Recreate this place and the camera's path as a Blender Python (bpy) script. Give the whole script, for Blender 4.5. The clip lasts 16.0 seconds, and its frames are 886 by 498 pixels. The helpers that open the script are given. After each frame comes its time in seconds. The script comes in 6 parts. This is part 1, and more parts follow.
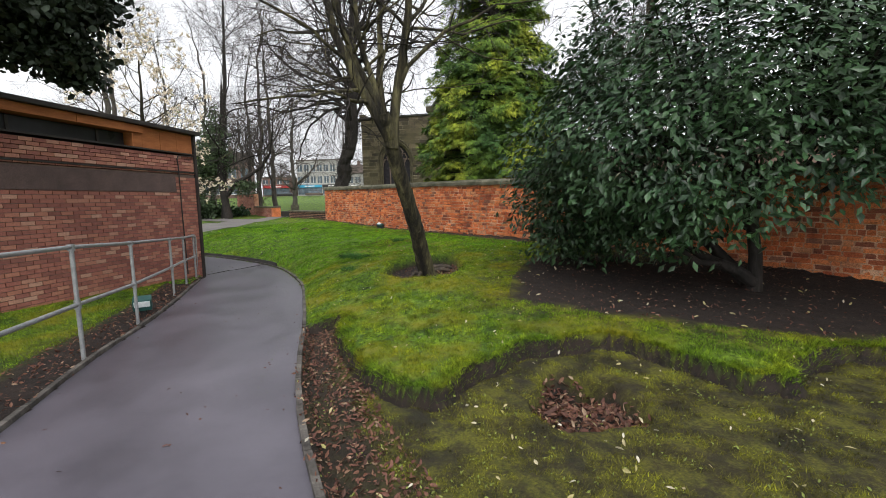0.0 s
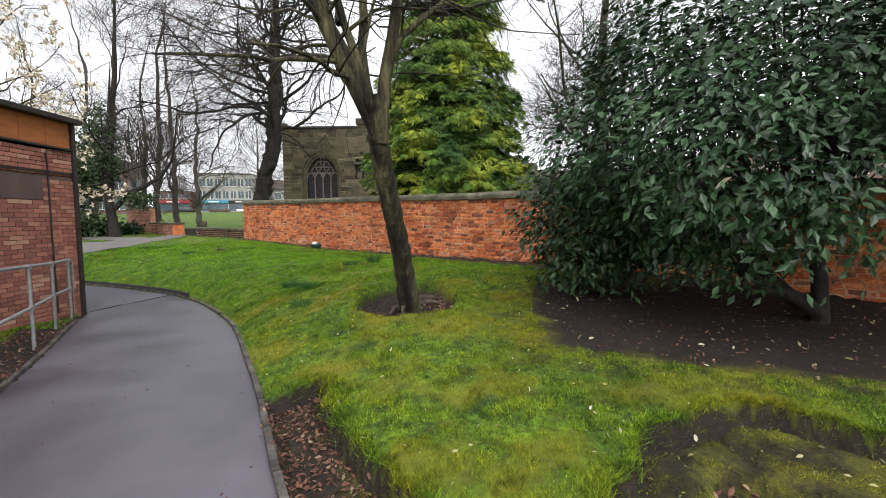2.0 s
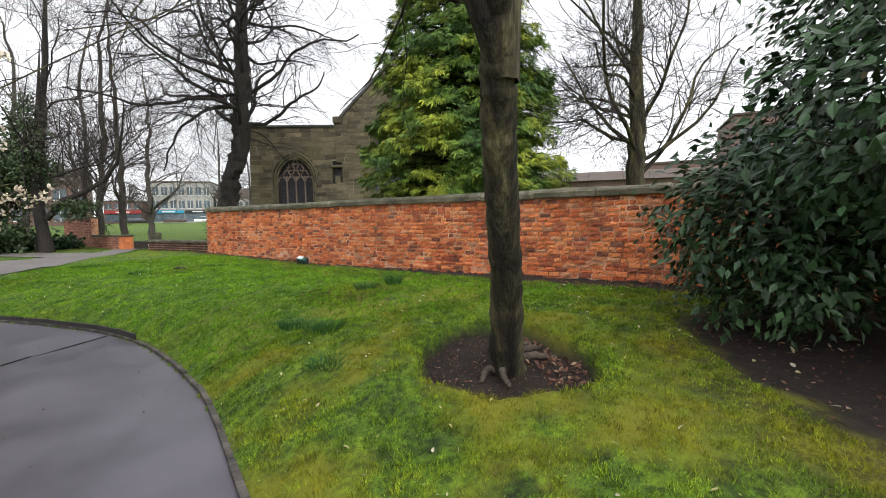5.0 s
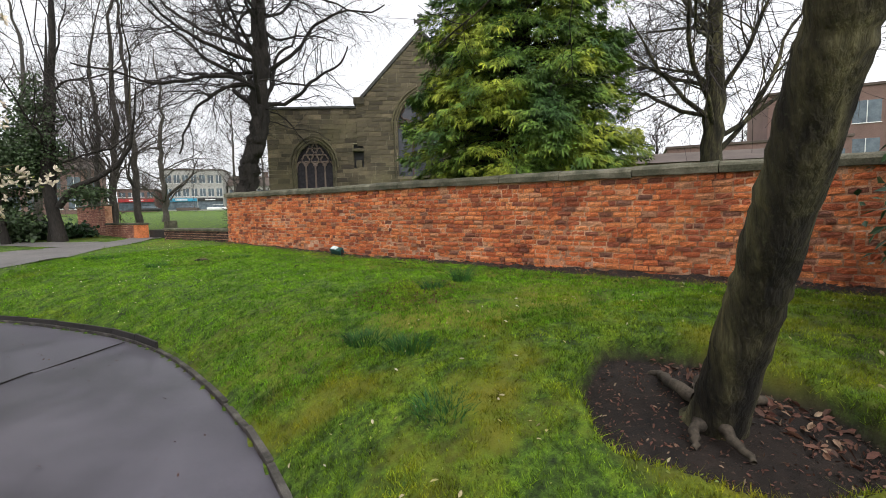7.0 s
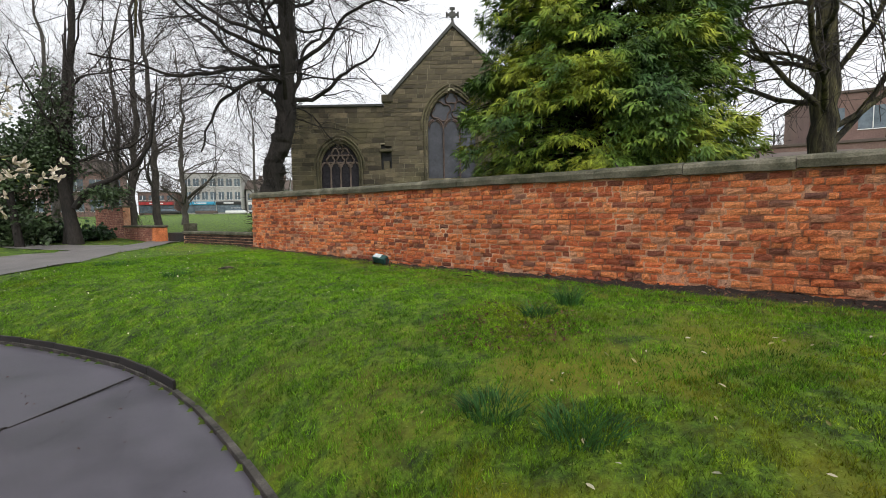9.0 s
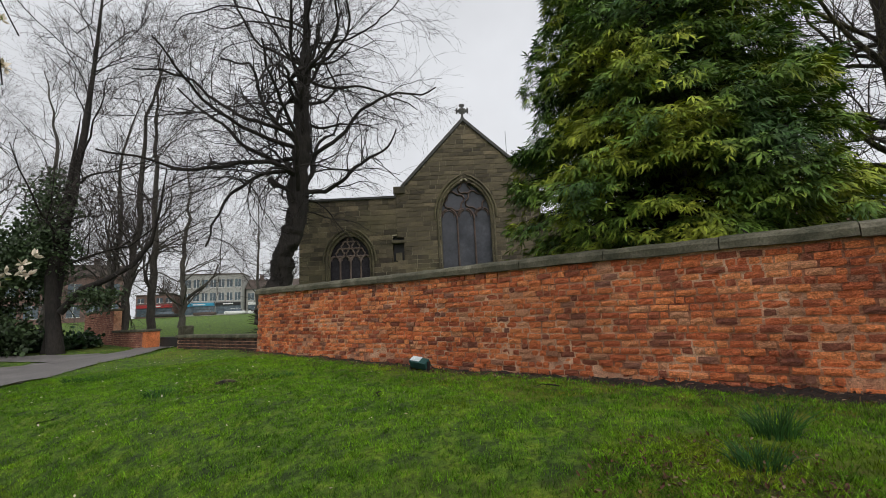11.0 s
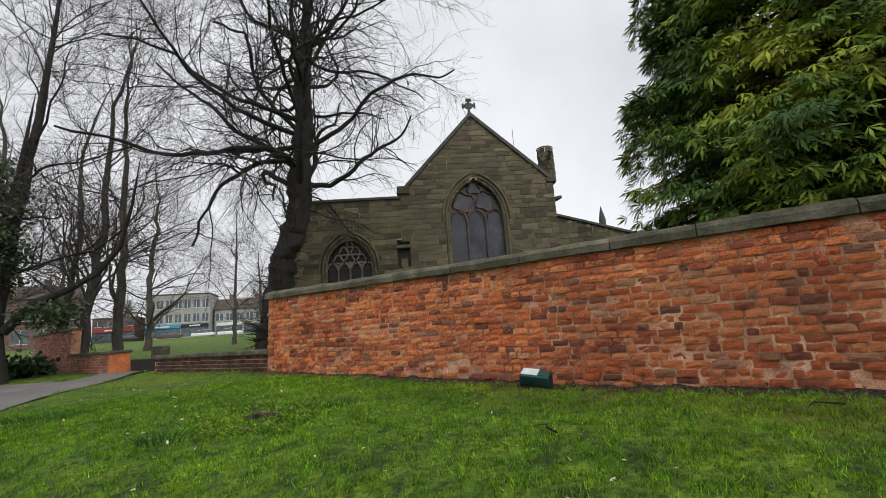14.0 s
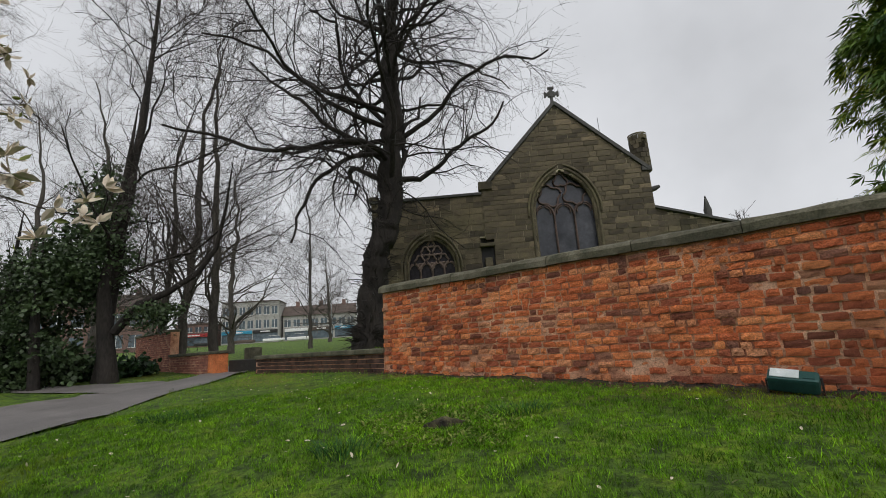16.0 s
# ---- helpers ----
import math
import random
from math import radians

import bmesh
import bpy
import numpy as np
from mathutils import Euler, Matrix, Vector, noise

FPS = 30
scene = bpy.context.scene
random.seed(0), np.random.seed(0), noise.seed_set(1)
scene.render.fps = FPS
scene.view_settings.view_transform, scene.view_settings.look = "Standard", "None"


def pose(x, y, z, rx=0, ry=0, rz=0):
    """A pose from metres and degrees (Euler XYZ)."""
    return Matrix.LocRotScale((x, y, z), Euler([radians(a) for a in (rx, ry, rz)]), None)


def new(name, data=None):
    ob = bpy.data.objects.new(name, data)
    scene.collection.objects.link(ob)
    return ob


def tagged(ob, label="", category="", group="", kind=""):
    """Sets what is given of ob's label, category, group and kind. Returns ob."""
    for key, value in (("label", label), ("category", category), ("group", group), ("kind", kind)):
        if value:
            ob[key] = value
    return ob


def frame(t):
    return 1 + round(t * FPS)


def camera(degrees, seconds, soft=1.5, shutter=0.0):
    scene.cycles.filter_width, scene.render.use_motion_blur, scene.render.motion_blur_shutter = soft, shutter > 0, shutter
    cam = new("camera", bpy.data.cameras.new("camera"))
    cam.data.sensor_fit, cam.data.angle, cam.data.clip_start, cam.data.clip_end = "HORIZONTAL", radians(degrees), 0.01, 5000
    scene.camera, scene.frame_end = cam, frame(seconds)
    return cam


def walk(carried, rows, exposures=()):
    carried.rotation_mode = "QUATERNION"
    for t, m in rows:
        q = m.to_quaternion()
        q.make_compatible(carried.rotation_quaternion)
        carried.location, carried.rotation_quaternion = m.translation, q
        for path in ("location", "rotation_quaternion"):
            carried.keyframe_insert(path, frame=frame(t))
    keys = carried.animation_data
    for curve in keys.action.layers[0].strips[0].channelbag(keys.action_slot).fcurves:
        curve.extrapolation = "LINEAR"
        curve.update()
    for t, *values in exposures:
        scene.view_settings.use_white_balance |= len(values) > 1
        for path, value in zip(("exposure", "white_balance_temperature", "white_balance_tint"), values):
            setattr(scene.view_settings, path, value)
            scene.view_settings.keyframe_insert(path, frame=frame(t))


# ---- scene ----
cam = camera(91.3, 16.0, 0.9)
METRES, EYE, TILT, LEAN, TURN = 15.5, 1.55, -6.5, 1.1, 0.0
ROWS = [
    (0.0, 0.0, 0.0, 0.0, -0.0, 0.0, 0.0),
    (0.5, -0.0228, 0.0266, 0.0014, -3.67, 1.0, 0.52),
    (1.0, -0.039, 0.053, 0.0039, -7.73, 1.39, 1.62),
    (1.5, -0.0539, 0.0858, 0.008, -8.54, 2.24, 0.82),
    (2.0, -0.0707, 0.118, 0.0081, -11.08, 2.49, 0.56),
    (2.5, -0.0821, 0.1477, 0.0116, -13.5, 2.35, 0.82),
    (3.0, -0.0917, 0.1821, 0.0164, -14.63, 2.54, 2.24),
    (3.5, -0.1062, 0.2158, 0.017, -15.05, 2.74, 2.29),
    (6.0, -0.1435, 0.3499, 0.0325, -15.17, 3.73, 1.34),
    (6.5, -0.1577, 0.3767, 0.0337, -14.38, 2.99, 1.34),
    (7.0, -0.1699, 0.4015, 0.0363, -14.23, 1.84, 1.82),
    (7.5, -0.1813, 0.4293, 0.0398, -12.43, 1.79, 1.45),
    (8.0, -0.1949, 0.4558, 0.0408, -12.13, 1.33, 1.78),
    (10.5, -0.2303, 0.604, 0.0564, -13.15, 10.9, 0.86),
    (11.0, -0.245, 0.6316, 0.0588, -12.29, 14.94, 3.06),
    (11.5, -0.2568, 0.6647, 0.0581, -12.52, 16.65, 1.67),
    (12.0, -0.2732, 0.6929, 0.0594, -12.36, 16.79, 2.07),
    (12.5, -0.2886, 0.7205, 0.061, -13.73, 16.57, 4.02),
    (13.0, -0.3008, 0.75, 0.0622, -14.49, 16.43, 4.17),
    (13.5, -0.3165, 0.7766, 0.0627, -14.89, 16.46, 4.44),
    (14.0, -0.3323, 0.8009, 0.0656, -15.65, 16.95, 4.88),
    (14.5, -0.3504, 0.8256, 0.0669, -12.87, 18.13, 4.36),
    (15.0, -0.3707, 0.8489, 0.0654, -11.38, 18.47, 6.97),
    (15.5, -0.3888, 0.8713, 0.0658, -10.16, 18.14, 7.26),
    (16.0, -0.4095, 0.8942, 0.0692, -8.6, 18.4, 3.87),
]
walk(cam, [(t, pose(0, 0, EYE, TILT, LEAN, TURN) @ pose(METRES * x, METRES * y, METRES * z, 90 + pitch, roll, yaw)) for t, x, y, z, yaw, pitch, roll in ROWS],
     [(0.0, 0.75), (1.0, 0.85), (3.5, 0.98), (6.0, 0.82), (8.0, 0.72), (10.5, 0.22), (11.0, 0.08), (12.0, 0.22), (13.0, 0.42), (13.5, 0.38), (14.5, 0.08), (16.0, -0.08)])


# ---- world and sun ----
world = bpy.data.worlds.new("overcast_sky")
scene.world = world
world.use_nodes = True
wn, wl = world.node_tree.nodes, world.node_tree.links
sky = wn.new("ShaderNodeTexSky")
sky.sky_type, sky.sun_disc = "NISHITA", False
sky.sun_elevation, sky.sun_rotation = radians(48), radians(200)
sky.air_density, sky.dust_density, sky.ozone_density = 1.0, 4.0, 1.0
grey = wn.new("ShaderNodeHueSaturation")
grey.inputs["Saturation"].default_value = 0.10
cloud = wn.new("ShaderNodeTexNoise")
cloud.inputs["Scale"].default_value, cloud.inputs["Detail"].default_value = 2.2, 5.0
cloud_range = wn.new("ShaderNodeMapRange")
cloud_range.inputs["From Min"].default_value, cloud_range.inputs["From Max"].default_value = 0.3, 0.7
cloud_range.inputs["To Min"].default_value, cloud_range.inputs["To Max"].default_value = 0.82, 1.12
mixsky = wn.new("ShaderNodeMix")
mixsky.data_type, mixsky.blend_type = "RGBA", "MULTIPLY"
mixsky.inputs[0].default_value = 1.0
flat = wn.new("ShaderNodeMix")
flat.data_type = "RGBA"
flat.inputs[0].default_value = 0.72
flat.inputs[7].default_value = (6.6, 6.75, 7.1, 1)
wl.new(sky.outputs[0], grey.inputs["Color"])
wl.new(grey.outputs[0], flat.inputs[6])
wl.new(cloud.outputs["Fac"], cloud_range.inputs["Value"])
wl.new(flat.outputs[2], mixsky.inputs[6])
wl.new(cloud_range.outputs[0], mixsky.inputs[7])
wl.new(mixsky.outputs[2], wn["Background"].inputs["Color"])
wn["Background"].inputs["Strength"].default_value = 0.13
sun = new("sun", bpy.data.lights.new("sun", "SUN"))
sun.data.energy, sun.data.angle, sun.data.color = 0.9, radians(35), (1.0, 0.97, 0.93)
sun.matrix_world = pose(0, 0, 30, 42, 0, 20)

# ---- materials ----
def ramp(nt, fac, stops):
    r = nt.nodes.new("ShaderNodeValToRGB")
    els = r.color_ramp.elements
    while len(els) < len(stops):
        els.new(0.5)
    for e, (p, c) in zip(els, stops):
        e.position, e.color = p, (*c, 1)
    nt.links.new(fac, r.inputs[0])
    return r.outputs[0]


def noise_out(nt, scale, detail=6.0, rough=0.6, coords="Object", stretch=None):
    tc = nt.nodes.new("ShaderNodeTexCoord")
    n = nt.nodes.new("ShaderNodeTexNoise")
    n.inputs["Scale"].default_value, n.inputs["Detail"].default_value, n.inputs["Roughness"].default_value = scale, detail, rough
    src = tc.outputs[coords]
    if stretch:
        mp = nt.nodes.new("ShaderNodeMapping")
        mp.inputs["Scale"].default_value = stretch
        nt.links.new(src, mp.inputs[0])
        src = mp.outputs[0]
    nt.links.new(src, n.inputs["Vector"])
    return n.outputs["Fac"]


def mixc(nt, fac, a, b, mode="MIX"):
    m = nt.nodes.new("ShaderNodeMix")
    m.data_type, m.blend_type = "RGBA", mode
    for sock, v in ((m.inputs[0], fac), (m.inputs[6], a), (m.inputs[7], b)):
        if isinstance(v, (int, float)):
            sock.default_value = v
        elif isinstance(v, tuple):
            sock.default_value = (*v, 1)
        else:
            nt.links.new(v, sock)
    return m.outputs[2]


def material(name, stops, scale=6.0, rough=0.85, bump=0.3, bump_scale=60.0, fine=0.35, metal=0.0, spread=0.0, island=False,
             stretch=None, extra=None, spec=0.4, coat=0.0, dist=0.01):
    """Two scales of noise on a colour ramp, a fine bump, and a spread of brightness from piece to piece."""
    m = bpy.data.materials.new(name)
    m.use_nodes = True
    nt = m.node_tree
    b = nt.nodes["Principled BSDF"]
    big = noise_out(nt, scale, stretch=stretch)
    small = noise_out(nt, bump_scale, 4.0, stretch=stretch)
    col = ramp(nt, big, stops)
    grain = ramp(nt, small, [(0.3, (1 - fine,) * 3), (0.7, (1 + fine * 0.6,) * 3)])
    col = mixc(nt, 1.0, col, grain, "MULTIPLY")
    if spread:
        info = nt.nodes.new("ShaderNodeNewGeometry") if island else nt.nodes.new("ShaderNodeObjectInfo")
        rnd = info.outputs["Random Per Island" if island else "Random"]
        if isinstance(spread, list):
            col = mixc(nt, 0.78, col, mixc(nt, 1.0, ramp(nt, rnd, spread), grain, "MULTIPLY"))
        else:
            col = mixc(nt, 1.0, col, ramp(nt, rnd, [(0.0, (1 - spread,) * 3), (1.0, (1 + spread,) * 3)]), "MULTIPLY")
    if extra:
        col = extra(nt, col)
    nt.links.new(col, b.inputs["Base Color"])
    rr = nt.nodes.new("ShaderNodeMapRange")
    rr.inputs["To Min"].default_value, rr.inputs["To Max"].default_value = max(rough - 0.12, 0.05), min(rough + 0.12, 1.0)
    nt.links.new(big, rr.inputs["Value"])
    nt.links.new(rr.outputs[0], b.inputs["Roughness"])
    b.inputs["Metallic"].default_value = metal
    b.inputs["Specular IOR Level"].default_value = spec
    b.inputs["Coat Weight"].default_value = coat
    if bump:
        bp = nt.nodes.new("ShaderNodeBump")
        bp.inputs["Strength"].default_value, bp.inputs["Distance"].default_value = bump, dist
        nt.links.new(small, bp.inputs["Height"])
        nt.links.new(bp.outputs[0], b.inputs["Normal"])
    return m


def attr(nt, name):
    a = nt.nodes.new("ShaderNodeAttribute")
    a.attribute_name = name
    return a.outputs["Fac"]


def ground_extra(nt, col):
    moss_col = ramp(nt, noise_out(nt, 3.2, 10.0, 0.72), [(0.40, (0.022, 0.016, 0.010)), (0.48, (0.070, 0.060, 0.012)), (0.58, (0.19, 0.19, 0.012))])
    moss_col = mixc(nt, 1.0, moss_col, ramp(nt, noise_out(nt, 55.0, 5.0, 0.7), [(0.36, (0.35, 0.33, 0.3)), (0.62, (1.25, 1.25, 1.2))]), "MULTIPLY")
    soil_col = ramp(nt, noise_out(nt, 9.0), [(0.3, (0.009, 0.0065, 0.0055)), (0.7, (0.030, 0.020, 0.015))])
    speck = ramp(nt, noise_out(nt, 38.0, 3.0), [(0.62, (0.0, 0.0, 0.0)), (0.70, (1.0, 1.0, 1.0))])
    soil_col = mixc(nt, speck, soil_col, (0.08, 0.05, 0.034))
    tuft = ramp(nt, noise_out(nt, 16.0, 5.0, 0.7), [(0.38, (0.36, 0.38, 0.34)), (0.60, (1.35, 1.32, 1.2))])
    col = mixc(nt, 1.0, col, tuft, "MULTIPLY")
    yellow = mixc(nt, 1.0, ramp(nt, noise_out(nt, 0.9, 5.0), [(0.46, (0.0, 0.0, 0.0)), (0.64, (1.0, 1.0, 1.0))]), attr(nt, "dry"), "MULTIPLY")
    col = mixc(nt, yellow, col, (0.175, 0.175, 0.012))
    col = mixc(nt, attr(nt, "moss"), col, moss_col)
    return mixc(nt, attr(nt, "soil"), col, soil_col)


GRASS = [(0.34, (0.030, 0.058, 0.008)), (0.5, (0.085, 0.165, 0.011)), (0.66, (0.165, 0.25, 0.014))]
BRICKS = [(0.0, (0.11, 0.05, 0.04)), (0.09, (0.30, 0.09, 0.052)), (0.26, (0.52, 0.13, 0.050)), (0.50, (0.68, 0.20, 0.070)),
          (0.80, (0.78, 0.30, 0.115)), (0.93, (0.62, 0.33, 0.19)), (0.97, (0.26, 0.14, 0.10)), (1.0, (0.13, 0.07, 0.06))]
STONES = [(0.0, (0.050, 0.040, 0.032)), (0.25, (0.10, 0.082, 0.058)), (0.7, (0.165, 0.136, 0.092)), (0.93, (0.215, 0.174, 0.115)), (1.0, (0.30, 0.235, 0.155))]


def wall_grime(nt, col):
    soot = ramp(nt, noise_out(nt, 0.8, 7.0, 0.7), [(0.34, (0.42, 0.42, 0.44)), (0.5, (0.95, 0.95, 0.92)), (0.68, (1.28, 1.25, 1.12))])
    algae = ramp(nt, noise_out(nt, 0.35, 6.0, 0.6), [(0.42, (0.0, 0.0, 0.0)), (0.62, (0.4, 0.4, 0.4))])
    col = mixc(nt, algae, col, (0.13, 0.122, 0.055))
    return mixc(nt, 0.9, col, soot, "MULTIPLY")


def brick_stain(nt, col):
    stain = ramp(nt, noise_out(nt, 1.1, 8.0, 0.75), [(0.36, (0.66, 0.58, 0.57)), (0.5, (1.16, 1.13, 1.10)), (0.66, (1.36, 1.36, 1.28))])
    bloom = ramp(nt, noise_out(nt, 1.7, 8.0, 0.75), [(0.60, (0.0, 0.0, 0.0)), (0.76, (0.35, 0.35, 0.35))])
    pits = ramp(nt, noise_out(nt, 26.0, 5.0, 0.75), [(0.34, (0.50, 0.44, 0.44)), (0.48, (1.06, 1.04, 1.02))])
    col = mixc(nt, bloom, mixc(nt, 0.9, col, stain, "MULTIPLY"), (0.50, 0.31, 0.21))
    return mixc(nt, 0.8, col, pits, "MULTIPLY")


M_GROUND = material("lawn_ground", GRASS, 3.5, 0.95, 0.7, 90.0, 0.45, extra=ground_extra, dist=0.02)
def blade_shade(nt, col):
    dark = ramp(nt, noise_out(nt, 4.5, 7.0, 0.7), [(0.36, (0.55, 0.6, 0.55)), (0.58, (1.12, 1.1, 1.0))])
    tuft = ramp(nt, noise_out(nt, 15.0, 4.0, 0.7), [(0.36, (0.42, 0.46, 0.42)), (0.6, (1.62, 1.55, 1.35))])
    dry = ramp(nt, noise_out(nt, 0.55, 6.0, 0.65), [(0.54, (0.0, 0.0, 0.0)), (0.70, (0.6, 0.6, 0.6))])
    col = mixc(nt, dry, col, (0.25, 0.25, 0.014))
    return mixc(nt, 1.0, mixc(nt, 1.0, col, dark, "MULTIPLY"), tuft, "MULTIPLY")


def blade_tone(nt, col):
    yellow = ramp(nt, noise_out(nt, 0.9, 5.0), [(0.46, (0.0, 0.0, 0.0)), (0.64, (1.0, 1.0, 1.0))])
    dark = ramp(nt, noise_out(nt, 7.0, 4.0), [(0.35, (0.45, 0.5, 0.45)), (0.6, (1.0, 1.0, 1.0))])
    tuft = ramp(nt, noise_out(nt, 22.0, 4.0, 0.7), [(0.36, (0.45, 0.48, 0.42)), (0.6, (1.55, 1.5, 1.35))])
    col = mixc(nt, 1.0, mixc(nt, yellow, col, (0.23, 0.22, 0.012)), dark, "MULTIPLY")
    return mixc(nt, 1.0, col, tuft, "MULTIPLY")


M_BLADES = material("grass_blades", [(0.30, (0.065, 0.13, 0.010)), (0.5, (0.15, 0.25, 0.014)), (0.70, (0.29, 0.34, 0.020))], 1.6, 0.65, 0.0,
                    40.0, 0.2, spread=0.75, island=True, extra=blade_tone, spec=0.2)
M_BLADES_F = material("far_grass_blades", [(0.30, (0.055, 0.14, 0.008)), (0.5, (0.12, 0.27, 0.010)), (0.70, (0.19, 0.37, 0.016))], 1.4, 0.65, 0.0, 40.0, 0.2, spread=0.7, island=True, extra=blade_shade, spec=0.2)
M_TARMAC_F = material("worn_path", [(0.3, (0.13, 0.12, 0.115)), (0.7, (0.24, 0.22, 0.21))], 1.2, 0.6, 0.3, 120.0, 0.3)
M_BRICK_D = material("sooty_brick", [(0.3, (0.035, 0.022, 0.018)), (0.7, (0.12, 0.065, 0.048))], 5.0, 0.93, 0.5, 60.0, 0.4, spread=0.5, island=True)
M_DARKSTONE = material("dark_wet_stone", [(0.3, (0.012, 0.011, 0.010)), (0.7, (0.04, 0.036, 0.03))], 5.0, 0.8, 0.5, 60.0, 0.4)
M_TARMAC = material("damp_tarmac", [(0.32, (0.062, 0.057, 0.070)), (0.5, (0.112, 0.103, 0.126)), (0.70, (0.158, 0.146, 0.176))], 0.8, 0.36, 0.35, 240.0, 0.4, spec=0.5, dist=0.004)
M_KERB = material("kerb_concrete", [(0.35, (0.03, 0.027, 0.024)), (0.65, (0.15, 0.135, 0.12))], 5.0, 0.9, 0.4, 90.0, 0.4, spread=0.2)
M_BRICK = material("old_red_brick", [(0.3, (0.22, 0.06, 0.035)), (0.7, (0.66, 0.23, 0.10))], 9.0, 0.93, 0.9, 55.0, 0.4, spread=BRICKS, extra=brick_stain, dist=0.02)
M_BRICK_J = material("old_red_brick_rest", [(0.3, (0.22, 0.06, 0.035)), (0.7, (0.66, 0.23, 0.10))], 9.0, 0.93, 0.9, 55.0, 0.4, spread=BRICKS, island=True, extra=brick_stain, dist=0.02)
M_MORTAR = material("lime_mortar", [(0.36, (0.26, 0.11, 0.07)), (0.48, (0.54, 0.29, 0.18)), (0.66, (0.74, 0.50, 0.35))], 1.3, 0.95, 0.6, 60.0, 0.4, extra=brick_stain)
M_COPING = material("mossy_coping_stone", [(0.3, (0.05, 0.052, 0.032)), (0.5, (0.115, 0.108, 0.072)), (0.72, (0.21, 0.19, 0.14))], 4.0, 0.92, 0.6, 45.0, 0.4, spread=0.18, dist=0.015)
M_STONE = material("church_sandstone", [(0.3, (0.052, 0.042, 0.032)), (0.7, (0.135, 0.108, 0.076))], 1.2, 0.93, 0.5, 20.0, 0.3, spread=STONES, island=True, extra=wall_grime, dist=0.02)
M_STONE_P = material("church_dressing", [(0.3, (0.07, 0.06, 0.045)), (0.7, (0.17, 0.145, 0.095))], 2.5, 0.93, 0.4, 25.0, 0.3, extra=wall_grime)
M_STONE_M = material("church_mortar", [(0.36, (0.10, 0.085, 0.05)), (0.5, (0.2, 0.17, 0.11)), (0.60, (0.50, 0.44, 0.32))], 0.6, 0.95, 0.4, 30.0, 0.3)
M_LEAD = material("lead_coping", [(0.3, (0.045, 0.045, 0.042)), (0.7, (0.10, 0.098, 0.09))], 3.0, 0.7, 0.2, 30.0, 0.3)
M_GLASSDARK = material("leaded_glass", [(0.3, (0.018, 0.016, 0.02)), (0.7, (0.05, 0.045, 0.055))], 6.0, 0.5, 0.3, 18.0, 0.3, spec=0.2)
M_STONE_O = material("church_sandstone_single", [(0.3, (0.052, 0.042, 0.032)), (0.7, (0.135, 0.108, 0.076))], 1.2, 0.93, 0.5, 20.0, 0.3, spread=STONES, extra=wall_grime, dist=0.02)
M_PANES = material("pale_leaded_glass", [(0.3, (0.026, 0.028, 0.038)), (0.7, (0.085, 0.088, 0.105))], 1.2, 0.35, 0.2, 6.0, 0.3, spec=0.5)
M_TRACERY = material("red_brown_tracery", [(0.3, (0.07, 0.048, 0.042)), (0.7, (0.15, 0.105, 0.09))], 3.0, 0.9, 0.3, 30.0, 0.3)
M_TRACERY_B = material("pinkish_tracery", [(0.3, (0.15, 0.11, 0.095)), (0.7, (0.27, 0.20, 0.17))], 3.0, 0.9, 0.3, 30.0, 0.3)
def bark_streaks(nt, col):
    wet = ramp(nt, noise_out(nt, 5.0, 6.0, 0.65, stretch=(1, 1, 0.10)), [(0.40, (0.28, 0.26, 0.24)), (0.52, (1.0, 1.0, 1.0))])
    lichen = ramp(nt, noise_out(nt, 30.0, 4.0, 0.7), [(0.60, (0.0, 0.0, 0.0)), (0.72, (0.3, 0.3, 0.3))])
    return mixc(nt, lichen, mixc(nt, 0.9, col, wet, "MULTIPLY"), (0.17, 0.18, 0.09))


M_BARK = material("grey_bark", [(0.38, (0.022, 0.018, 0.012)), (0.5, (0.062, 0.054, 0.028)), (0.64, (0.15, 0.135, 0.065))], 6.0, 0.95, 1.0, 34.0, 0.55, stretch=(1, 1, 0.18), dist=0.04, extra=bark_streaks)
# park bark is paler than near bark: distance haze put into the colour
M_BARK_P = material("haze_paled_park_bark", [(0.3, (0.05, 0.044, 0.038)), (0.7, (0.11, 0.098, 0.082))], 2.0, 0.95, 0.6, 14.0, 0.4, stretch=(1, 1, 0.3), dist=0.03)
M_BARK_D = material("dark_bark", [(0.3, (0.012, 0.010, 0.009)), (0.7, (0.042, 0.035, 0.030))], 3.0, 0.95, 0.9, 18.0, 0.45, stretch=(1, 1, 0.3), dist=0.03)
M_TWIG_D = material("dark_twigs", [(0.3, (0.018, 0.014, 0.014)), (0.7, (0.05, 0.04, 0.038))], 0.6, 0.9, 0.0, 20.0, 0.2, spread=0.3, island=True)
# lighter than the dark twigs, the haze over far crowns mixed into the colour
M_TWIG = material("bare_twigs", [(0.3, (0.06, 0.05, 0.048)), (0.7, (0.12, 0.10, 0.095))], 0.6, 0.9, 0.0, 20.0, 0.2, spread=0.3, island=True)
M_MOSSBLADE = material("moss_strands", [(0.38, (0.05, 0.042, 0.014)), (0.5, (0.14, 0.135, 0.014)), (0.62, (0.28, 0.29, 0.016))], 3.2, 0.8, 0.0, 40.0, 0.3, spread=0.5, island=True)
M_DARKGLASS = material("dark_glass", [(0.3, (0.012, 0.012, 0.014)), (0.7, (0.03, 0.03, 0.034))], 1.0, 0.3, 0.0, 8.0, 0.1, spec=0.25)
M_ROOT = material("bare_roots", [(0.3, (0.03, 0.024, 0.018)), (0.7, (0.12, 0.095, 0.07))], 6.0, 0.9, 0.5, 50.0, 0.4)
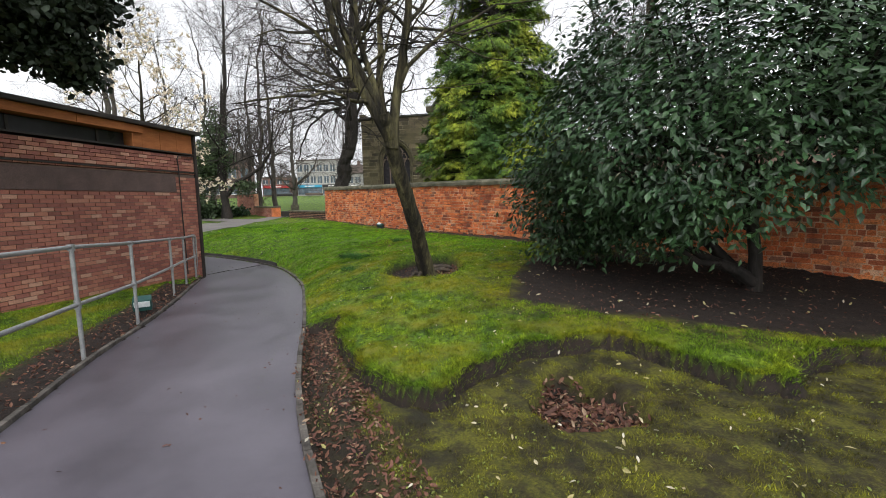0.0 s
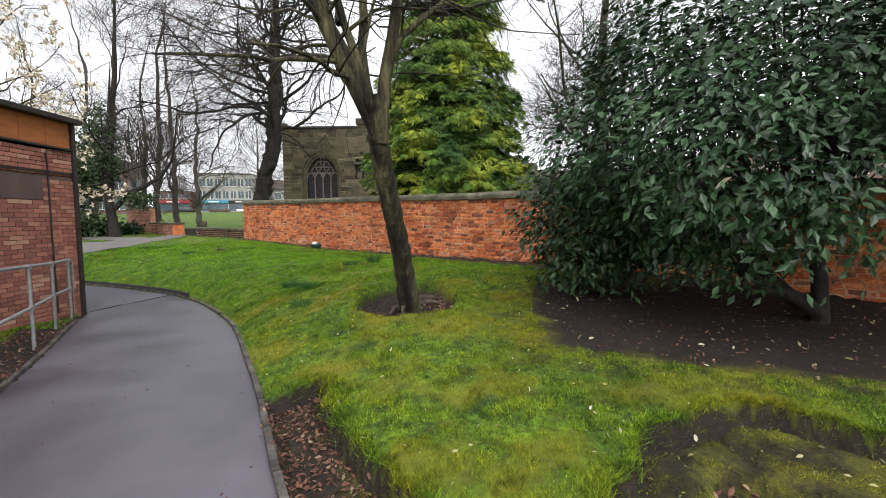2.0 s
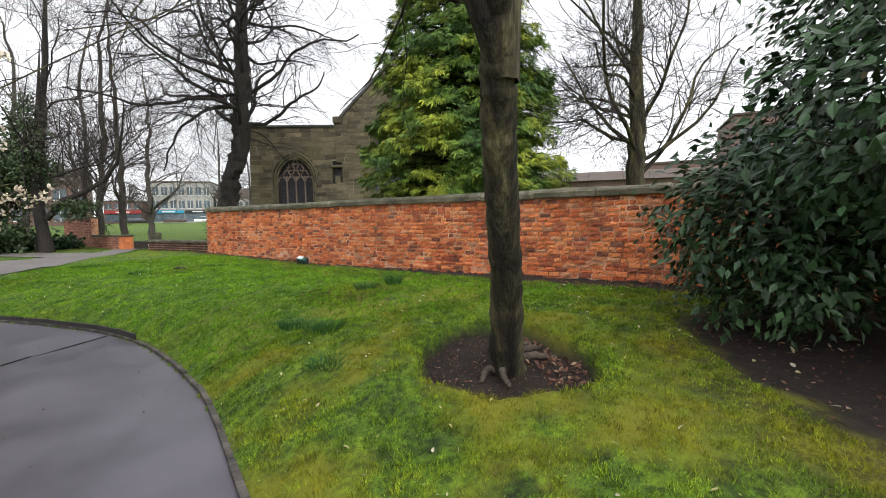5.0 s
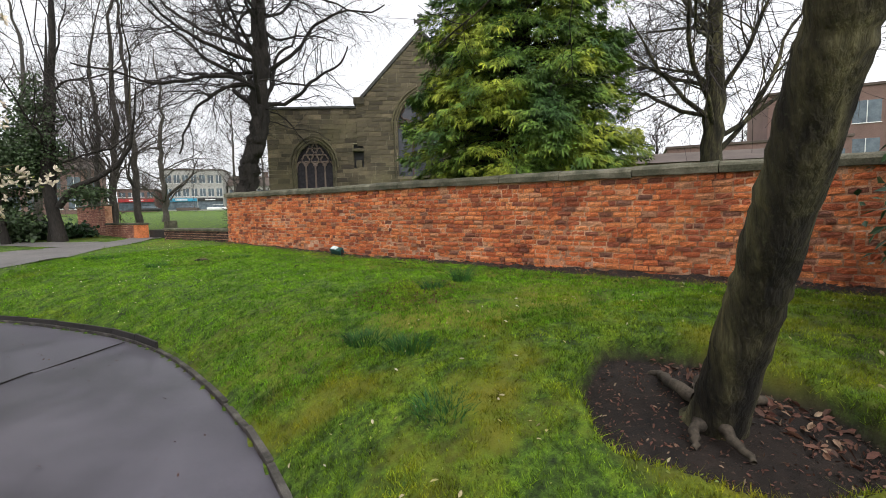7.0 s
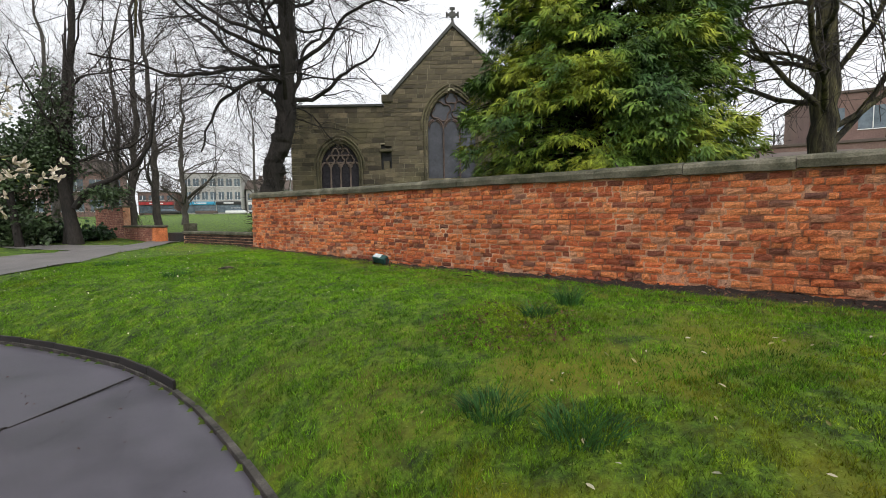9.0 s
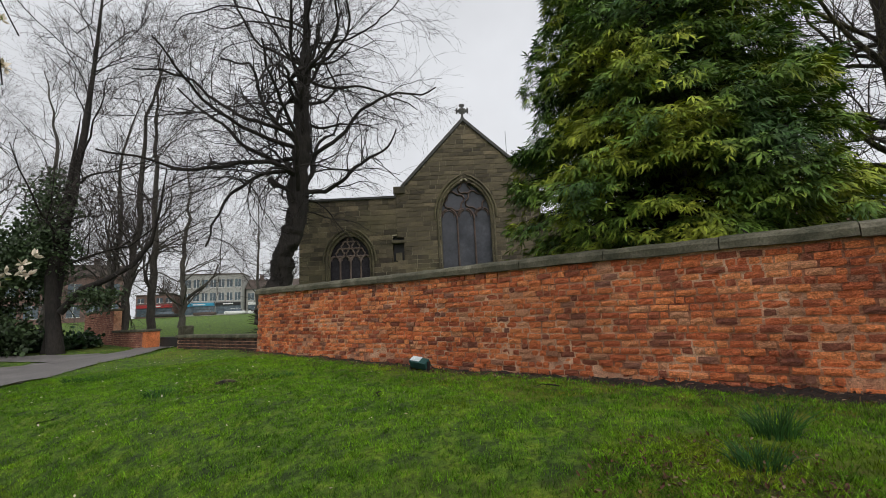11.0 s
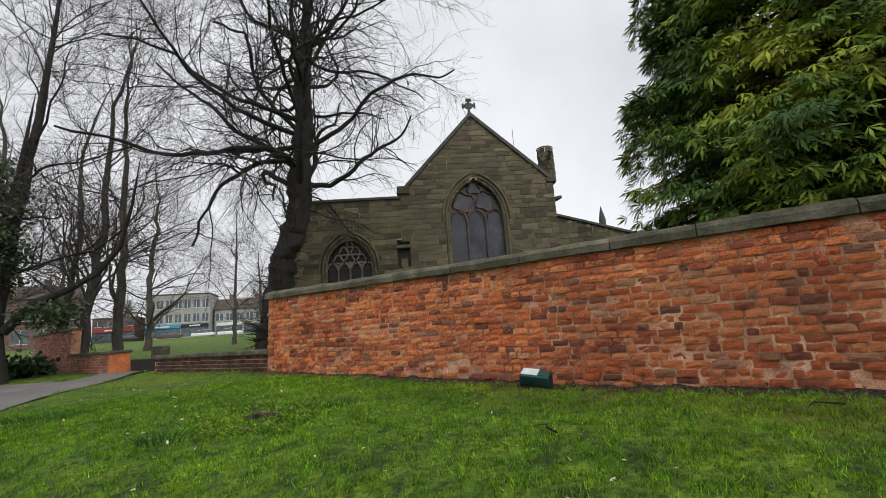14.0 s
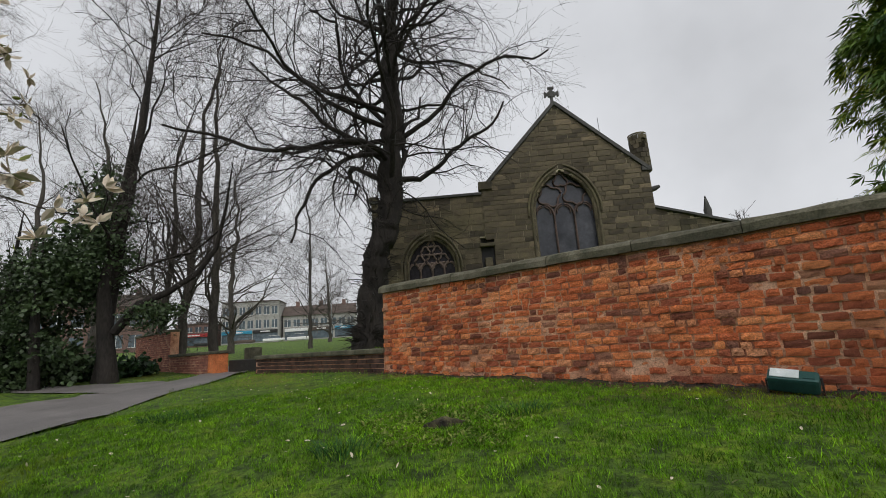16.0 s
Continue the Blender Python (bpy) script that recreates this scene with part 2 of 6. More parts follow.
M_LAUREL = material("glossy_evergreen_leaves", [(0.3, (0.014, 0.040, 0.017)), (0.7, (0.050, 0.105, 0.038))], 1.5, 0.38, 0.0, 30.0, 0.25, spread=0.55, island=True, spec=0.4)
M_CYPRESS = material("cypress_foliage", [(0.38, (0.036, 0.092, 0.016)), (0.5, (0.115, 0.20, 0.020)), (0.62, (0.30, 0.345, 0.026))], 0.9, 0.75, 0.0, 20.0, 0.3, spread=0.45, island=True)
M_YEW = material("yew_foliage", [(0.3, (0.008, 0.016, 0.009)), (0.7, (0.022, 0.035, 0.018))], 2.0, 0.7, 0.0, 30.0, 0.3, spread=0.4, island=True)
M_IVY = material("ivy_leaves", [(0.3, (0.028, 0.050, 0.022)), (0.7, (0.075, 0.115, 0.045))], 1.0, 0.5, 0.0, 30.0, 0.3, spread=0.5, island=True)
M_PETAL = material("cream_petals", [(0.3, (0.62, 0.52, 0.40)), (0.7, (0.80, 0.72, 0.58))], 3.0, 0.6, 0.0, 40.0, 0.1, spread=0.15, island=True)
M_BUD = material("young_leaves", [(0.3, (0.14, 0.18, 0.03)), (0.7, (0.24, 0.28, 0.06))], 2.0, 0.6, 0.0, 40.0, 0.2, spread=0.3, island=True)
M_TUFT = material("coarse_grass", [(0.3, (0.022, 0.075, 0.018)), (0.7, (0.06, 0.16, 0.035))], 3.0, 0.6, 0.0, 40.0, 0.2, spread=0.5, island=True, spec=0.2)
M_CLOVER = material("clover_leaf", [(0.3, (0.13, 0.18, 0.035)), (0.7, (0.26, 0.30, 0.08))], 4.0, 0.7, 0.0, 40.0, 0.2, spread=0.4, island=True, spec=0.2)
M_LITTER = material("fallen_leaves", [(0.3, (0.10, 0.055, 0.03)), (0.7, (0.24, 0.13, 0.075))], 6.0, 0.7, 0.0, 60.0, 0.3, spread=[(0.0, (0.045, 0.02, 0.016)), (0.5, (0.13, 0.045, 0.035)), (0.85, (0.19, 0.09, 0.055)), (1.0, (0.36, 0.27, 0.18))], island=True)
M_PALELEAF = material("pale_fallen_leaves", [(0.3, (0.22, 0.19, 0.08)), (0.7, (0.40, 0.35, 0.20))], 6.0, 0.7, 0.0, 60.0, 0.2, spread=[(0.0, (0.32, 0.30, 0.07)), (0.5, (0.45, 0.38, 0.22)), (1.0, (0.62, 0.58, 0.5))], island=True)
M_SHEDBRICK = material("shed_brick", [(0.3, (0.26, 0.10, 0.075)), (0.7, (0.44, 0.19, 0.14))], 5.0, 0.9, 0.4, 60.0, 0.3, spread=[(0.0, (0.20, 0.08, 0.066)), (0.5, (0.34, 0.13, 0.10)), (0.85, (0.43, 0.19, 0.13)), (1.0, (0.55, 0.34, 0.25))], island=True)
M_SHEDBRICK_O = material("shed_brick_single", [(0.3, (0.20, 0.075, 0.055)), (0.7, (0.34, 0.14, 0.10))], 5.0, 0.9, 0.4, 60.0, 0.3, spread=[(0.0, (0.20, 0.08, 0.066)), (0.5, (0.34, 0.13, 0.10)), (0.85, (0.43, 0.19, 0.13)), (1.0, (0.55, 0.34, 0.25))])
M_SHEDMORTAR = material("shed_mortar", [(0.3, (0.10, 0.07, 0.06)), (0.7, (0.20, 0.14, 0.115))], 4.0, 0.95, 0.3, 60.0, 0.3)
M_ORANGE = material("orange_cladding", [(0.3, (0.30, 0.095, 0.028)), (0.7, (0.46, 0.165, 0.055))], 2.5, 0.75, 0.2, 40.0, 0.25, stretch=(1, 1, 6))
M_DARKTRIM = material("dark_brown_trim", [(0.3, (0.015, 0.012, 0.012)), (0.7, (0.04, 0.033, 0.03))], 5.0, 0.6, 0.1, 60.0, 0.2)
M_GALV = material("galvanised_steel", [(0.3, (0.28, 0.29, 0.30)), (0.7, (0.42, 0.43, 0.44))], 12.0, 0.5, 0.1, 120.0, 0.2, metal=0.55)
M_GREENMETAL = material("green_painted_metal", [(0.3, (0.012, 0.06, 0.055)), (0.7, (0.03, 0.10, 0.09))], 8.0, 0.45, 0.1, 80.0, 0.2)
M_PALE = material("pale_lamp_glass", [(0.3, (0.55, 0.62, 0.62)), (0.7, (0.75, 0.80, 0.80))], 8.0, 0.25, 0.0, 80.0, 0.1)
M_FARWALL = material("far_render", [(0.3, (0.30, 0.29, 0.27)), (0.7, (0.42, 0.41, 0.39))], 0.5, 0.9, 0.1, 10.0, 0.1)
M_FARBRICK = material("far_brown_brick", [(0.3, (0.15, 0.095, 0.08)), (0.7, (0.22, 0.14, 0.12))], 0.5, 0.9, 0.1, 8.0, 0.2)
M_FARROOF = material("far_roof", [(0.3, (0.075, 0.055, 0.045)), (0.7, (0.13, 0.10, 0.085))], 0.5, 0.9, 0.1, 8.0, 0.2)
M_FARGLASS = material("far_window_glass", [(0.3, (0.05, 0.07, 0.09)), (0.7, (0.14, 0.18, 0.21))], 1.0, 0.2, 0.0, 8.0, 0.1, spec=0.6)
M_BLUE = material("blue_fascia", [(0.3, (0.03, 0.25, 0.42)), (0.7, (0.05, 0.34, 0.52))], 1.0, 0.5, 0.0, 8.0, 0.1)
M_RED = material("red_fascia", [(0.3, (0.34, 0.03, 0.035)), (0.7, (0.45, 0.05, 0.05))], 1.0, 0.5, 0.0, 8.0, 0.1)
M_WHITE = material("white_paint", [(0.3, (0.70, 0.70, 0.69)), (0.7, (0.82, 0.82, 0.81))], 2.0, 0.5, 0.0, 20.0, 0.05)
M_BLACK = material("black_paint", [(0.3, (0.012, 0.012, 0.013)), (0.7, (0.03, 0.03, 0.03))], 2.0, 0.5, 0.0, 20.0, 0.1)

# ---- mesh helpers ----
def part(name, bm, mat, parent=None, label=""):
    me = bpy.data.meshes.new(name)
    bm.to_mesh(me)
    bm.free()
    me.materials.append(mat)
    ob = new(name, me)
    ob.parent = parent
    return tagged(ob, label)


def thing(name, label, category, group="", kind="", at=(0, 0, 0), turn=0):
    ob = new(name)
    ob.empty_display_size = 0.1
    ob.matrix_world = pose(*at, 0, 0, turn)
    return tagged(ob, label, category, group, kind)


def mesh_np(name, verts, faces, mat, parent=None, label="", smooth=False):
    """One object from arrays: verts (n, 3), faces: a list of (m, k) arrays."""
    me = bpy.data.meshes.new(name)
    faces = [np.asarray(f, np.int32) for f in faces if len(f)]
    loops = np.concatenate([f.ravel() for f in faces])
    total = np.concatenate([np.full(len(f), f.shape[1], np.int32) for f in faces])
    me.vertices.add(len(verts))
    me.vertices.foreach_set("co", np.asarray(verts, np.float32).ravel())
    me.loops.add(len(loops))
    me.loops.foreach_set("vertex_index", loops)
    me.polygons.add(len(total))
    me.polygons.foreach_set("loop_start", np.concatenate([[0], np.cumsum(total)[:-1]]).astype(np.int32))
    me.polygons.foreach_set("loop_total", total)
    me.polygons.foreach_set("use_smooth", np.full(len(total), smooth))
    me.update(calc_edges=True)
    me.validate()
    if mat:
        me.materials.append(mat)
    ob = new(name, me)
    ob.parent = parent
    return tagged(ob, label)


BOXF = np.array([(0, 3, 2, 1), (4, 5, 6, 7), (0, 1, 5, 4), (1, 2, 6, 5), (2, 3, 7, 6), (3, 0, 4, 7)])


def boxes_np(lo, hi):
    """Corners and faces of many boxes."""
    lo, hi = np.asarray(lo, float), np.asarray(hi, float)
    pick = np.array([(0, 0, 0), (1, 0, 0), (1, 1, 0), (0, 1, 0), (0, 0, 1), (1, 0, 1), (1, 1, 1), (0, 1, 1)])
    v = lo[:, None, :] * (1 - pick) + hi[:, None, :] * pick
    f = BOXF[None] + (np.arange(len(lo)) * 8)[:, None, None]
    return v, f.reshape(-1, 4)


def box(bm, lo, hi, m=None):
    mid, size = (Vector(lo) + Vector(hi)) / 2, Vector(hi) - Vector(lo)
    got = bmesh.ops.create_cube(bm, size=1.0, matrix=(m or Matrix()) @ Matrix.Translation(mid) @ Matrix.Diagonal((*size, 1)))
    return got["verts"]


def bevelled(lo, hi, w=0.01, m=None):
    bm = bmesh.new()
    box(bm, lo, hi, m)
    bmesh.ops.bevel(bm, geom=bm.edges[:], offset=w, segments=2, affect="EDGES", profile=0.6)
    return bm


def tubes(P, R, sides):
    """Verts and quads of tubes round many polylines. P (n, k, 3), R (n, k)."""
    n, k, _ = P.shape
    T = np.gradient(P, axis=1)
    T /= np.linalg.norm(T, axis=2, keepdims=True) + 1e-9
    ref = np.where(np.abs(T[:, :1, 2:]) > 0.9, np.array([1.0, 0, 0]), np.array([0, 0, 1.0]))
    A = np.cross(T, np.broadcast_to(ref, T.shape))
    A /= np.linalg.norm(A, axis=2, keepdims=True) + 1e-9
    B = np.cross(T, A)
    a = np.arange(sides) * 2 * np.pi / sides
    V = P[:, :, None] + R[:, :, None, None] * (np.cos(a)[:, None] * A[:, :, None] + np.sin(a)[:, None] * B[:, :, None])
    i = np.arange(n * k * sides).reshape(n, k, sides)
    j = np.roll(i, -1, axis=2)
    F = np.stack([i[:, :-1], j[:, :-1], j[:, 1:], i[:, 1:]], -1).reshape(-1, 4)
    return V.reshape(-1, 3), F


def ribbons(rng, P, R):
    """Very thin twigs: two-sided strips, 2 triangles a step."""
    n, k, _ = P.shape
    T = P[:, -1] - P[:, 0]
    A = np.cross(T, rng.normal(size=(n, 3)))
    A /= np.linalg.norm(A, axis=1, keepdims=True) + 1e-9
    V = np.stack([P - A[:, None] * R[:, :, None] * 1.4, P + A[:, None] * R[:, :, None] * 1.4], 2)
    i = np.arange(n * k).reshape(n, k) * 2
    F = np.stack([i[:, :-1], i[:, :-1] + 1, i[:, 1:] + 1, i[:, 1:]], -1).reshape(-1, 4)
    return V.reshape(-1, 3), F


def vnoise(x, y, seed=0):
    """Smooth noise from -1 to 1, one bump a unit."""
    tab = np.random.default_rng(seed).uniform(-1, 1, (64, 64))
    xi, yi = np.floor(x).astype(int), np.floor(y).astype(int)
    fx, fy = x - xi, y - yi
    fx, fy = fx * fx * (3 - 2 * fx), fy * fy * (3 - 2 * fy)
    at = lambda a, b: tab[(xi + a) % 64, (yi + b) % 64]
    return (at(0, 0) * (1 - fx) + at(1, 0) * fx) * (1 - fy) + (at(0, 1) * (1 - fx) + at(1, 1) * fx) * fy


def joined(chunks):
    vs, fs, at = [], [], 0
    for v, f in chunks:
        vs.append(v.reshape(-1, 3))
        fs.append(f + at)
        at += len(vs[-1])
    return np.concatenate(vs), fs


def tube_thing(name, pts, r, mat, parent, sides=10, label=""):
    P = np.array([pts], float)
    v, f = tubes(P, np.full(P.shape[:2], r) if np.isscalar(r) else np.array([r], float), sides)
    return mesh_np(name, v, [f], mat, parent, label, True)


def sprout(rng, P, R, count, lo, hi, angle, length, k, ratio, wiggle, lift, tip=0.3, rmin=0.003, taper_len=0.4):
    """Branches that leave the polylines P at random places; arrays in, arrays out."""
    n, kk, _ = P.shape
    seg = np.linalg.norm(np.diff(P, axis=1), axis=2).sum(1)
    idx = rng.choice(n, count, p=seg / seg.sum())
    t = rng.uniform(lo, hi, count)
    f = t * (kk - 1)
    i = np.minimum(f.astype(int), kk - 2)
    w = (f - i)[:, None]
    p = P[idx, i] * (1 - w) + P[idx, i + 1] * w
    tan = P[idx, i + 1] - P[idx, i]
    tan /= np.linalg.norm(tan, axis=1, keepdims=True) + 1e-9
    r0 = (R[idx, i] * (1 - w[:, 0]) + R[idx, i + 1] * w[:, 0]) * ratio
    q = rng.normal(size=(count, 3))
    q -= (q * tan).sum(1, keepdims=True) * tan
    q /= np.linalg.norm(q, axis=1, keepdims=True) + 1e-9
    a = np.radians(rng.normal(angle[0], angle[1], count))[:, None]
    d = np.cos(a) * tan + np.sin(a) * q
    L = rng.uniform(length[0], length[1], count) * (1 - taper_len * t)
    out = np.empty((count, k, 3))
    out[:, 0] = p
    for s in range(1, k):
        d = d + rng.normal(0, wiggle, (count, 3))
        d[:, 2] += lift
        d /= np.linalg.norm(d, axis=1, keepdims=True) + 1e-9
        out[:, s] = out[:, s - 1] + d * (L / (k - 1))[:, None]
    r0 = np.maximum(r0, rmin)
    rad = r0[:, None] * np.linspace(1, tip, k)[None]
    return out, np.maximum(rad, rmin * 0.7)


def leaf_cloud(rng, pos, size, template, faces, tilt=None, normal=None, droop=0.0):
    """Copies of one small leaf at pos. normal: way that each leaf faces; else at random."""
    n = len(pos)
    z = rng.normal(size=(n, 3)) if normal is None else normal + rng.normal(0, 0.45, (n, 3))
    z /= np.linalg.norm(z, axis=1, keepdims=True)
    y = rng.normal(size=(n, 3)) if tilt is None else tilt + rng.normal(0, 0.35, (n, 3))
    y[:, 2] -= droop
    y -= (y * z).sum(1, keepdims=True) * z
    y /= np.linalg.norm(y, axis=1, keepdims=True) + 1e-9
    x = np.cross(y, z)
    s = size * rng.uniform(0.65, 1.25, (n, 1, 1))
    T = np.asarray(template, float)
    V = pos[:, None] + s * (T[None, :, :1] * x[:, None] + T[None, :, 1:2] * y[:, None] + T[None, :, 2:] * z[:, None])
    F = np.asarray(faces)[None] + (np.arange(n) * len(T))[:, None, None]
    return V.reshape(-1, 3), F.reshape(-1, len(faces[0]))


LEAF = [(0, 0, 0), (0.2, 0.3, 0.03), (0.19, 0.65, 0.02), (0, 1, -0.1), (-0.19, 0.65, 0.02), (-0.2, 0.3, 0.03), (0, 0.45, -0.04)]
LEAF4 = [(0, 0, 0), (0.23, 0.45, 0.03), (0, 1, -0.1), (-0.23, 0.45, 0.03), (0, 0.5, -0.03)]
LEAF4_F = [(0, 1, 4), (1, 2, 4), (2, 3, 4), (3, 0, 4)]
LEAF_F = [(0, 1, 6), (1, 2, 6), (2, 3, 6), (3, 4, 6), (4, 5, 6), (5, 0, 6)]
CARD = [(-0.3, 0, 0), (0.3, 0, 0), (0.36, 0.6, 0.05), (-0.36, 0.6, 0.05), (0, 1, -0.06)]
CARD_F = [(0, 1, 2), (0, 2, 3), (3, 2, 4)]

# ---- plan ----
KERB_R = [(0.9, -2.5), (0.42, -0.4), (-0.28, 1.2), (-0.75, 2.34), (-1.05, 2.94), (-1.56, 4.32), (-2.1, 6.3), (-2.45, 7.35), (-3.08, 9.3), (-3.5, 10.3), (-4.4, 12.0), (-5.1, 13.1),
          (-6.05, 14.2), (-6.8, 14.8), (-7.9, 15.6), (-9.4, 16.4), (-12.0, 17.3), (-16.0, 18.2)]
KERB_L = [(-2.0, -2.5), (-2.5, 0.5), (-3.48, 3.18), (-4.12, 4.79), (-4.52, 6.26), (-5.15, 8.1), (-6.1, 10.5), (-6.40, 11.38)]
WALL_O, WALL_TURN = Vector((-6.15, 22.65, 0)), -52.5
WALL_U = Vector((0.609, -0.793, 0))
CUT = [(-1.9, 6.0), (-1.5, 6.05), (-1.15, 4.9), (-0.86, 4.1), (-0.44, 3.6), (-0.1, 3.45), (0.38, 4.0), (1.0, 4.45), (1.9, 4.5), (2.3, 3.85), (2.5, 3.45), (2.8, 3.4), (3.2, 3.85), (4.0, 4.05), (6.5, 3.6), (6.5, -3.0), (0.8, -3.0), (0.2, -0.4), (-0.5, 1.2), (-1.25, 2.94), (-1.8, 4.32), (-2.25, 5.95)]
BED = [(1.75, 8.6), (1.15, 7.2), (0.9, 6.0), (1.75, 5.25), (2.9, 4.7), (3.9, 4.2), (6.0, 3.6), (12.0, 3.0), (12.0, 9.0), (4.3, 9.2)]
PIT = (-0.38, 8.42)
HOLE = (1.12, 3.4)
FAR_PATH = [(-10.2, 28.1), (-10.6, 24.7), (-10.5, 21.4), (-11.1, 20.2), (-12.6, 18.6), (-20.0, 18.4), (-40.0, 19.0), (-40.0, 22.0), (-20.0, 22.6), (-14.3, 24.6), (-13.2, 26.6), (-18.5, 30.2), (-26.0, 34.0), (-26.0, 35.0), (-18.5, 31.3), (-12.4, 28.4), (-11.8, 29.9), (-12.5, 34.0), (-10.5, 34.0)]


def poly_dist(px, py, pts, closed=False):
    best = np.full(np.shape(px), 1e9)
    ring = list(pts) + ([pts[0]] if closed else [])
    for (ax, ay), (bx, by) in zip(ring, ring[1:]):
        dx, dy = bx - ax, by - ay
        t = np.clip(((px - ax) * dx + (py - ay) * dy) / (dx * dx + dy * dy), 0, 1)
        best = np.minimum(best, np.hypot(px - ax - t * dx, py - ay - t * dy))
    return best


def inside(px, py, pts):
    got = np.zeros(np.shape(px), bool)
    for (ax, ay), (bx, by) in zip(pts, list(pts[1:]) + [pts[0]]):
        if ay != by:
            got ^= ((ay > py) != (by > py)) & (px < (bx - ax) * (py - ay) / (by - ay) + ax)
    return got


PATH_RING = KERB_R + [(-16.0, 13.5), (-9.0, 12.9), (-6.5, 11.6)] + KERB_L[::-1]


def path_z(x, y):
    return -0.10 - 0.024 * np.clip(y, 0, 14) + 0.02 * np.clip(-7 - x, 0, 12)


def step(a, lo, hi):
    t = np.clip((a - lo) / (hi - lo), 0, 1)
    return t * t * (3 - 2 * t)


def wall_coords(x, y):
    """How far along the old wall from its end, and how far in front of it."""
    dx, dy = x - WALL_O.x, y - WALL_O.y
    return dx * WALL_U.x + dy * WALL_U.y, -(dx * 0.793 + dy * 0.609)


def rough2(x, y, s):
    return (np.sin(x * 2.1 * s + 1.3) * np.cos(y * 1.7 * s + 0.4) + 0.5 * np.sin(x * 4.7 * s + y * 3.9 * s)) / 1.5


def cut_dist(x, y):
    wob = 0.05 * np.sin(x * 7 + y * 5) + 0.02 * np.sin(x * 17 - y * 13)
    d = np.where(inside(x, y, CUT), 1, -1) * poly_dist(x, y, CUT, True) + wob
    return d


def cut_field(x, y):
    return step(cut_dist(x, y), -0.01, 0.05)


def pit_field(x, y):
    a = np.arctan2(y - PIT[1], x - PIT[0])
    r = np.hypot((x - PIT[0]) / 0.78, (y - PIT[1]) / 0.98) + 0.07 * np.sin(3 * a + 1) + 0.04 * np.sin(7 * a)
    return 1 - step(r, 0.93, 1.01)


def hole_field(x, y):
    a = np.arctan2(y - HOLE[1], x - HOLE[0])
    r = np.hypot((x - HOLE[0]) / 0.44, (y - HOLE[1]) / 0.55) + 0.12 * np.sin(3 * a) + 0.06 * np.sin(5 * a + 2)
    return 1 - step(r, 0.85, 1.0)


def kerb_x(y):
    return np.interp(y, [p[1] for p in KERB_R], [p[0] for p in KERB_R]) - 1.0


def height(x, y):
    x, y = np.asarray(x, float), np.asarray(y, float)
    zp = path_z(x, y)
    on = inside(x, y, PATH_RING)
    dk = np.where(on, 0, poly_dist(x, y, PATH_RING, True))
    s, w = wall_coords(x, y)
    top = 0.08 + 0.36 * step(y, 3.5, 10.5) + 0.03 * np.clip(y - 17, 0, 16) - 0.05 * np.clip(-6.5 - x, 0, 6)
    top = np.maximum(top, 0.06 + 0.03 * np.clip(y - 17, 0, 16))
    h = zp + 0.03 + (top - zp - 0.03) * (1 - np.exp(-dk / 1.1))
    left = ~on & (y < 12.5) & (x < kerb_x(y))
    h = np.where(left, zp + 0.03 + 0.04 * np.clip(dk, 0, 3), h)
    far = inside(x, y, FAR_PATH)
    h = h + np.where(far, -0.035, 0)
    h = h + 0.018 * rough2(x, y, 1.0) * step(dk, 0.1, 1.2) + 0.008 * rough2(x, y, 4.0) * step(dk, 0.05, 0.5)
    h = h - 0.14 * cut_field(x, y) * step(dk, 0.0, 0.12) - 0.19 * pit_field(x, y) - 0.15 * hole_field(x, y)
    cd = cut_dist(x, y)
    h = h - 0.045 * step(cd, 0.0, 0.03) * (1 - step(cd, 0.06, 0.14)) * step(dk, 0.1, 0.3)
    h = h - 0.22 * np.exp(-((x - HOLE[0] - 0.05) / 0.22) ** 2 - ((y - HOLE[1] - 0.36) / 0.15) ** 2)
    h = h + 0.03 * np.clip(y - 33, 0, 100)
    bank = (0.02 + 0.03 * rough2(x, y, 2.6) + 0.03 * rough2(y, x, 8.0)) * (1 - step(w, 0.02, 0.42)) * step(w, -0.3, 0.0) * step(s, -0.5, 0.5)
    h = h + bank
    behind = step(-w, 0.25, 1.5)
    h = h + behind * 0.45 * step(s, -9, 1)
    return np.where(on, zp - 0.06, h)


def graded(fine, far):
    """Coordinates with a fine stretch and steps that grow towards the horizon."""
    out = list(fine)
    step_len = 0.3
    while out[-1] < far:
        out.append(out[-1] + step_len)
        step_len *= 1.22
    step_len = 0.3
    while out[0] > -far:
        out.insert(0, out[0] - step_len)
        step_len *= 1.22
    return np.array(out)


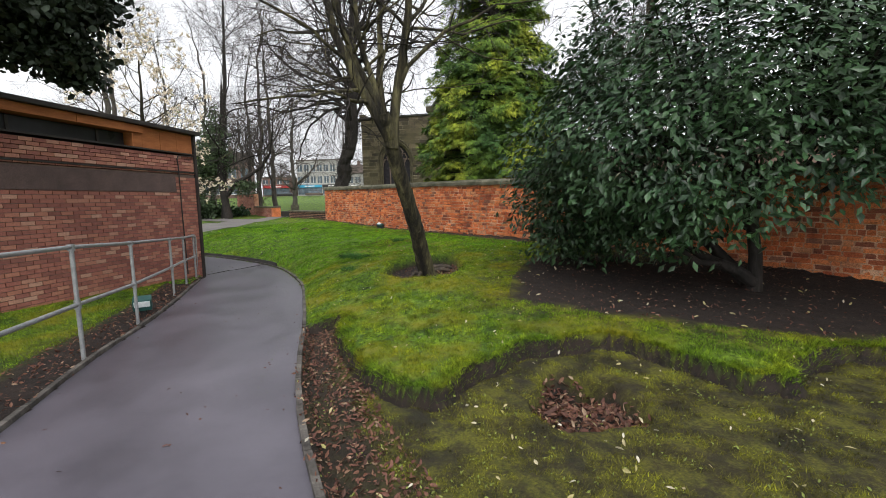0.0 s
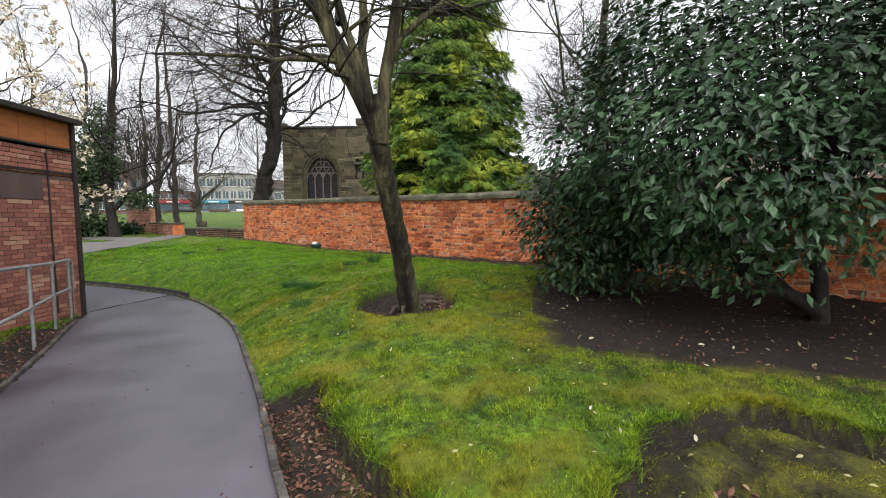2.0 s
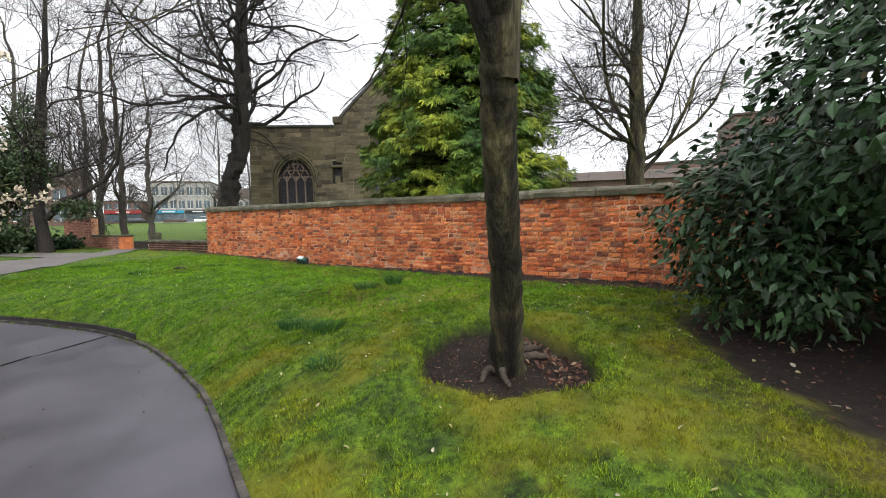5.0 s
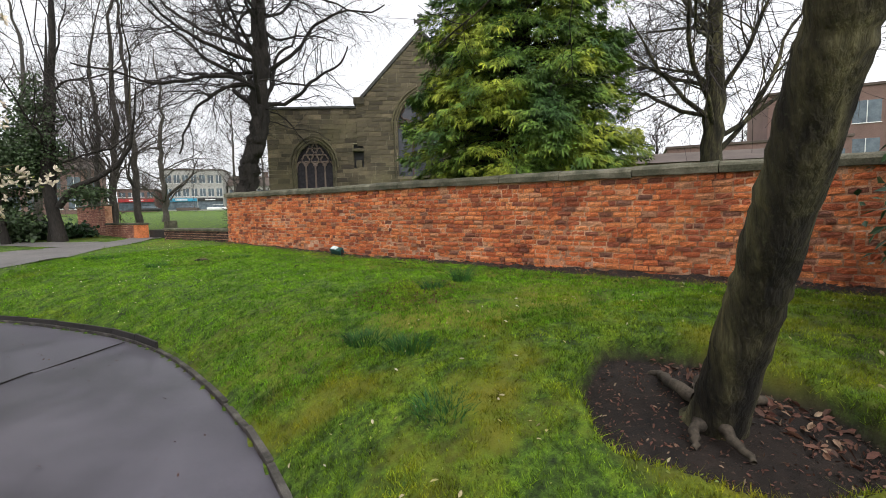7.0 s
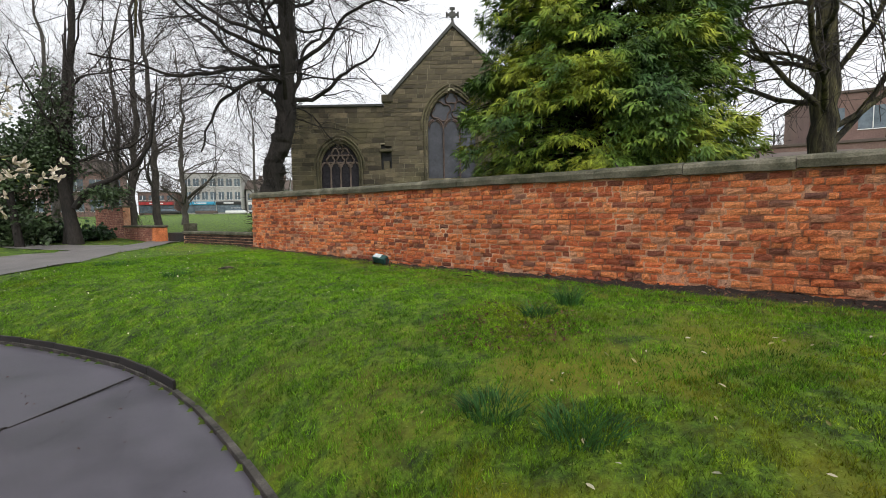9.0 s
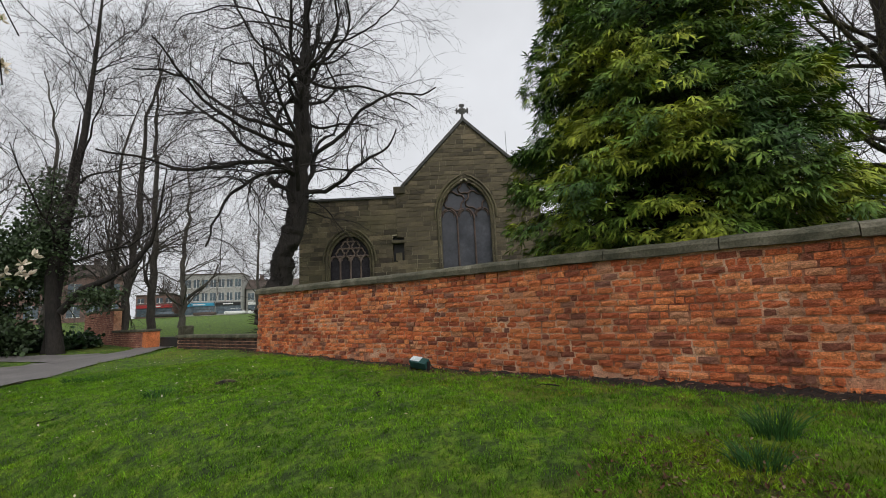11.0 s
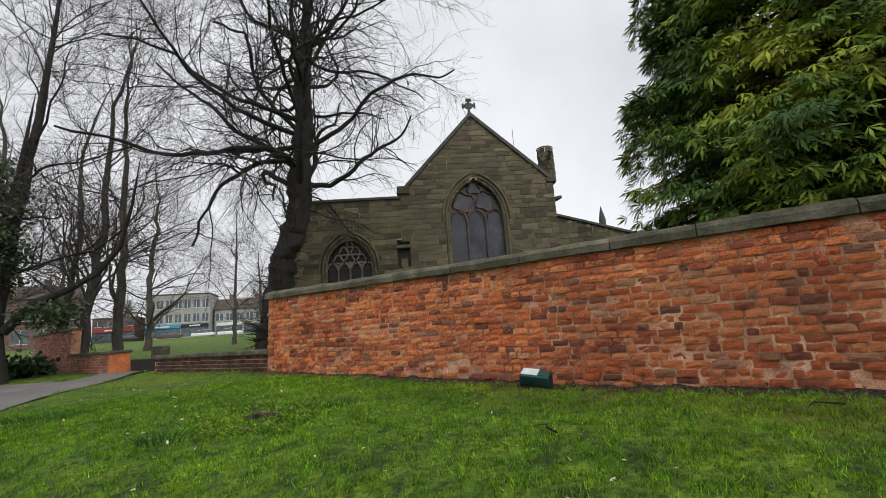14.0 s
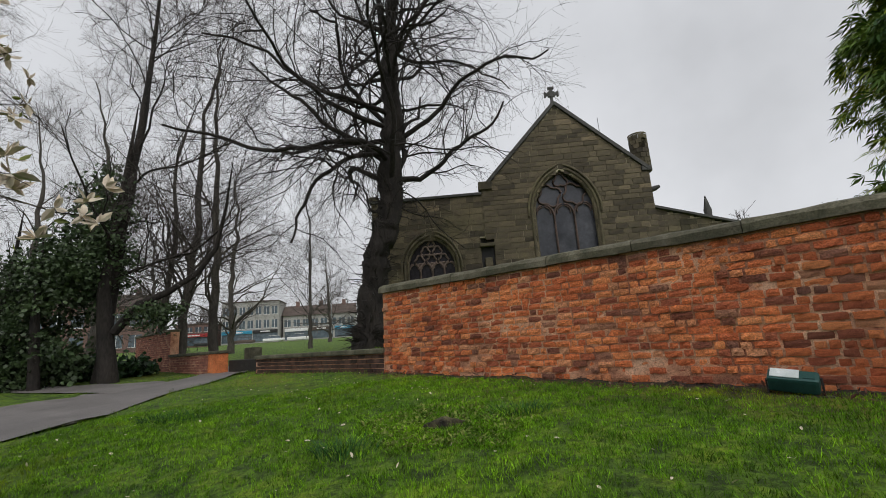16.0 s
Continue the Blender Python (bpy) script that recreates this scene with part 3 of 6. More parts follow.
def build_ground():
    xs = graded(np.concatenate([np.arange(-13, -3, 0.18), np.arange(-3, 4.6, 0.05), np.arange(4.6, 9, 0.15)]), 2500)
    ys = graded(np.concatenate([np.arange(-2, 2, 0.15), np.arange(2, 11, 0.05), np.arange(11, 31, 0.18)]), 2500)
    X, Y = np.meshgrid(xs, ys)
    Z = height(X, Y)
    n, m = Z.shape
    i = np.arange(n * m).reshape(n, m)
    F = np.stack([i[:-1, :-1], i[:-1, 1:], i[1:, 1:], i[1:, :-1]], -1).reshape(-1, 4)
    ob = mesh_np("ground", np.stack([X, Y, Z], -1).reshape(-1, 3), [F], M_GROUND, smooth=True)
    tagged(ob, "uneven green lawn with moss and bare soil", "lawn", kind="structure")
    s, w = wall_coords(X, Y)
    bed = np.where(inside(X, Y, BED), 1, -1) * poly_dist(X, Y, BED, True)
    soil = step(bed + 0.12 * rough2(X, Y, 2.5), -0.12, 0.2)
    soil = np.maximum(soil, pit_field(X, Y))
    foot_w = 0.16 + 0.30 * step(s, 8.0, 13.0)
    soil = np.maximum(soil, (1 - step(np.abs(w) + 0.10 * rough2(X, Y, 3.0) + 0.05 * rough2(Y, X, 9.0), foot_w, foot_w + 0.2)) * (s > -1))
    cut = cut_field(X, Y)
    cd = cut_dist(X, Y)
    edge = step(cd, -0.05, -0.01) * (1 - step(cd, 0.07, 0.16))
    strip = cut * (1 - step(poly_dist(X, Y, KERB_R), 0.3, 0.75)) * 0.9
    soil = np.maximum.reduce([soil, edge, strip, hole_field(X, Y), 0.45 * cut])
    left = (X < kerb_x(Y)) & (Y < 12) & (X > -8)
    soil = np.maximum(soil, left * (1 - step(poly_dist(X, Y, KERB_L), 0.5, 0.9)))
    moss = np.maximum(cut * 0.9, 0.8 * step(bed + 0.7, -0.3, 0.5))
    stump = np.hypot(X + 5.75, (Y - 18.0))
    moss = np.maximum(moss, 0.75 * (1 - step(stump + 0.15 * rough2(X, Y, 3), 0.3, 0.9)))
    patch = np.hypot(X + 1.65, Y - 12.15)
    moss = np.maximum(moss, 0.95 * (1 - step(patch + 0.2 * rough2(X, Y, 3), 0.4, 1.0)))
    moss = np.maximum(moss, 0.75 * (1 - step(np.abs(w) + 0.3 * rough2(X, Y, 1.2), 0.5, 1.6)) * (s > 2))
    for key, val in (("soil", soil), ("moss", moss), ("dry", 1 - step(Y, 10.5, 14.0) * (1 - 0.6 * (1 - step(np.abs(w), 1.0, 2.2))))):
        at = ob.data.attributes.new(key, "FLOAT", "POINT")
        at.data.foreach_set("value", np.clip(val, 0, 1).astype(np.float32).ravel())
    return ob


build_ground()


def sample_line(pts, gap):
    """Even points along a line smoothed from its corners, as x, y and way."""
    p = np.array(pts, float)
    for _ in range(2):
        q, r = p[:-1] * 0.75 + p[1:] * 0.25, p[:-1] * 0.25 + p[1:] * 0.75
        p = np.concatenate([p[:1], np.stack([q, r], 1).reshape(-1, 2), p[-1:]])
    d = np.concatenate([[0], np.cumsum(np.linalg.norm(np.diff(p, axis=0), axis=1))])
    t = np.arange(0, d[-1], gap)
    return np.stack([np.interp(t, d, p[:, 0]), np.interp(t, d, p[:, 1])], 1)


def sheet(name, ring, lift, mat, label, category, zfun, gap=0.25):
    """A paved sheet that fills a ring: a grid cut to the ring, laid on zfun."""
    bm = bmesh.new()
    vs = [bm.verts.new((x, y, 0)) for x, y in ring]
    bm.faces.new(vs)
    xs, ys = [v[0] for v in ring], [v[1] for v in ring]
    for lo, hi, n in ((min(xs), max(xs), (1, 0, 0)), (min(ys), max(ys), (0, 1, 0))):
        c = lo + gap
        while c < hi:
            bmesh.ops.bisect_plane(bm, geom=bm.verts[:] + bm.edges[:] + bm.faces[:], plane_co=(c * n[0], c * n[1], 0), plane_no=n)
            c += gap
    for v in bm.verts:
        v.co.z = float(zfun(v.co.x, v.co.y)) + lift
    bmesh.ops.recalc_face_normals(bm, faces=bm.faces[:])
    if sum(f.normal.z for f in bm.faces) < 0:
        bmesh.ops.reverse_faces(bm, faces=bm.faces[:])
    return tagged(part(name, bm, mat), label, category, kind="structure")


sheet("path", [tuple(p) for p in sample_line(KERB_R, 0.3)] + [(-16.0, 13.5), (-9.0, 12.9), (-6.5, 11.6)] + [tuple(p) for p in sample_line(KERB_L, 0.3)[::-1]], 0.0, M_TARMAC,
      "damp grey tarmac footpath curving past the shed", "path", path_z, 0.6)
sheet("far_path", FAR_PATH, 0.05, M_TARMAC_F, "grey tarmac path to the gateway", "path", lambda x, y: float(height(x, y)), 0.7)


def kerb(name, line, out, tall, mat, label):
    """Edging pieces end to end along a line; each is a part."""
    holder = thing(name, label, "kerb", kind="structure")
    rng = random.Random(3)
    pts = sample_line(line, 0.7)
    for a, b in zip(pts, pts[1:]):
        d = b - a
        L = float(np.hypot(*d))
        turn = math.degrees(math.atan2(d[1], d[0]))
        z = float(path_z(*(a + b) / 2))
        lo, hi = (0.006, 0.0, -0.08), (L - 0.006, 0.055, tall + rng.uniform(-0.012, 0.012))
        ob = part("edging", bevelled(lo, hi, 0.008), mat, holder)
        za, zb = float(path_z(*a)), float(path_z(*b))
        ob.matrix_world = pose(a[0], a[1], za, 0, -math.degrees(math.atan2(zb - za, L)), turn + rng.uniform(-0.4, 0.4)) @ Matrix.Translation((0, out, 0))
    return holder


kerb("kerb_lawn", KERB_R, -0.035, 0.045, M_KERB, "thin worn concrete path edging beside the lawn")
kerb("kerb_rail", KERB_L, -0.03, 0.045, M_KERB, "thin worn concrete path edging below the handrail")
# dark timber board that holds the lawn where the path bends away
board = thing("lawn_board", "dark wet timber edging board along the bend", "edging", kind="structure")
bend = [p for p in sample_line(KERB_R, 0.8) if p[1] > 13.0]
for a, b in zip(bend, bend[1:]):
    d = b - a
    z = float(path_z(*a))
    part("plank", bevelled((0.004, 0.02, -0.05), (float(np.hypot(*d)) - 0.004, 0.05, 0.14), 0.006), M_DARKTRIM, board).matrix_world = pose(a[0], a[1], z, 0, 0, math.degrees(math.atan2(d[1], d[0]))) @ Matrix.Translation((0, -0.045, 0))

seam = thing("path_joint", "dark repair joint across the tarmac", "joint", kind="structure")
seam_pts = [(-6.55, 11.75), (-6.3, 12.55), (-5.8, 13.75)]
for (ax, ay), (bx, by) in zip(seam_pts, seam_pts[1:]):
    L = math.hypot(bx - ax, by - ay)
    part("strip", bevelled((0, -0.012, -0.01), (L, 0.012, 0.003), 0.001), M_DARKTRIM, seam).matrix_world = pose(ax, ay, float(path_z(ax, ay)), 0, 0, math.degrees(math.atan2(by - ay, bx - ax)))

# ---- old brick wall ----
WALL_LEN, COURSE = 32.0, 0.086


def foot_z(s):
    """Ground at the foot of the wall, s metres from its end."""
    return float(height(WALL_O.x + WALL_U.x * s - 0.30 * 0.793, WALL_O.y + WALL_U.y * s - 0.30 * 0.609))


def top_z(s):
    return 2.26 - 0.0145 * s


def brick_wall():
    holder = thing("wall_churchyard", "old weathered red brick wall with a mossy stone coping", "wall", kind="structure", at=tuple(WALL_O), turn=WALL_TURN)
    bm = bmesh.new()
    n = 64
    rows = []
    for i in range(n + 1):
        s = WALL_LEN * i / n
        rows.append([bm.verts.new(v) for v in ((s, 0.09, -0.35), (s, 0.34, -0.35), (s, 0.34, top_z(s) - 0.11), (s, 0.09, top_z(s) - 0.11))])
    for a, b in zip(rows, rows[1:]):
        for j in range(4):
            bm.faces.new((a[j], b[j], b[(j + 1) % 4], a[(j + 1) % 4]))
    bm.faces.new(rows[0])
    bm.faces.new(rows[-1][::-1])
    bmesh.ops.recalc_face_normals(bm, faces=bm.faces[:])
    core = part("core", bm, M_MORTAR, holder)
    # mortar face: flush with the bricks in places, washed out in others
    ss, zz = np.meshgrid(np.arange(0, 26.01, 0.05), np.linspace(0, 1, 48))
    z = -0.3 + zz * (top_z(ss) - 0.11 + 0.3)
    deep = 0.019 + 0.007 * vnoise(ss * 0.9, z * 1.6, 1) + 0.005 * vnoise(ss * 4.0, z * 7.0, 2) + 0.004 * vnoise(ss * 13.0, z * 15.0, 3)
    n, m = ss.shape
    i = np.arange(n * m).reshape(n, m)
    F = np.stack([i[:-1, :-1], i[:-1, 1:], i[1:, 1:], i[1:, :-1]], -1).reshape(-1, 4)
    mesh_np("mortar_face", np.stack([ss, deep, z], -1).reshape(-1, 3), [F], M_MORTAR, holder, "crumbling lime mortar bed", True)
    # coping slabs
    s, k = -0.04, 0
    rng = random.Random(5)
    while s < WALL_LEN:
        L = rng.uniform(0.75, 1.35)
        bm = bmesh.new()
        prof = [(-0.06, -0.115), (-0.065, -0.03), (-0.03, 0.015), (0.08, 0.05), (0.27, 0.05), (0.38, 0.012), (0.42, -0.03), (0.415, -0.115)]
        rings = []
        for i in range(6):
            ss = s + 0.005 + (L - 0.01) * i / 5
            rings.append([bm.verts.new((ss, y + rng.uniform(-0.008, 0.008), top_z(ss) + z + rng.uniform(-0.008, 0.008))) for y, z in prof])
        for a, b in zip(rings, rings[1:]):
            for j in range(len(prof)):
                bm.faces.new((a[j], b[j], b[(j + 1) % len(prof)], a[(j + 1) % len(prof)]))
        bm.faces.new(rings[0])
        bm.faces.new(rings[-1][::-1])
        bmesh.ops.recalc_face_normals(bm, faces=bm.faces[:])
        part("coping_slab", bm, M_COPING, holder).location.z = rng.uniform(-0.008, 0.008)
        s += L
    return holder, core


OLD_WALL, OLD_CORE = brick_wall()


BRICK_FACES = [(r * 4 + c, r * 4 + c + 1, r * 4 + c + 5, r * 4 + c + 4) for r in range(2) for c in range(3)]
BRICK_TRIS = [(0, 12, 1), (1, 12, 13), (1, 13, 2), (2, 13, 3), (3, 13, 7), (7, 13, 14), (7, 14, 11), (11, 14, 10), (10, 14, 15), (10, 15, 9), (9, 15, 8), (8, 15, 4), (4, 15, 12), (4, 12, 0)]


def wall_bricks():
    """Courses of bricks: the stretch that the walk passes nearest as parts, the rest joined."""
    rng = random.Random(11)
    nprng = np.random.default_rng(4)
    shapes = []
    for _ in range(16):
        gx, gz_ = np.meshgrid(np.linspace(0, 1, 4), np.linspace(0, 1, 3))
        rim = (gx == 0) | (gx == 1) | (gz_ == 0) | (gz_ == 1)
        corner = ((gx == 0) | (gx == 1)) & ((gz_ == 0) | (gz_ == 1))
        y = np.where(rim, nprng.uniform(-0.002, 0.007, gx.shape), nprng.uniform(-0.010, 0.004, gx.shape)) + corner * nprng.uniform(0, 0.006, gx.shape)
        fx = np.clip(gx, 0.02, 0.98) + nprng.normal(0, 0.018, gx.shape)
        fz = gz_ + nprng.normal(0, 0.045, gx.shape) - np.where(corner, (gz_ - 0.5) * nprng.uniform(0.0, 0.16, gx.shape), 0)
        shapes.append(np.concatenate([np.stack([fx, y, fz], -1).reshape(-1, 3), [(0.03, 0.10, 0.06), (0.97, 0.10, 0.06), (0.97, 0.10, 0.94), (0.03, 0.10, 0.94)]]))
    singles, rest = 0, []
    row = 0
    z0 = -0.1
    while z0 < 2.3:
        s = (0.115 if row % 2 else 0.0) + rng.uniform(-0.03, 0.03)
        while s < 26.0:
            L = rng.uniform(0.205, 0.25) if rng.random() < (0.75 if row % 3 else 0.4) else rng.uniform(0.10, 0.135)
            z = z0 + 0.014 * math.sin(s * 0.9 + row * 0.25) + 0.008 * math.sin(s * 2.3 + row * 0.7) + rng.uniform(-0.006, 0.006) - 0.0145 * s
            mid = s + L / 2
            if mid > 0.05 and z + COURSE < top_z(mid) - 0.10 and z + COURSE > foot_z(mid) - 0.08:
                low = max(0.0, 1 - (z - foot_z(mid)) / 0.35)
                luck = rng.random()
                sunk = rng.uniform(0.006, 0.014) if luck < 0.08 + 0.15 * low else 0.0
                sunk += rng.uniform(-0.010, 0.010) * (1 + 1.5 * low)
                h = COURSE - rng.uniform(0.006, 0.020)
                tilt = rng.gauss(0, 0.5)
                near = 6.3 < mid < 9.6 and singles < 300
                form = rng.randrange(16)
                if near:
                    ob_m = (s, sunk, z, L - 0.017, h, tilt, form)
                    SINGLE.append(ob_m)
                    singles += 1
                else:
                    v = shapes[form] * (L - 0.017, 1.0, h) + (s, sunk, z)
                    rest.append(v)
            s += L
        z0 += COURSE
        row += 1
    at = (np.arange(len(rest)) * 16)[:, None, None]
    ob = mesh_np("brickwork", np.concatenate(rest), [(np.array(BRICK_FACES)[None] + at).reshape(-1, 4), (np.array(BRICK_TRIS)[None] + at).reshape(-1, 3)], M_BRICK_J, OLD_WALL, "weathered red and brown bricks")
    tagged(ob, kind="stuff")
    return shapes


SINGLE = []
BRICK_SHAPES = wall_bricks()

# ---- low wall, gateway and far garden walls ----
def low_wall(name, s0, s1, z0, z1, label, mat, thick=0.34, cop=0.10, off=0.0):
    """A low coped wall on the line of the old wall; s counts from the old wall's end, away from it when negative."""
    holder = thing(name, label, "wall", kind="structure", at=tuple(WALL_O), turn=WALL_TURN)
    part("core", bevelled((s0, off + 0.02, z0 - 0.5), (s1, off + thick, z1 - cop), 0.01), M_MORTAR, holder)
    rng = np.random.default_rng(int(abs(s0) * 100))
    lo, hi = [], []
    z, row = z0 - 0.1, 0
    while z + 0.085 < z1 - cop:
        s = s0 + 0.01 + (row % 2) * 0.11
        while s < s1 - 0.05:
            L = min(rng.choice((0.23, 0.22, 0.115)), s1 - s)
            lo.append((s, off - 0.002 + rng.uniform(0, 0.012), z + rng.uniform(0, 0.01)))
            hi.append((s + L - 0.014, off + 0.12, z + 0.08))
            s += L
        z += 0.092
        row += 1
    v, f = boxes_np(lo, hi)
    tagged(mesh_np("brickwork", v.reshape(-1, 3), [f], mat, holder), kind="stuff")
    s = s0 - 0.03
    while s < s1:
        L = min(rng.uniform(0.7, 1.1), s1 + 0.03 - s)
        if L > 0.05:
            part("coping_slab", bevelled((s + 0.004, off - 0.05, z1 - cop), (s + L - 0.004, off + thick + 0.05, z1), 0.025), M_COPING, holder)
        s += L
    return holder


low_wall("wall_low_a", -5.75, -0.02, 0.62, 1.08, "low dark brick wall with flat stone coping", M_BRICK_D)
low_wall("wall_low_b", -13.8, -9.32, 0.55, 1.32, "low brick wall with stone coping beside the gateway", M_SHEDBRICK)
low_wall("wall_garden", -19.5, -13.85, 0.6, 2.35, "tall old brick garden wall", M_SHEDBRICK)


def gate_pier(s, tall, label):
    holder = thing("gate_pier", label, "pier", "gate piers", at=tuple(WALL_O), turn=WALL_TURN)
    part("shaft", bevelled((s, -0.06, 0.2), (s + 0.5, 0.42, tall), 0.02), M_BRICK_J, holder)
    part("cap", bevelled((s - 0.04, -0.1, tall), (s + 0.54, 0.46, tall + 0.1), 0.03), M_COPING, holder)


gate_pier(-9.3, 1.22, "squat brick gate pier with a stone cap")
gz0 = lambda x, y: float(height(x, y))
stump_pier = thing("stone_post", "weathered brown stone post beside the gateway", "post", at=(-11.0, 32.3, gz0(-11.0, 32.3)), turn=-50)
part("shaft", bevelled((-0.3, -0.22, -0.2), (0.3, 0.22, 0.75), 0.04), M_COPING, stump_pier)
steps_dark = thing("gateway_step", "dark stone retaining step inside the gateway", "step", kind="structure", at=tuple(WALL_O), turn=WALL_TURN)
part("block", bevelled((-8.78, 0.42, 0.2), (-5.8, 0.9, 0.98), 0.03), M_DARKSTONE, steps_dark)

# ---- shed ----
SHED_TURN = math.degrees(math.atan2(4.23, 0.73))
SHED_AT = (-6.42, 11.43, 0.0)
# local x runs back along the street face from the corner (negative), local y points into the shed


def shed():
    h = thing("shed", "low flat-roofed red brick outbuilding with orange fascia", "building", at=SHED_AT, turn=SHED_TURN)
    # local frame: x along the face towards the corner at 0, y into the building
    L, D, top = 9.0, 6.0, 3.42
    core = bmesh.new()
    box(core, (-L, 0.03, -0.7), (0, D, 2.30))
    part("core_wall", core, M_SHEDMORTAR, h)
    upper = bmesh.new()
    box(upper, (-L, 0.30, 2.30), (0, D, top - 0.1))
    part("upper_core", upper, M_DARKTRIM, h)
    lo, hi, row, z = [], [], 0, -0.5
    rng = np.random.default_rng(8)
    while z + 0.075 < 2.80:
        s = -L + (0.11 if row % 2 else 0.0)
        if z > 2.30 or not 2.28 < z + 0.08 < 2.40:
            while s < -0.02:
                w = min(0.215, -0.012 - s)
                if w > 0.03:
                    lo.append((s, 0.012 + rng.uniform(0, 0.004), z))
                    hi.append((s + w, 0.30, z + 0.065))
                s += 0.225
        z += 0.076
        row += 1
    v, f = boxes_np(lo, hi)
    tagged(mesh_np("brickwork", v.reshape(-1, 3), [f], M_SHEDBRICK, h, "stained red bricks"), kind="stuff")
    part("string_line", bevelled((-L, -0.015, 2.34), (-0.05, 0.28, 2.375), 0.004), M_DARKTRIM, h)
    part("sill_strip", bevelled((-L, -0.02, 2.80), (-0.04, 0.30, 2.835), 0.004), M_DARKTRIM, h)
    win = part("window_strip", bevelled((-L, 0.20, 2.84), (-1.85, 0.26, 3.12), 0.004), M_DARKGLASS, h, "long dark high-level window")
    for k in range(5):
        part("mullion", bevelled((-2.5 - k * 1.6, 0.17, 2.84), (-2.45 - k * 1.6, 0.2, 3.12), 0.004), M_DARKTRIM, win)
    part("reveal", bevelled((-1.83, 0.0, 2.84), (-1.58, 0.30, 3.14), 0.006), M_ORANGE, h, "orange clad reveal block")
    for k in range(3):
        part("fascia_panel", bevelled((-1.56 + k * 0.505, 0.02, 2.84), (-1.56 + k * 0.505 + 0.498, 0.30, 3.30), 0.005), M_ORANGE, h)
    for k in range(5):
        part("fascia_board", bevelled((-L + k * 1.484, -0.06, 3.14), (-L + k * 1.484 + 1.474, 0.30, 3.30), 0.006), M_ORANGE, h)
    part("roof_edge", bevelled((-L, -0.14, 3.305), (0.10, D, 3.40), 0.015), M_DARKTRIM, h, "dark felt roof edge")
    part("corner_post", bevelled((-0.045, -0.035, -0.5), (0.03, 0.06, 3.30), 0.008), M_DARKTRIM, h, "dark brown corner pipe")
    part("side_wall", bevelled((-0.02, 0.06, -0.6), (0.0, D, 3.30), 0.003), M_SHEDBRICK, h)
    tube_thing("cable", [(-0.62, -0.012, 2.68), (-0.60, -0.014, 2.5), (-0.60, -0.012, 1.2), (-0.58, -0.012, -0.2)], 0.014, M_DARKTRIM, h, 8, "dark cable run")
    tube_thing("cable_top", [(-0.62, -0.012, 2.68), (-0.57, -0.012, 2.75), (-0.4, -0.012, 2.76), (-0.08, -0.012, 2.76)], 0.012, M_DARKTRIM, h, 8)
    part("grey_band", bevelled((-L, 0.004, 1.86), (-0.7, 0.03, 2.27), 0.002), M_SHEDBAND, h, "dull grey painted-out band on the brick")
    return h


M_SHEDBAND = material("painted_band", [(0.3, (0.085, 0.06, 0.056)), (0.7, (0.15, 0.10, 0.09))], 3.0, 0.9, 0.3, 50.0, 0.3)
shed()
turret_roof = thing("shed_roof_house", "small orange-brick plant room on the shed roof", "roof", at=SHED_AT, turn=SHED_TURN)
part("plant_room", bevelled((-8.5, 1.2, 3.38), (-3.6, 4.5, 4.15), 0.02), M_ORANGE, turret_roof)


def handrail():
    posts = [(-3.05, 1.7), (-3.62, 3.2), (-4.1, 4.79), (-4.55, 6.32), (-5.42, 8.6), (-6.0, 10.0), (-6.28, 10.9)]
    h = thing("handrail", "galvanised tubular steel handrail along the ramp", "handrail")
    tops, mids = [], []
    for x, y in posts:
        z = float(path_z(x, y))
        x -= 0.05
        tall = 1.13 + float(np.interp(y, [3.2, 4.8, 6.3, 8.6, 10.0], [0.21, 0.19, 0.13, 0.05, 0.0]))
        mid = 0.60 + 0.35 * (tall - 1.13)
        tube_thing("post", [(x, y, z - 0.1), (x, y, z + 0.6), (x, y, z + tall - 0.01)], 0.024, M_GALV, h)
        tube_thing("clamp", [(x, y, z + tall - 0.04), (x, y, z + tall + 0.03)], 0.037, M_GALV, h)
        tube_thing("tee", [(x, y, z + mid - 0.05), (x, y, z + mid + 0.05)], 0.035, M_GALV, h)
        tops.append((x, y, z + tall))
        mids.append((x, y, z + mid))
    for name, line in (("top_rail", tops), ("mid_rail", mids)):
        a, b = Vector(line[0]), Vector(line[1])
        line = [tuple(a - (b - a) * 1.5)] + line
        tube_thing(name, line, 0.024, M_GALV, h)
    # rounded end loop by the corner
    x, y, z = tops[-1]
    tube_thing("end_rail", [(x, y, z), (x - 0.02, y + 0.12, z - 0.03), (x - 0.03, y + 0.15, z - 0.12), (x - 0.03, y + 0.15, z - 1.1)], 0.024, M_GALV, h)
    return h


handrail()
bollard = thing("path_floodlight", "small grey floodlight by the handrail", "floodlight", at=(-4.95, 6.95, float(height(-4.95, 6.95))), turn=30)
part("housing", bevelled((-0.13, -0.09, 0.06), (0.13, 0.09, 0.26), 0.02, pose(0, 0, 0.05, 20)), M_GREENMETAL, bollard)
part("lens", bevelled((-0.11, -0.10, 0.14), (0.11, -0.088, 0.24), 0.004, pose(0, 0, 0.05, 20)), M_PALE, bollard)
part("foot", bevelled((-0.05, -0.05, -0.05), (0.05, 0.05, 0.1), 0.008), M_DARKTRIM, bollard)


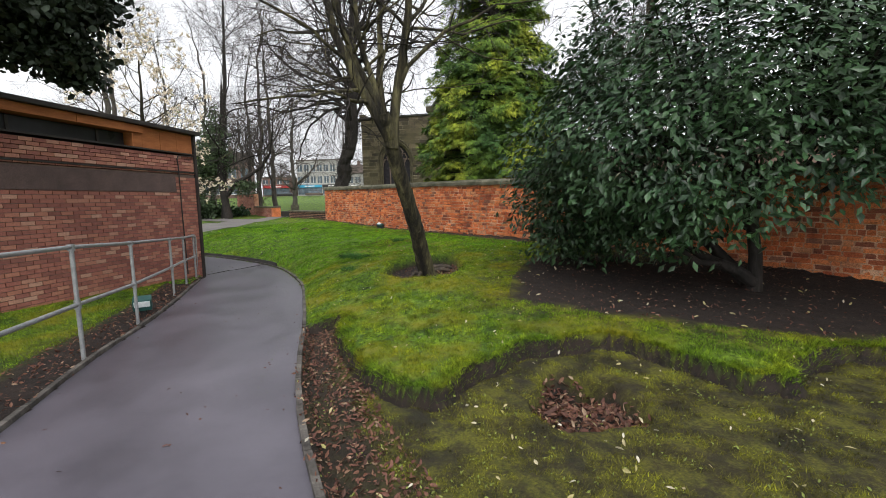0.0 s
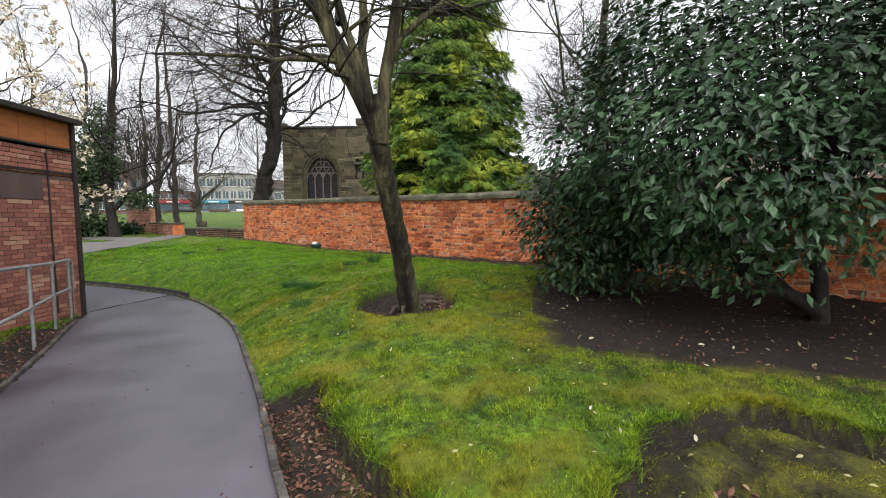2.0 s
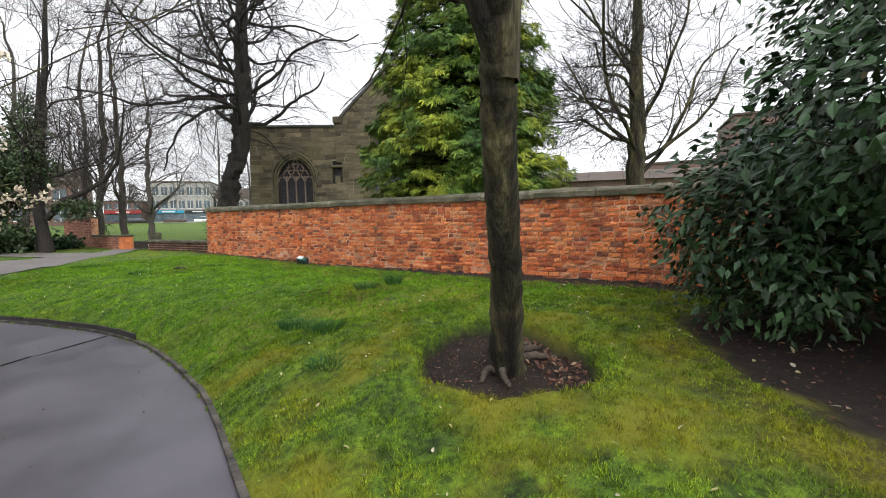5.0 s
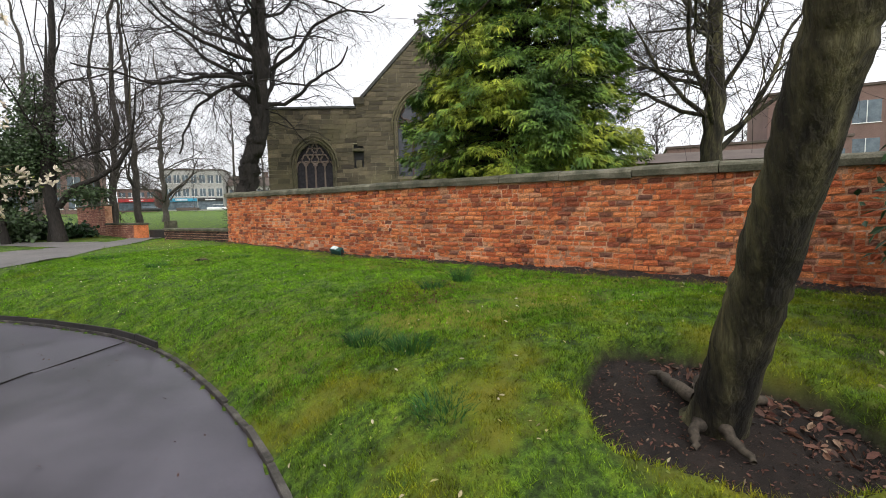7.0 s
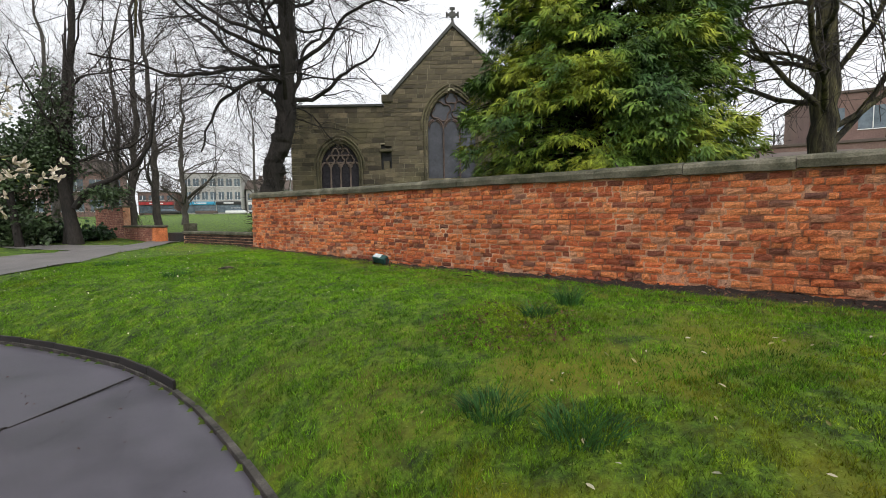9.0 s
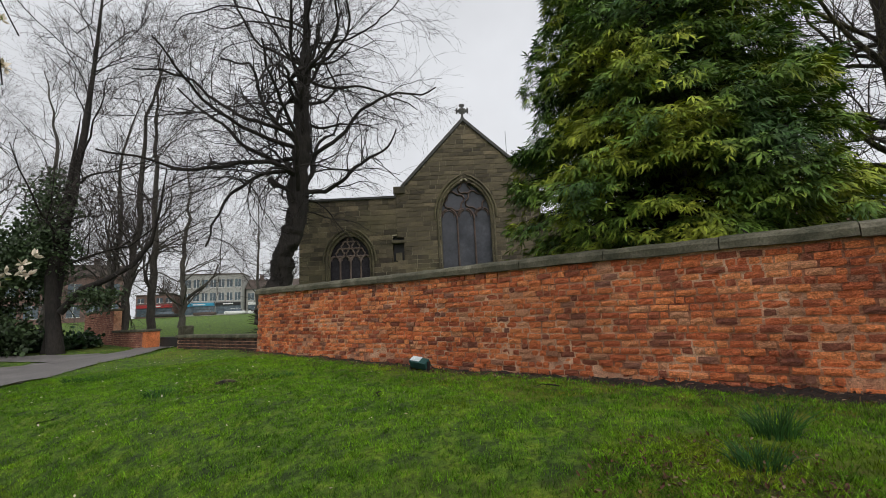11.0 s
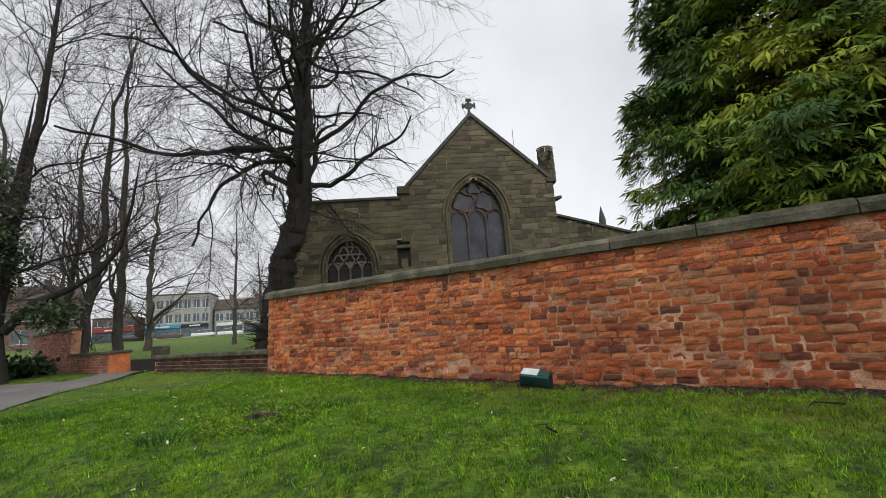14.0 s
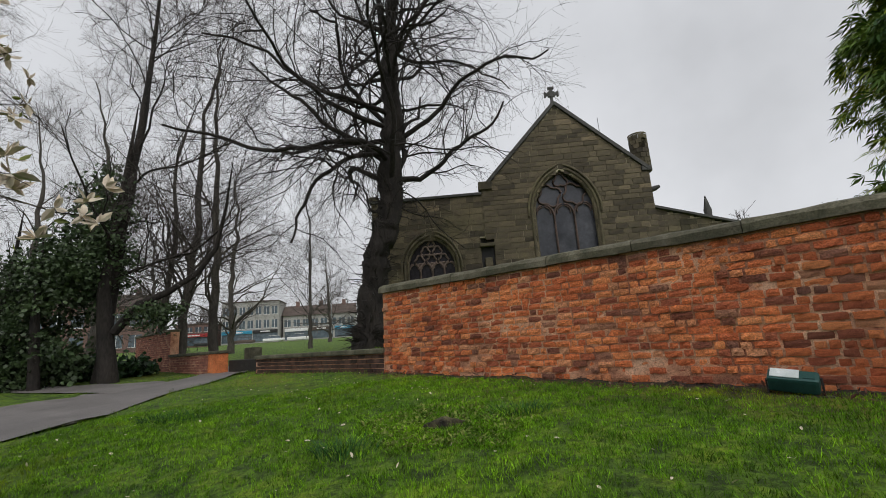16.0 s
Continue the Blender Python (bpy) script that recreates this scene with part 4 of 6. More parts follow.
def floodlight():
    x, y = -2.55, 17.5
    h = thing("floodlight", "green metal floodlight lying at the wall foot", "floodlight", at=(x, y, float(height(x, y))), turn=-52.5)
    m = pose(0, 0, 0.12, 32, 6, 0) @ Matrix.Diagonal((0.8, 0.8, 0.75, 1))
    part("housing", bevelled((-0.24, -0.09, -0.11), (0.24, 0.10, 0.10), 0.03, m), M_GREENMETAL, h, "dark green housing")
    part("lens", bevelled((-0.21, -0.06, 0.10), (0.06, 0.085, 0.112), 0.004, m), M_PALE, h, "pale lens glass")
    part("label_plate", bevelled((0.09, -0.05, 0.10), (0.20, 0.07, 0.108), 0.003, m), M_GREENMETAL, h)
    for sx in (-0.26, 0.245):
        part("bracket", bevelled((sx * 0.8, -0.03, -0.15), (sx * 0.8 + 0.015, 0.03, 0.03), 0.003, pose(0, 0, 0.12)), M_DARKTRIM, h)
    part("base_plate", bevelled((-0.27, -0.06, -0.03), (0.27, 0.06, 0.0), 0.006), M_DARKTRIM, h)
    return h


floodlight()

# ---- church ----
CH_AT, CH_TURN = (-1.0, 33.0, 0.0), -13


def arch_half(z, spring, apex, half):
    """Half width of a pointed arch of two arcs at height z."""
    if z <= spring:
        return half
    if z >= apex:
        return 0.0
    rise = apex - spring
    R = (half * half + rise * rise) / (2 * half)
    return max(0.0, half - R + math.sqrt(max(R * R - (z - spring) ** 2, 0)))


def arch_line(mid, base, spring, apex, half, grow=0.0, n=10, y=0.0):
    """The outline of a pointed arch as points, up one side and down the other."""
    spring_z, top = spring, apex + grow * 1.2
    right = [(mid + half + grow, y, base)]
    for i in range(n + 1):
        z = spring_z + (top - spring_z) * i / n
        right.append((mid + arch_half(z, spring_z, top, half + grow), y, z))
    left = [(2 * mid - x, yy, z) for x, yy, z in right[::-1]]
    return right + left[1:]


def stone_face(name, holder, spans, z0, z1, deep, course=0.26, y=0.0, seed=1, single_from=0):
    """Walling of stone blocks in courses; spans(z) gives the stretches that are solid at that height."""
    rng = np.random.default_rng(seed)
    lo, hi, clo, chi, singles = [], [], [], [], []
    z = z0
    while z < z1 - 0.02:
        h = min(course * rng.uniform(0.8, 1.2), z1 - z)
        for a, b in spans(z + h / 2):
            s = a
            while s < b - 0.01:
                L = rng.uniform(0.35, 0.85)
                e = b if b - s - L < 0.25 else s + L
                a1, b1 = (s + 0.011, y - rng.uniform(0, 0.022), z + 0.011), (e - 0.011, y + 0.15, z + h - 0.011)
                if single_from and z > single_from and len(singles) < 300:
                    singles.append((a1, b1))
                else:
                    lo.append(a1)
                    hi.append(b1)
                s = e
        z += h
    z = z0
    while z < z1 - 0.01:
        for a, b in spans(z + 0.045):
            if b - a > 0.03:
                clo.append((a, y + 0.012, z))
                chi.append((b, y + deep, z + 0.09))
        z += 0.09
    if singles:
        v, f = boxes_np([(0, 0, 0)], [(1, 1, 1)])
        me = bpy.data.meshes.new("stone")
        me.from_pydata([tuple(p) for p in v[0]], [], [tuple(int(i) for i in q) for q in f])
        me.materials.append(M_STONE_O)
        for a1, b1 in singles:
            ob = new("stone", me)
            ob.parent = holder
            ob.matrix_local = Matrix.Translation(a1) @ Matrix.Diagonal((b1[0] - a1[0], b1[1] - a1[1], b1[2] - a1[2], 1))
    v, f = boxes_np(clo, chi)
    mesh_np(name + "_core", v.reshape(-1, 3), [f], M_STONE_M, holder)
    v, f = boxes_np(lo, hi)
    return tagged(mesh_np(name + "_stonework", v.reshape(-1, 3), [f], M_STONE, holder, "weathered coursed sandstone"), kind="stuff")


def holes(a, b, gaps):
    """The stretch a..b less the gaps."""
    out, at = [], a
    for p, q in sorted(gaps):
        if q > at and p < b:
            if p > at:
                out.append((at, p))
            at = max(at, q)
    if at < b:
        out.append((at, b))
    return out


def gothic_window(holder, mid, base, spring, apex, half, lights, glass=None, stone=None):
    stone = stone or M_TRACERY
    w = part("window", bevelled((mid - half, 0.30, base), (mid + half, 0.34, apex), 0.002), glass or M_GLASSDARK, holder, "dark leaded church window with stone tracery")
    for grow, r, y, name in ((0.0, 0.07, 0.10, "jamb"), (0.13, 0.075, 0.0, "arch_moulding"), (0.28, 0.06, -0.06, "hood_mould")):
        tube_thing(name, arch_line(mid, base if grow < 0.2 else spring - 0.1, spring, apex, half, grow, 12, y), r, M_STONE_P, w, 6)
    step_w = 2 * half / lights
    y = 0.24
    for i in range(1, lights):
        x = mid - half + i * step_w
        top = spring - 0.15 if lights == 3 else spring + 0.2
        tube_thing("mullion", [(x, y, base), (x, y, top)], 0.055, stone, w, 6)
    for i in range(lights):
        x = mid - half + (i + 0.5) * step_w
        tube_thing("light_head", arch_line(x, spring - 0.35, spring - 0.10, spring + step_w * 0.55, step_w / 2, 0, 8, y), 0.055, stone, w, 6)
        foil_pts = [(x + 0.36 * step_w * math.cos(a) * (0.7 + 0.3 * abs(math.cos(1.5 * a - 0.785))), y + 0.01, spring + 0.02 + 0.40 * step_w * math.sin(a)) for a in [math.pi * k / 12 for k in range(13)]]
        tube_thing("cusp", foil_pts, 0.035, stone, w, 6)
    # foils in the head

    def foil(cx, cz, r, lobes):
        pts = []
        for k in range(lobes * 6 + 1):
            a = k / (lobes * 6) * 2 * math.pi
            rr = r * (0.66 + 0.38 * abs(math.cos(a * lobes / 2 + (math.pi / 4 if lobes == 4 else 0))))
            pts.append((cx + rr * math.sin(a), y, cz + rr * math.cos(a)))
        tube_thing("foil", pts, 0.05, stone, w, 6)
    rise = apex - spring
    if lights == 3:
        foil(mid - half * 0.42, spring + rise * 0.44, half * 0.40, 4)
        foil(mid + half * 0.42, spring + rise * 0.44, half * 0.40, 4)
        foil(mid, spring + rise * 0.79, half * 0.25, 3)
    else:
        for i in range(lights - 1):
            foil(mid - half + (i + 1) * step_w, spring + rise * 0.30, step_w * 0.42, 3)
        for dx in (-0.5, 0.5):
            foil(mid + dx * step_w, spring + rise * 0.58, step_w * 0.40, 3)
        foil(mid, spring + rise * 0.82, step_w * 0.3, 3)
    return w


def church():
    h = thing("church", "dark sandstone church with a cross on its gable", "church", at=CH_AT, turn=CH_TURN)
    g0, g1, apex_s, apex_z, knee = 0.0, 7.9, 3.93, 12.05, 8.35
    WA = (3.80, 3.7, 6.60, 8.66, 1.40)
    WB = (-2.60, 2.6, 4.45, 5.90, 1.13)

    def gable(z):
        if z < knee:
            a, b = g0, g1
        else:
            k = (z - knee) / (apex_z - knee)
            a, b = 0.45 + (apex_s - 0.45) * k, g1 - 0.1 - (g1 - 0.1 - apex_s) * k
        gaps = []
        if WA[1] < z < WA[3]:
            w = arch_half(z, WA[2], WA[3], WA[4])
            gaps.append((WA[0] - w, WA[0] + w))
        if 4.3 < z < 5.7:
            gaps.append((-0.25, 0.38))
        return holes(a, b, gaps)

    def aisle(z):
        gaps = []
        if WB[1] < z < WB[3]:
            w = arch_half(z, WB[2], WB[3], WB[4])
            gaps.append((WB[0] - w, WB[0] + w))
        if 4.3 < z < 5.7:
            gaps.append((-0.25, 0.38))
        return holes(-5.35, 0.0, gaps)

    def side(z):
        return [(7.9, min(7.9 + (6.45 - z) / 0.30, 12.5))] if z < 6.45 else []
    stone_face("gable", h, gable, 0.3, apex_z, 0.7, seed=1, single_from=4.6)
    stone_face("aisle", h, aisle, 0.3, 7.78, 0.6, y=0.05, seed=2)
    stone_face("side", h, side, 0.3, 6.45, 0.6, y=0.25, seed=3)
    part("parapet", bevelled((-5.42, -0.05, 7.78), (0.0, 0.7, 7.92), 0.03), M_LEAD, h, "dark stone parapet coping")
    part("parapet_end", bevelled((-5.45, -0.02, 7.9), (-5.05, 0.5, 8.15), 0.03), M_STONE_P, h)
    for a, b in (((0.35, knee + 0.02), (apex_s, apex_z + 0.12)), ((g1, knee + 0.02), (apex_s, apex_z + 0.12))):
        d = Vector((b[0] - a[0], 0, b[1] - a[1]))
        bm = bevelled((0, -0.12, -0.07), (d.length, 0.75, 0.10), 0.02, Matrix.Translation((a[0], 0, a[1])) @ Euler((0, -math.atan2(d.z, d.x), 0)).to_matrix().to_4x4())
        part("gable_coping", bm, M_LEAD, h, "dark stone gable coping")
    part("kneeler", bevelled((-0.12, -0.12, knee - 0.35), (0.52, 0.7, knee + 0.06), 0.04), M_STONE_P, h)
    part("kneeler", bevelled((g1 - 0.35, -0.10, knee - 0.1), (g1 + 0.12, 0.7, knee + 0.14), 0.04), M_LEAD, h)
    for z, w in ((4.3, 0.0),):
        part("niche_back", bevelled((-0.26, 0.3, 4.25), (0.39, 0.35, 5.75), 0.005), M_BLACK, h)
        part("niche_statue_base", bevelled((-0.1, 0.06, 4.3), (0.25, 0.28, 4.75), 0.05), M_STONE_P, h)
        part("niche_hood", bevelled((-0.3, -0.08, 5.25), (0.43, 0.2, 5.42), 0.03), M_STONE_P, h)
    gothic_window(h, *WA, 3, M_PANES)
    gothic_window(h, *WB, 4, None, M_TRACERY_B)
    # string course and side coping
    d = Vector((3.4, 0, -1.0))
    part("side_coping", bevelled((0, 0.1, 0.0), (4.2, 0.8, 0.12), 0.02, Matrix.Translation((7.85, 0, 6.5)) @ Euler((0, math.atan2(1.0, 3.35), 0)).to_matrix().to_4x4()), M_LEAD, h)
    # round stair turret with openings at the top
    lo, hi = [], []
    t = part("turret_shaft", bevelled((7.5, 0.2, 8.3), (8.2, 0.9, 8.56), 0.1), M_STONE_P, h, "small round stone turret")
    rng = np.random.default_rng(9)
    ring = []
    for row in range(7):
        z = 8.55 + row * 0.24
        for k in range(10):
            a0 = (k + 0.5 * (row % 2)) / 10 * 2 * math.pi
            if row in (4, 5) and k in (2, 7):
                continue
            for r0, r1, zz0, zz1 in ((0.30, 0.43, z + 0.008, z + 0.232),):
                aa, ab = a0 + 0.02, a0 + 2 * math.pi / 10 - 0.02
                c = [(7.85 + r * math.cos(a), 0.55 + r * math.sin(a)) for r, a in ((r1, aa), (r1, ab), (r0, ab), (r0, aa))]
                ring.append(np.array([(x, y, zz0) for x, y in c] + [(x, y, zz1) for x, y in c]))
    f = (BOXF[None, :, ::-1] + (np.arange(len(ring)) * 8)[:, None, None]).reshape(-1, 4)
    tagged(mesh_np("turret_stonework", np.concatenate(ring), [f], M_STONE, h), kind="stuff")
    tube_thing("turret_cap", [(7.85, 0.55, 10.22), (7.85, 0.55, 10.30)], 0.44, M_STONE_P, h, 14)
    # cross
    x, z = apex_s, apex_z
    tube_thing("cross_foot", [(x, 0.25, z - 0.05), (x, 0.25, z + 0.22), (x, 0.25, z + 0.42)], [0.26, 0.14, 0.07], M_LEAD, h, 8)
    for lo_, hi_ in (((x - 0.065, 0.19, z + 0.35), (x + 0.065, 0.31, z + 1.12)), ((x - 0.32, 0.19, z + 0.68), (x + 0.32, 0.31, z + 0.82)), ((x - 0.15, 0.17, z + 1.02), (x + 0.15, 0.33, z + 1.14)),
                     ((x - 0.36, 0.17, z + 0.61), (x - 0.27, 0.33, z + 0.89)), ((x + 0.27, 0.17, z + 0.61), (x + 0.36, 0.33, z + 0.89)), ((x - 0.17, 0.18, z + 0.6), (x + 0.17, 0.32, z + 0.9))):
        part("cross", bevelled(lo_, hi_, 0.02), M_LEAD, h)
    tube_thing("spout", [(7.85, 0.3, 7.35), (8.1, 0.1, 7.4), (8.28, 0.05, 7.46)], [0.13, 0.12, 0.07], M_LEAD, h, 6)
    tube_thing("pinnacle", [(10.4, 0.4, 5.6), (10.4, 0.4, 6.2), (10.4, 0.4, 6.9)], [0.13, 0.17, 0.02], M_LEAD, h, 6)
    tube_thing("aerial", [(6.6, 2.0, 8.2), (6.6, 2.0, 12.2)], 0.02, M_GALV, h, 6)
    # body and roofs behind
    bm = bmesh.new()
    vs = [bm.verts.new(p) for p in ((0.4, 0.72, 8.2), (g1 - 0.1, 0.72, 8.2), (apex_s, 0.72, 11.95), (0.4, 22, 8.2), (g1 - 0.1, 22, 8.2), (apex_s, 22, 11.95))]
    for idx in ((0, 2, 1), (3, 4, 5), (0, 3, 5, 2), (1, 2, 5, 4), (0, 1, 4, 3)):
        bm.faces.new([vs[i] for i in idx])
    part("roof", bm, M_FARROOF, h)
    part("body", bevelled((0.02, 0.72, 0.2), (7.88, 22, 8.2), 0.01), M_STONE_P, h)
    part("aisle_body", bevelled((-5.3, 0.66, 0.2), (0.0, 20, 7.7), 0.01), M_STONE_P, h)
    part("side_body", bevelled((7.9, 0.86, 0.2), (12.0, 20, 5.2), 0.01), M_STONE_P, h)
    return h


church()

# ---- trees ----
def bare_tree(name, label, seed, trunk, radii, mat, limbs=None, levels=(), group="", lump=0.02, twig=None, rings=24, sides=14, burr=0.0, wander=0.08):
    """A leafless tree: the trunk polyline, then levels of branches; each level: count, lo, hi, angle, length, k, ratio, wiggle, lift, rmin, sides."""
    h = thing(name, label, "tree", group, at=tuple(trunk[0]))
    o = np.array(trunk[0], float)
    rng = np.random.default_rng(seed)
    P, R = np.array([trunk], float) - o, np.array([radii], float)
    # smooth and roughen the trunk
    k = rings
    t = np.linspace(0, 1, k)
    src = np.linspace(0, 1, P.shape[1])
    P = np.stack([np.interp(t, src, P[0, :, i]) for i in range(3)], -1)[None]
    for _ in range(2):
        P[:, 1:-1] = (P[:, :-2] + P[:, 1:-1] * 2 + P[:, 2:]) / 4
    P[:, 1:, :2] += rng.normal(0, wander * R[0, 0], (1, k - 1, 2))
    R = np.interp(t, src, R[0])[None] * (1 + rng.normal(0, 0.04, (1, k)))
    R[0, 0] *= 1.35
    R[0, 1] *= 1.12
    v, f = tubes(P, R, sides)
    if burr:
        ring = np.repeat(np.arange(k), sides)
        ang = np.tile(np.arange(sides), k)
        swell = burr * np.clip(vnoise(ang * 6.0 / sides + 20, ring * 0.35, seed) + 0.5 * vnoise(ang * 14.0 / sides, ring * 0.9, seed + 1), -0.4, 1.2)
        v += (v - P[0][ring]) * swell[:, None]
    v += rng.normal(0, lump * radii[0], v.shape)
    mesh_np("trunk", v, [f], mat, h, "", True)
    big, small = [], []
    stack = {0: (P, R)}
    for i, lv in enumerate(levels):
        src_p, src_r = stack[lv.get("of", i)]
        if i == 0 and limbs:
            tt = np.linspace(0, 1, 14)
            lp = []
            for pts, r0 in limbs:
                q = np.array(pts, float)
                d = np.concatenate([[0], np.cumsum(np.linalg.norm(np.diff(q, axis=0), axis=1))])
                q = np.stack([np.interp(tt * d[-1], d, q[:, c]) for c in range(3)], 1)
                q[1:-1] = (q[:-2] + 2 * q[1:-1] + q[2:]) / 4
                q[2:] += rng.normal(0, 0.02, q[2:].shape)
                lp.append(q - o)
            got = np.array(lp), np.array([r0 * (1 - 0.85 * tt) for _, r0 in limbs])
        else:
          got = sprout(rng, src_p, src_r, lv["n"], lv.get("lo", 0.2), lv.get("hi", 1.0), lv["angle"], lv["len"], lv["k"], lv["ratio"], lv["wig"], lv["lift"], lv.get("tip", 0.3), lv["rmin"], lv.get("tl", 0.4))
        stack[i + 1] = got
        if i == 0:
            for p1, r1 in zip(*got):
                v, f = tubes(p1[None], r1[None], lv["sides"])
                mesh_np("limb", v, [f], mat, h, "", True)
        else:
            (big if lv["sides"] > 3 else small).append(ribbons(rng, *got) if lv["sides"] == 2 else tubes(*got, lv["sides"]))
    if big:
        v, fs = joined(big)
        tagged(mesh_np("branchwork", v, fs, mat, h, "", True), kind="stuff")
    if small:
        v, fs = joined(small)
        tagged(mesh_np("twig_growth", v, fs, twig or M_TWIG, h), kind="stuff")
    return h, stack, o, rng


def lv(n, angle, length, k, ratio, wig, lift, rmin, sides, **kw):
    return dict(n=n, angle=angle, len=length, k=k, ratio=ratio, wig=wig, lift=lift, rmin=rmin, sides=sides, **kw)


gz = lambda x, y: float(height(x, y))
# leaning tree in the lawn
FORK = (-0.88, 7.2, 2.8)
STEM_LINES = [([(FORK[0] + dx, FORK[1] + dy, FORK[2] + dz) for dx, dy, dz in pts], r) for pts, r in (
    ([(0.06, 0.1, -0.35), (-0.27, -0.05, 0.34), (-0.6, -0.1, 0.87), (-0.83, -0.1, 1.6), (-1.4, 0.1, 3.5), (-1.7, 0.3, 5.5)], 0.088),
    ([(0.04, 0.1, -0.3), (-0.23, 0.05, 0.45), (-0.45, 0.1, 0.87), (-0.72, 0.2, 1.6), (-1.1, 0.4, 3.4), (-1.2, 0.7, 5.2)], 0.075),
    ([(0.0, 0.0, -0.1), (-0.23, 0.1, 0.64), (-0.34, 0.15, 1.17), (-0.44, 0.2, 1.6), (-0.6, 0.5, 3.4), (-0.5, 0.8, 5.0)], 0.06),
    ([(0.0, 0.05, -0.1), (-0.15, 0.15, 0.45), (-0.11, 0.25, 1.1), (-0.11, 0.35, 1.6), (0.0, 0.6, 3.6), (0.2, 0.9, 5.5)], 0.066),
    ([(0.08, 0.1, -0.4), (0.10, 0.1, 0.3), (0.23, 0.15, 0.83), (0.34, 0.2, 1.6), (0.5, 0.3, 3.2), (0.6, 0.4, 5.2)], 0.092),
    ([(0.14, 0.1, 0.45), (0.38, 0.1, 0.95), (0.76, 0.1, 1.36), (1.1, 0.15, 1.5), (1.9, 0.2, 1.9), (2.8, 0.4, 2.0)], 0.042),
    ([(-0.3, 0.0, 0.45), (-0.6, 0.9, 0.95), (-1.3, 1.9, 1.15), (-2.2, 2.7, 1.25), (-3.0, 3.1, 1.4), (-3.8, 3.3, 1.6)], 0.036),
    ([(-0.5, 0.05, 0.8), (-0.8, 1.0, 1.5), (-1.6, 1.9, 1.9), (-2.3, 2.4, 2.1), (-3.1, 2.8, 2.5)], 0.033),
    ([(-0.4, 0.1, 1.0), (-0.5, 1.4, 1.9), (-1.2, 2.4, 2.4), (-2.2, 3.2, 2.9), (-3.2, 3.8, 3.4)], 0.033),
    ([(0.35, 0.2, 1.6), (0.8, 0.6, 2.2), (1.4, 1.0, 2.9), (2.0, 1.4, 3.8)], 0.036))]
b = gz(-0.33, 8.40)
near_h, near_s, near_o, near_r = bare_tree("lawn_tree", "leaning bare grey-barked tree in a cut lawn pit", 21,
    [(-0.33, 8.40, b - 0.05), (-0.50, 8.01, 1.0), (-0.74, 7.56, 2.0), (-0.83, 7.36, 2.45), (-0.92, 7.15, 2.95)],
    [0.165, 0.135, 0.128, 0.125, 0.09], M_BARK, limbs=STEM_LINES, twig=M_TWIG_D, rings=70, sides=28, burr=0.07, lump=0.012, wander=0.01,
    levels=(lv(11, (34, 14), (3.5, 6.0), 14, 0.62, 0.10, 0.05, 0.022, 7, lo=0.40, hi=0.56, tl=0.1),
            lv(95, (55, 14), (1.6, 3.8), 10, 0.45, 0.14, -0.01, 0.008, 5, lo=0.1, hi=0.95),
            lv(800, (48, 16), (0.6, 1.6), 7, 0.5, 0.17, 0.0, 0.004, 3, lo=0.1, hi=1.0),
            lv(2600, (45, 18), (0.2, 0.7), 5, 0.6, 0.18, 0.0, 0.0022, 3, lo=0.15, hi=1.0)))
roots = thing("tree_roots", "exposed twisted roots in the bare pit", "roots", at=(-0.33, 8.40, b))
for pts in ([(0.10, 0.02, 0.06), (0.26, 0.06, 0.10), (0.42, 0.02, 0.08), (0.60, 0.10, 0.02)], [(0.05, 0.12, 0.08), (0.20, 0.34, 0.12), (0.42, 0.44, 0.10), (0.62, 0.30, 0.03)],
            [(-0.14, -0.04, 0.06), (-0.24, -0.10, 0.05), (-0.34, -0.18, -0.02)], [(0.12, 0.30, 0.08), (0.32, 0.18, 0.12), (0.46, 0.26, 0.09), (0.60, 0.42, 0.0)],
            [(0.0, 0.15, 0.10), (0.02, 0.42, 0.11), (0.14, 0.66, 0.07), (0.10, 0.85, 0.0)], [(-0.08, -0.12, 0.08), (-0.14, -0.22, 0.06), (-0.16, -0.40, -0.01)]):
    P = np.array([pts], float)
    tt = np.linspace(0, 1, 12)
    P = np.stack([np.interp(tt, np.linspace(0, 1, len(pts)), P[0, :, c]) for c in range(3)], -1)
    P[1:-1] = (P[:-2] + 2 * P[1:-1] + P[2:]) / 4 + np.random.default_rng(len(pts) * 7).normal(0, 0.008, (10, 3))
    tube_thing("root", [tuple(q) for q in P], list(np.linspace(0.05, 0.018, 12)), M_ROOT, roots, 8)

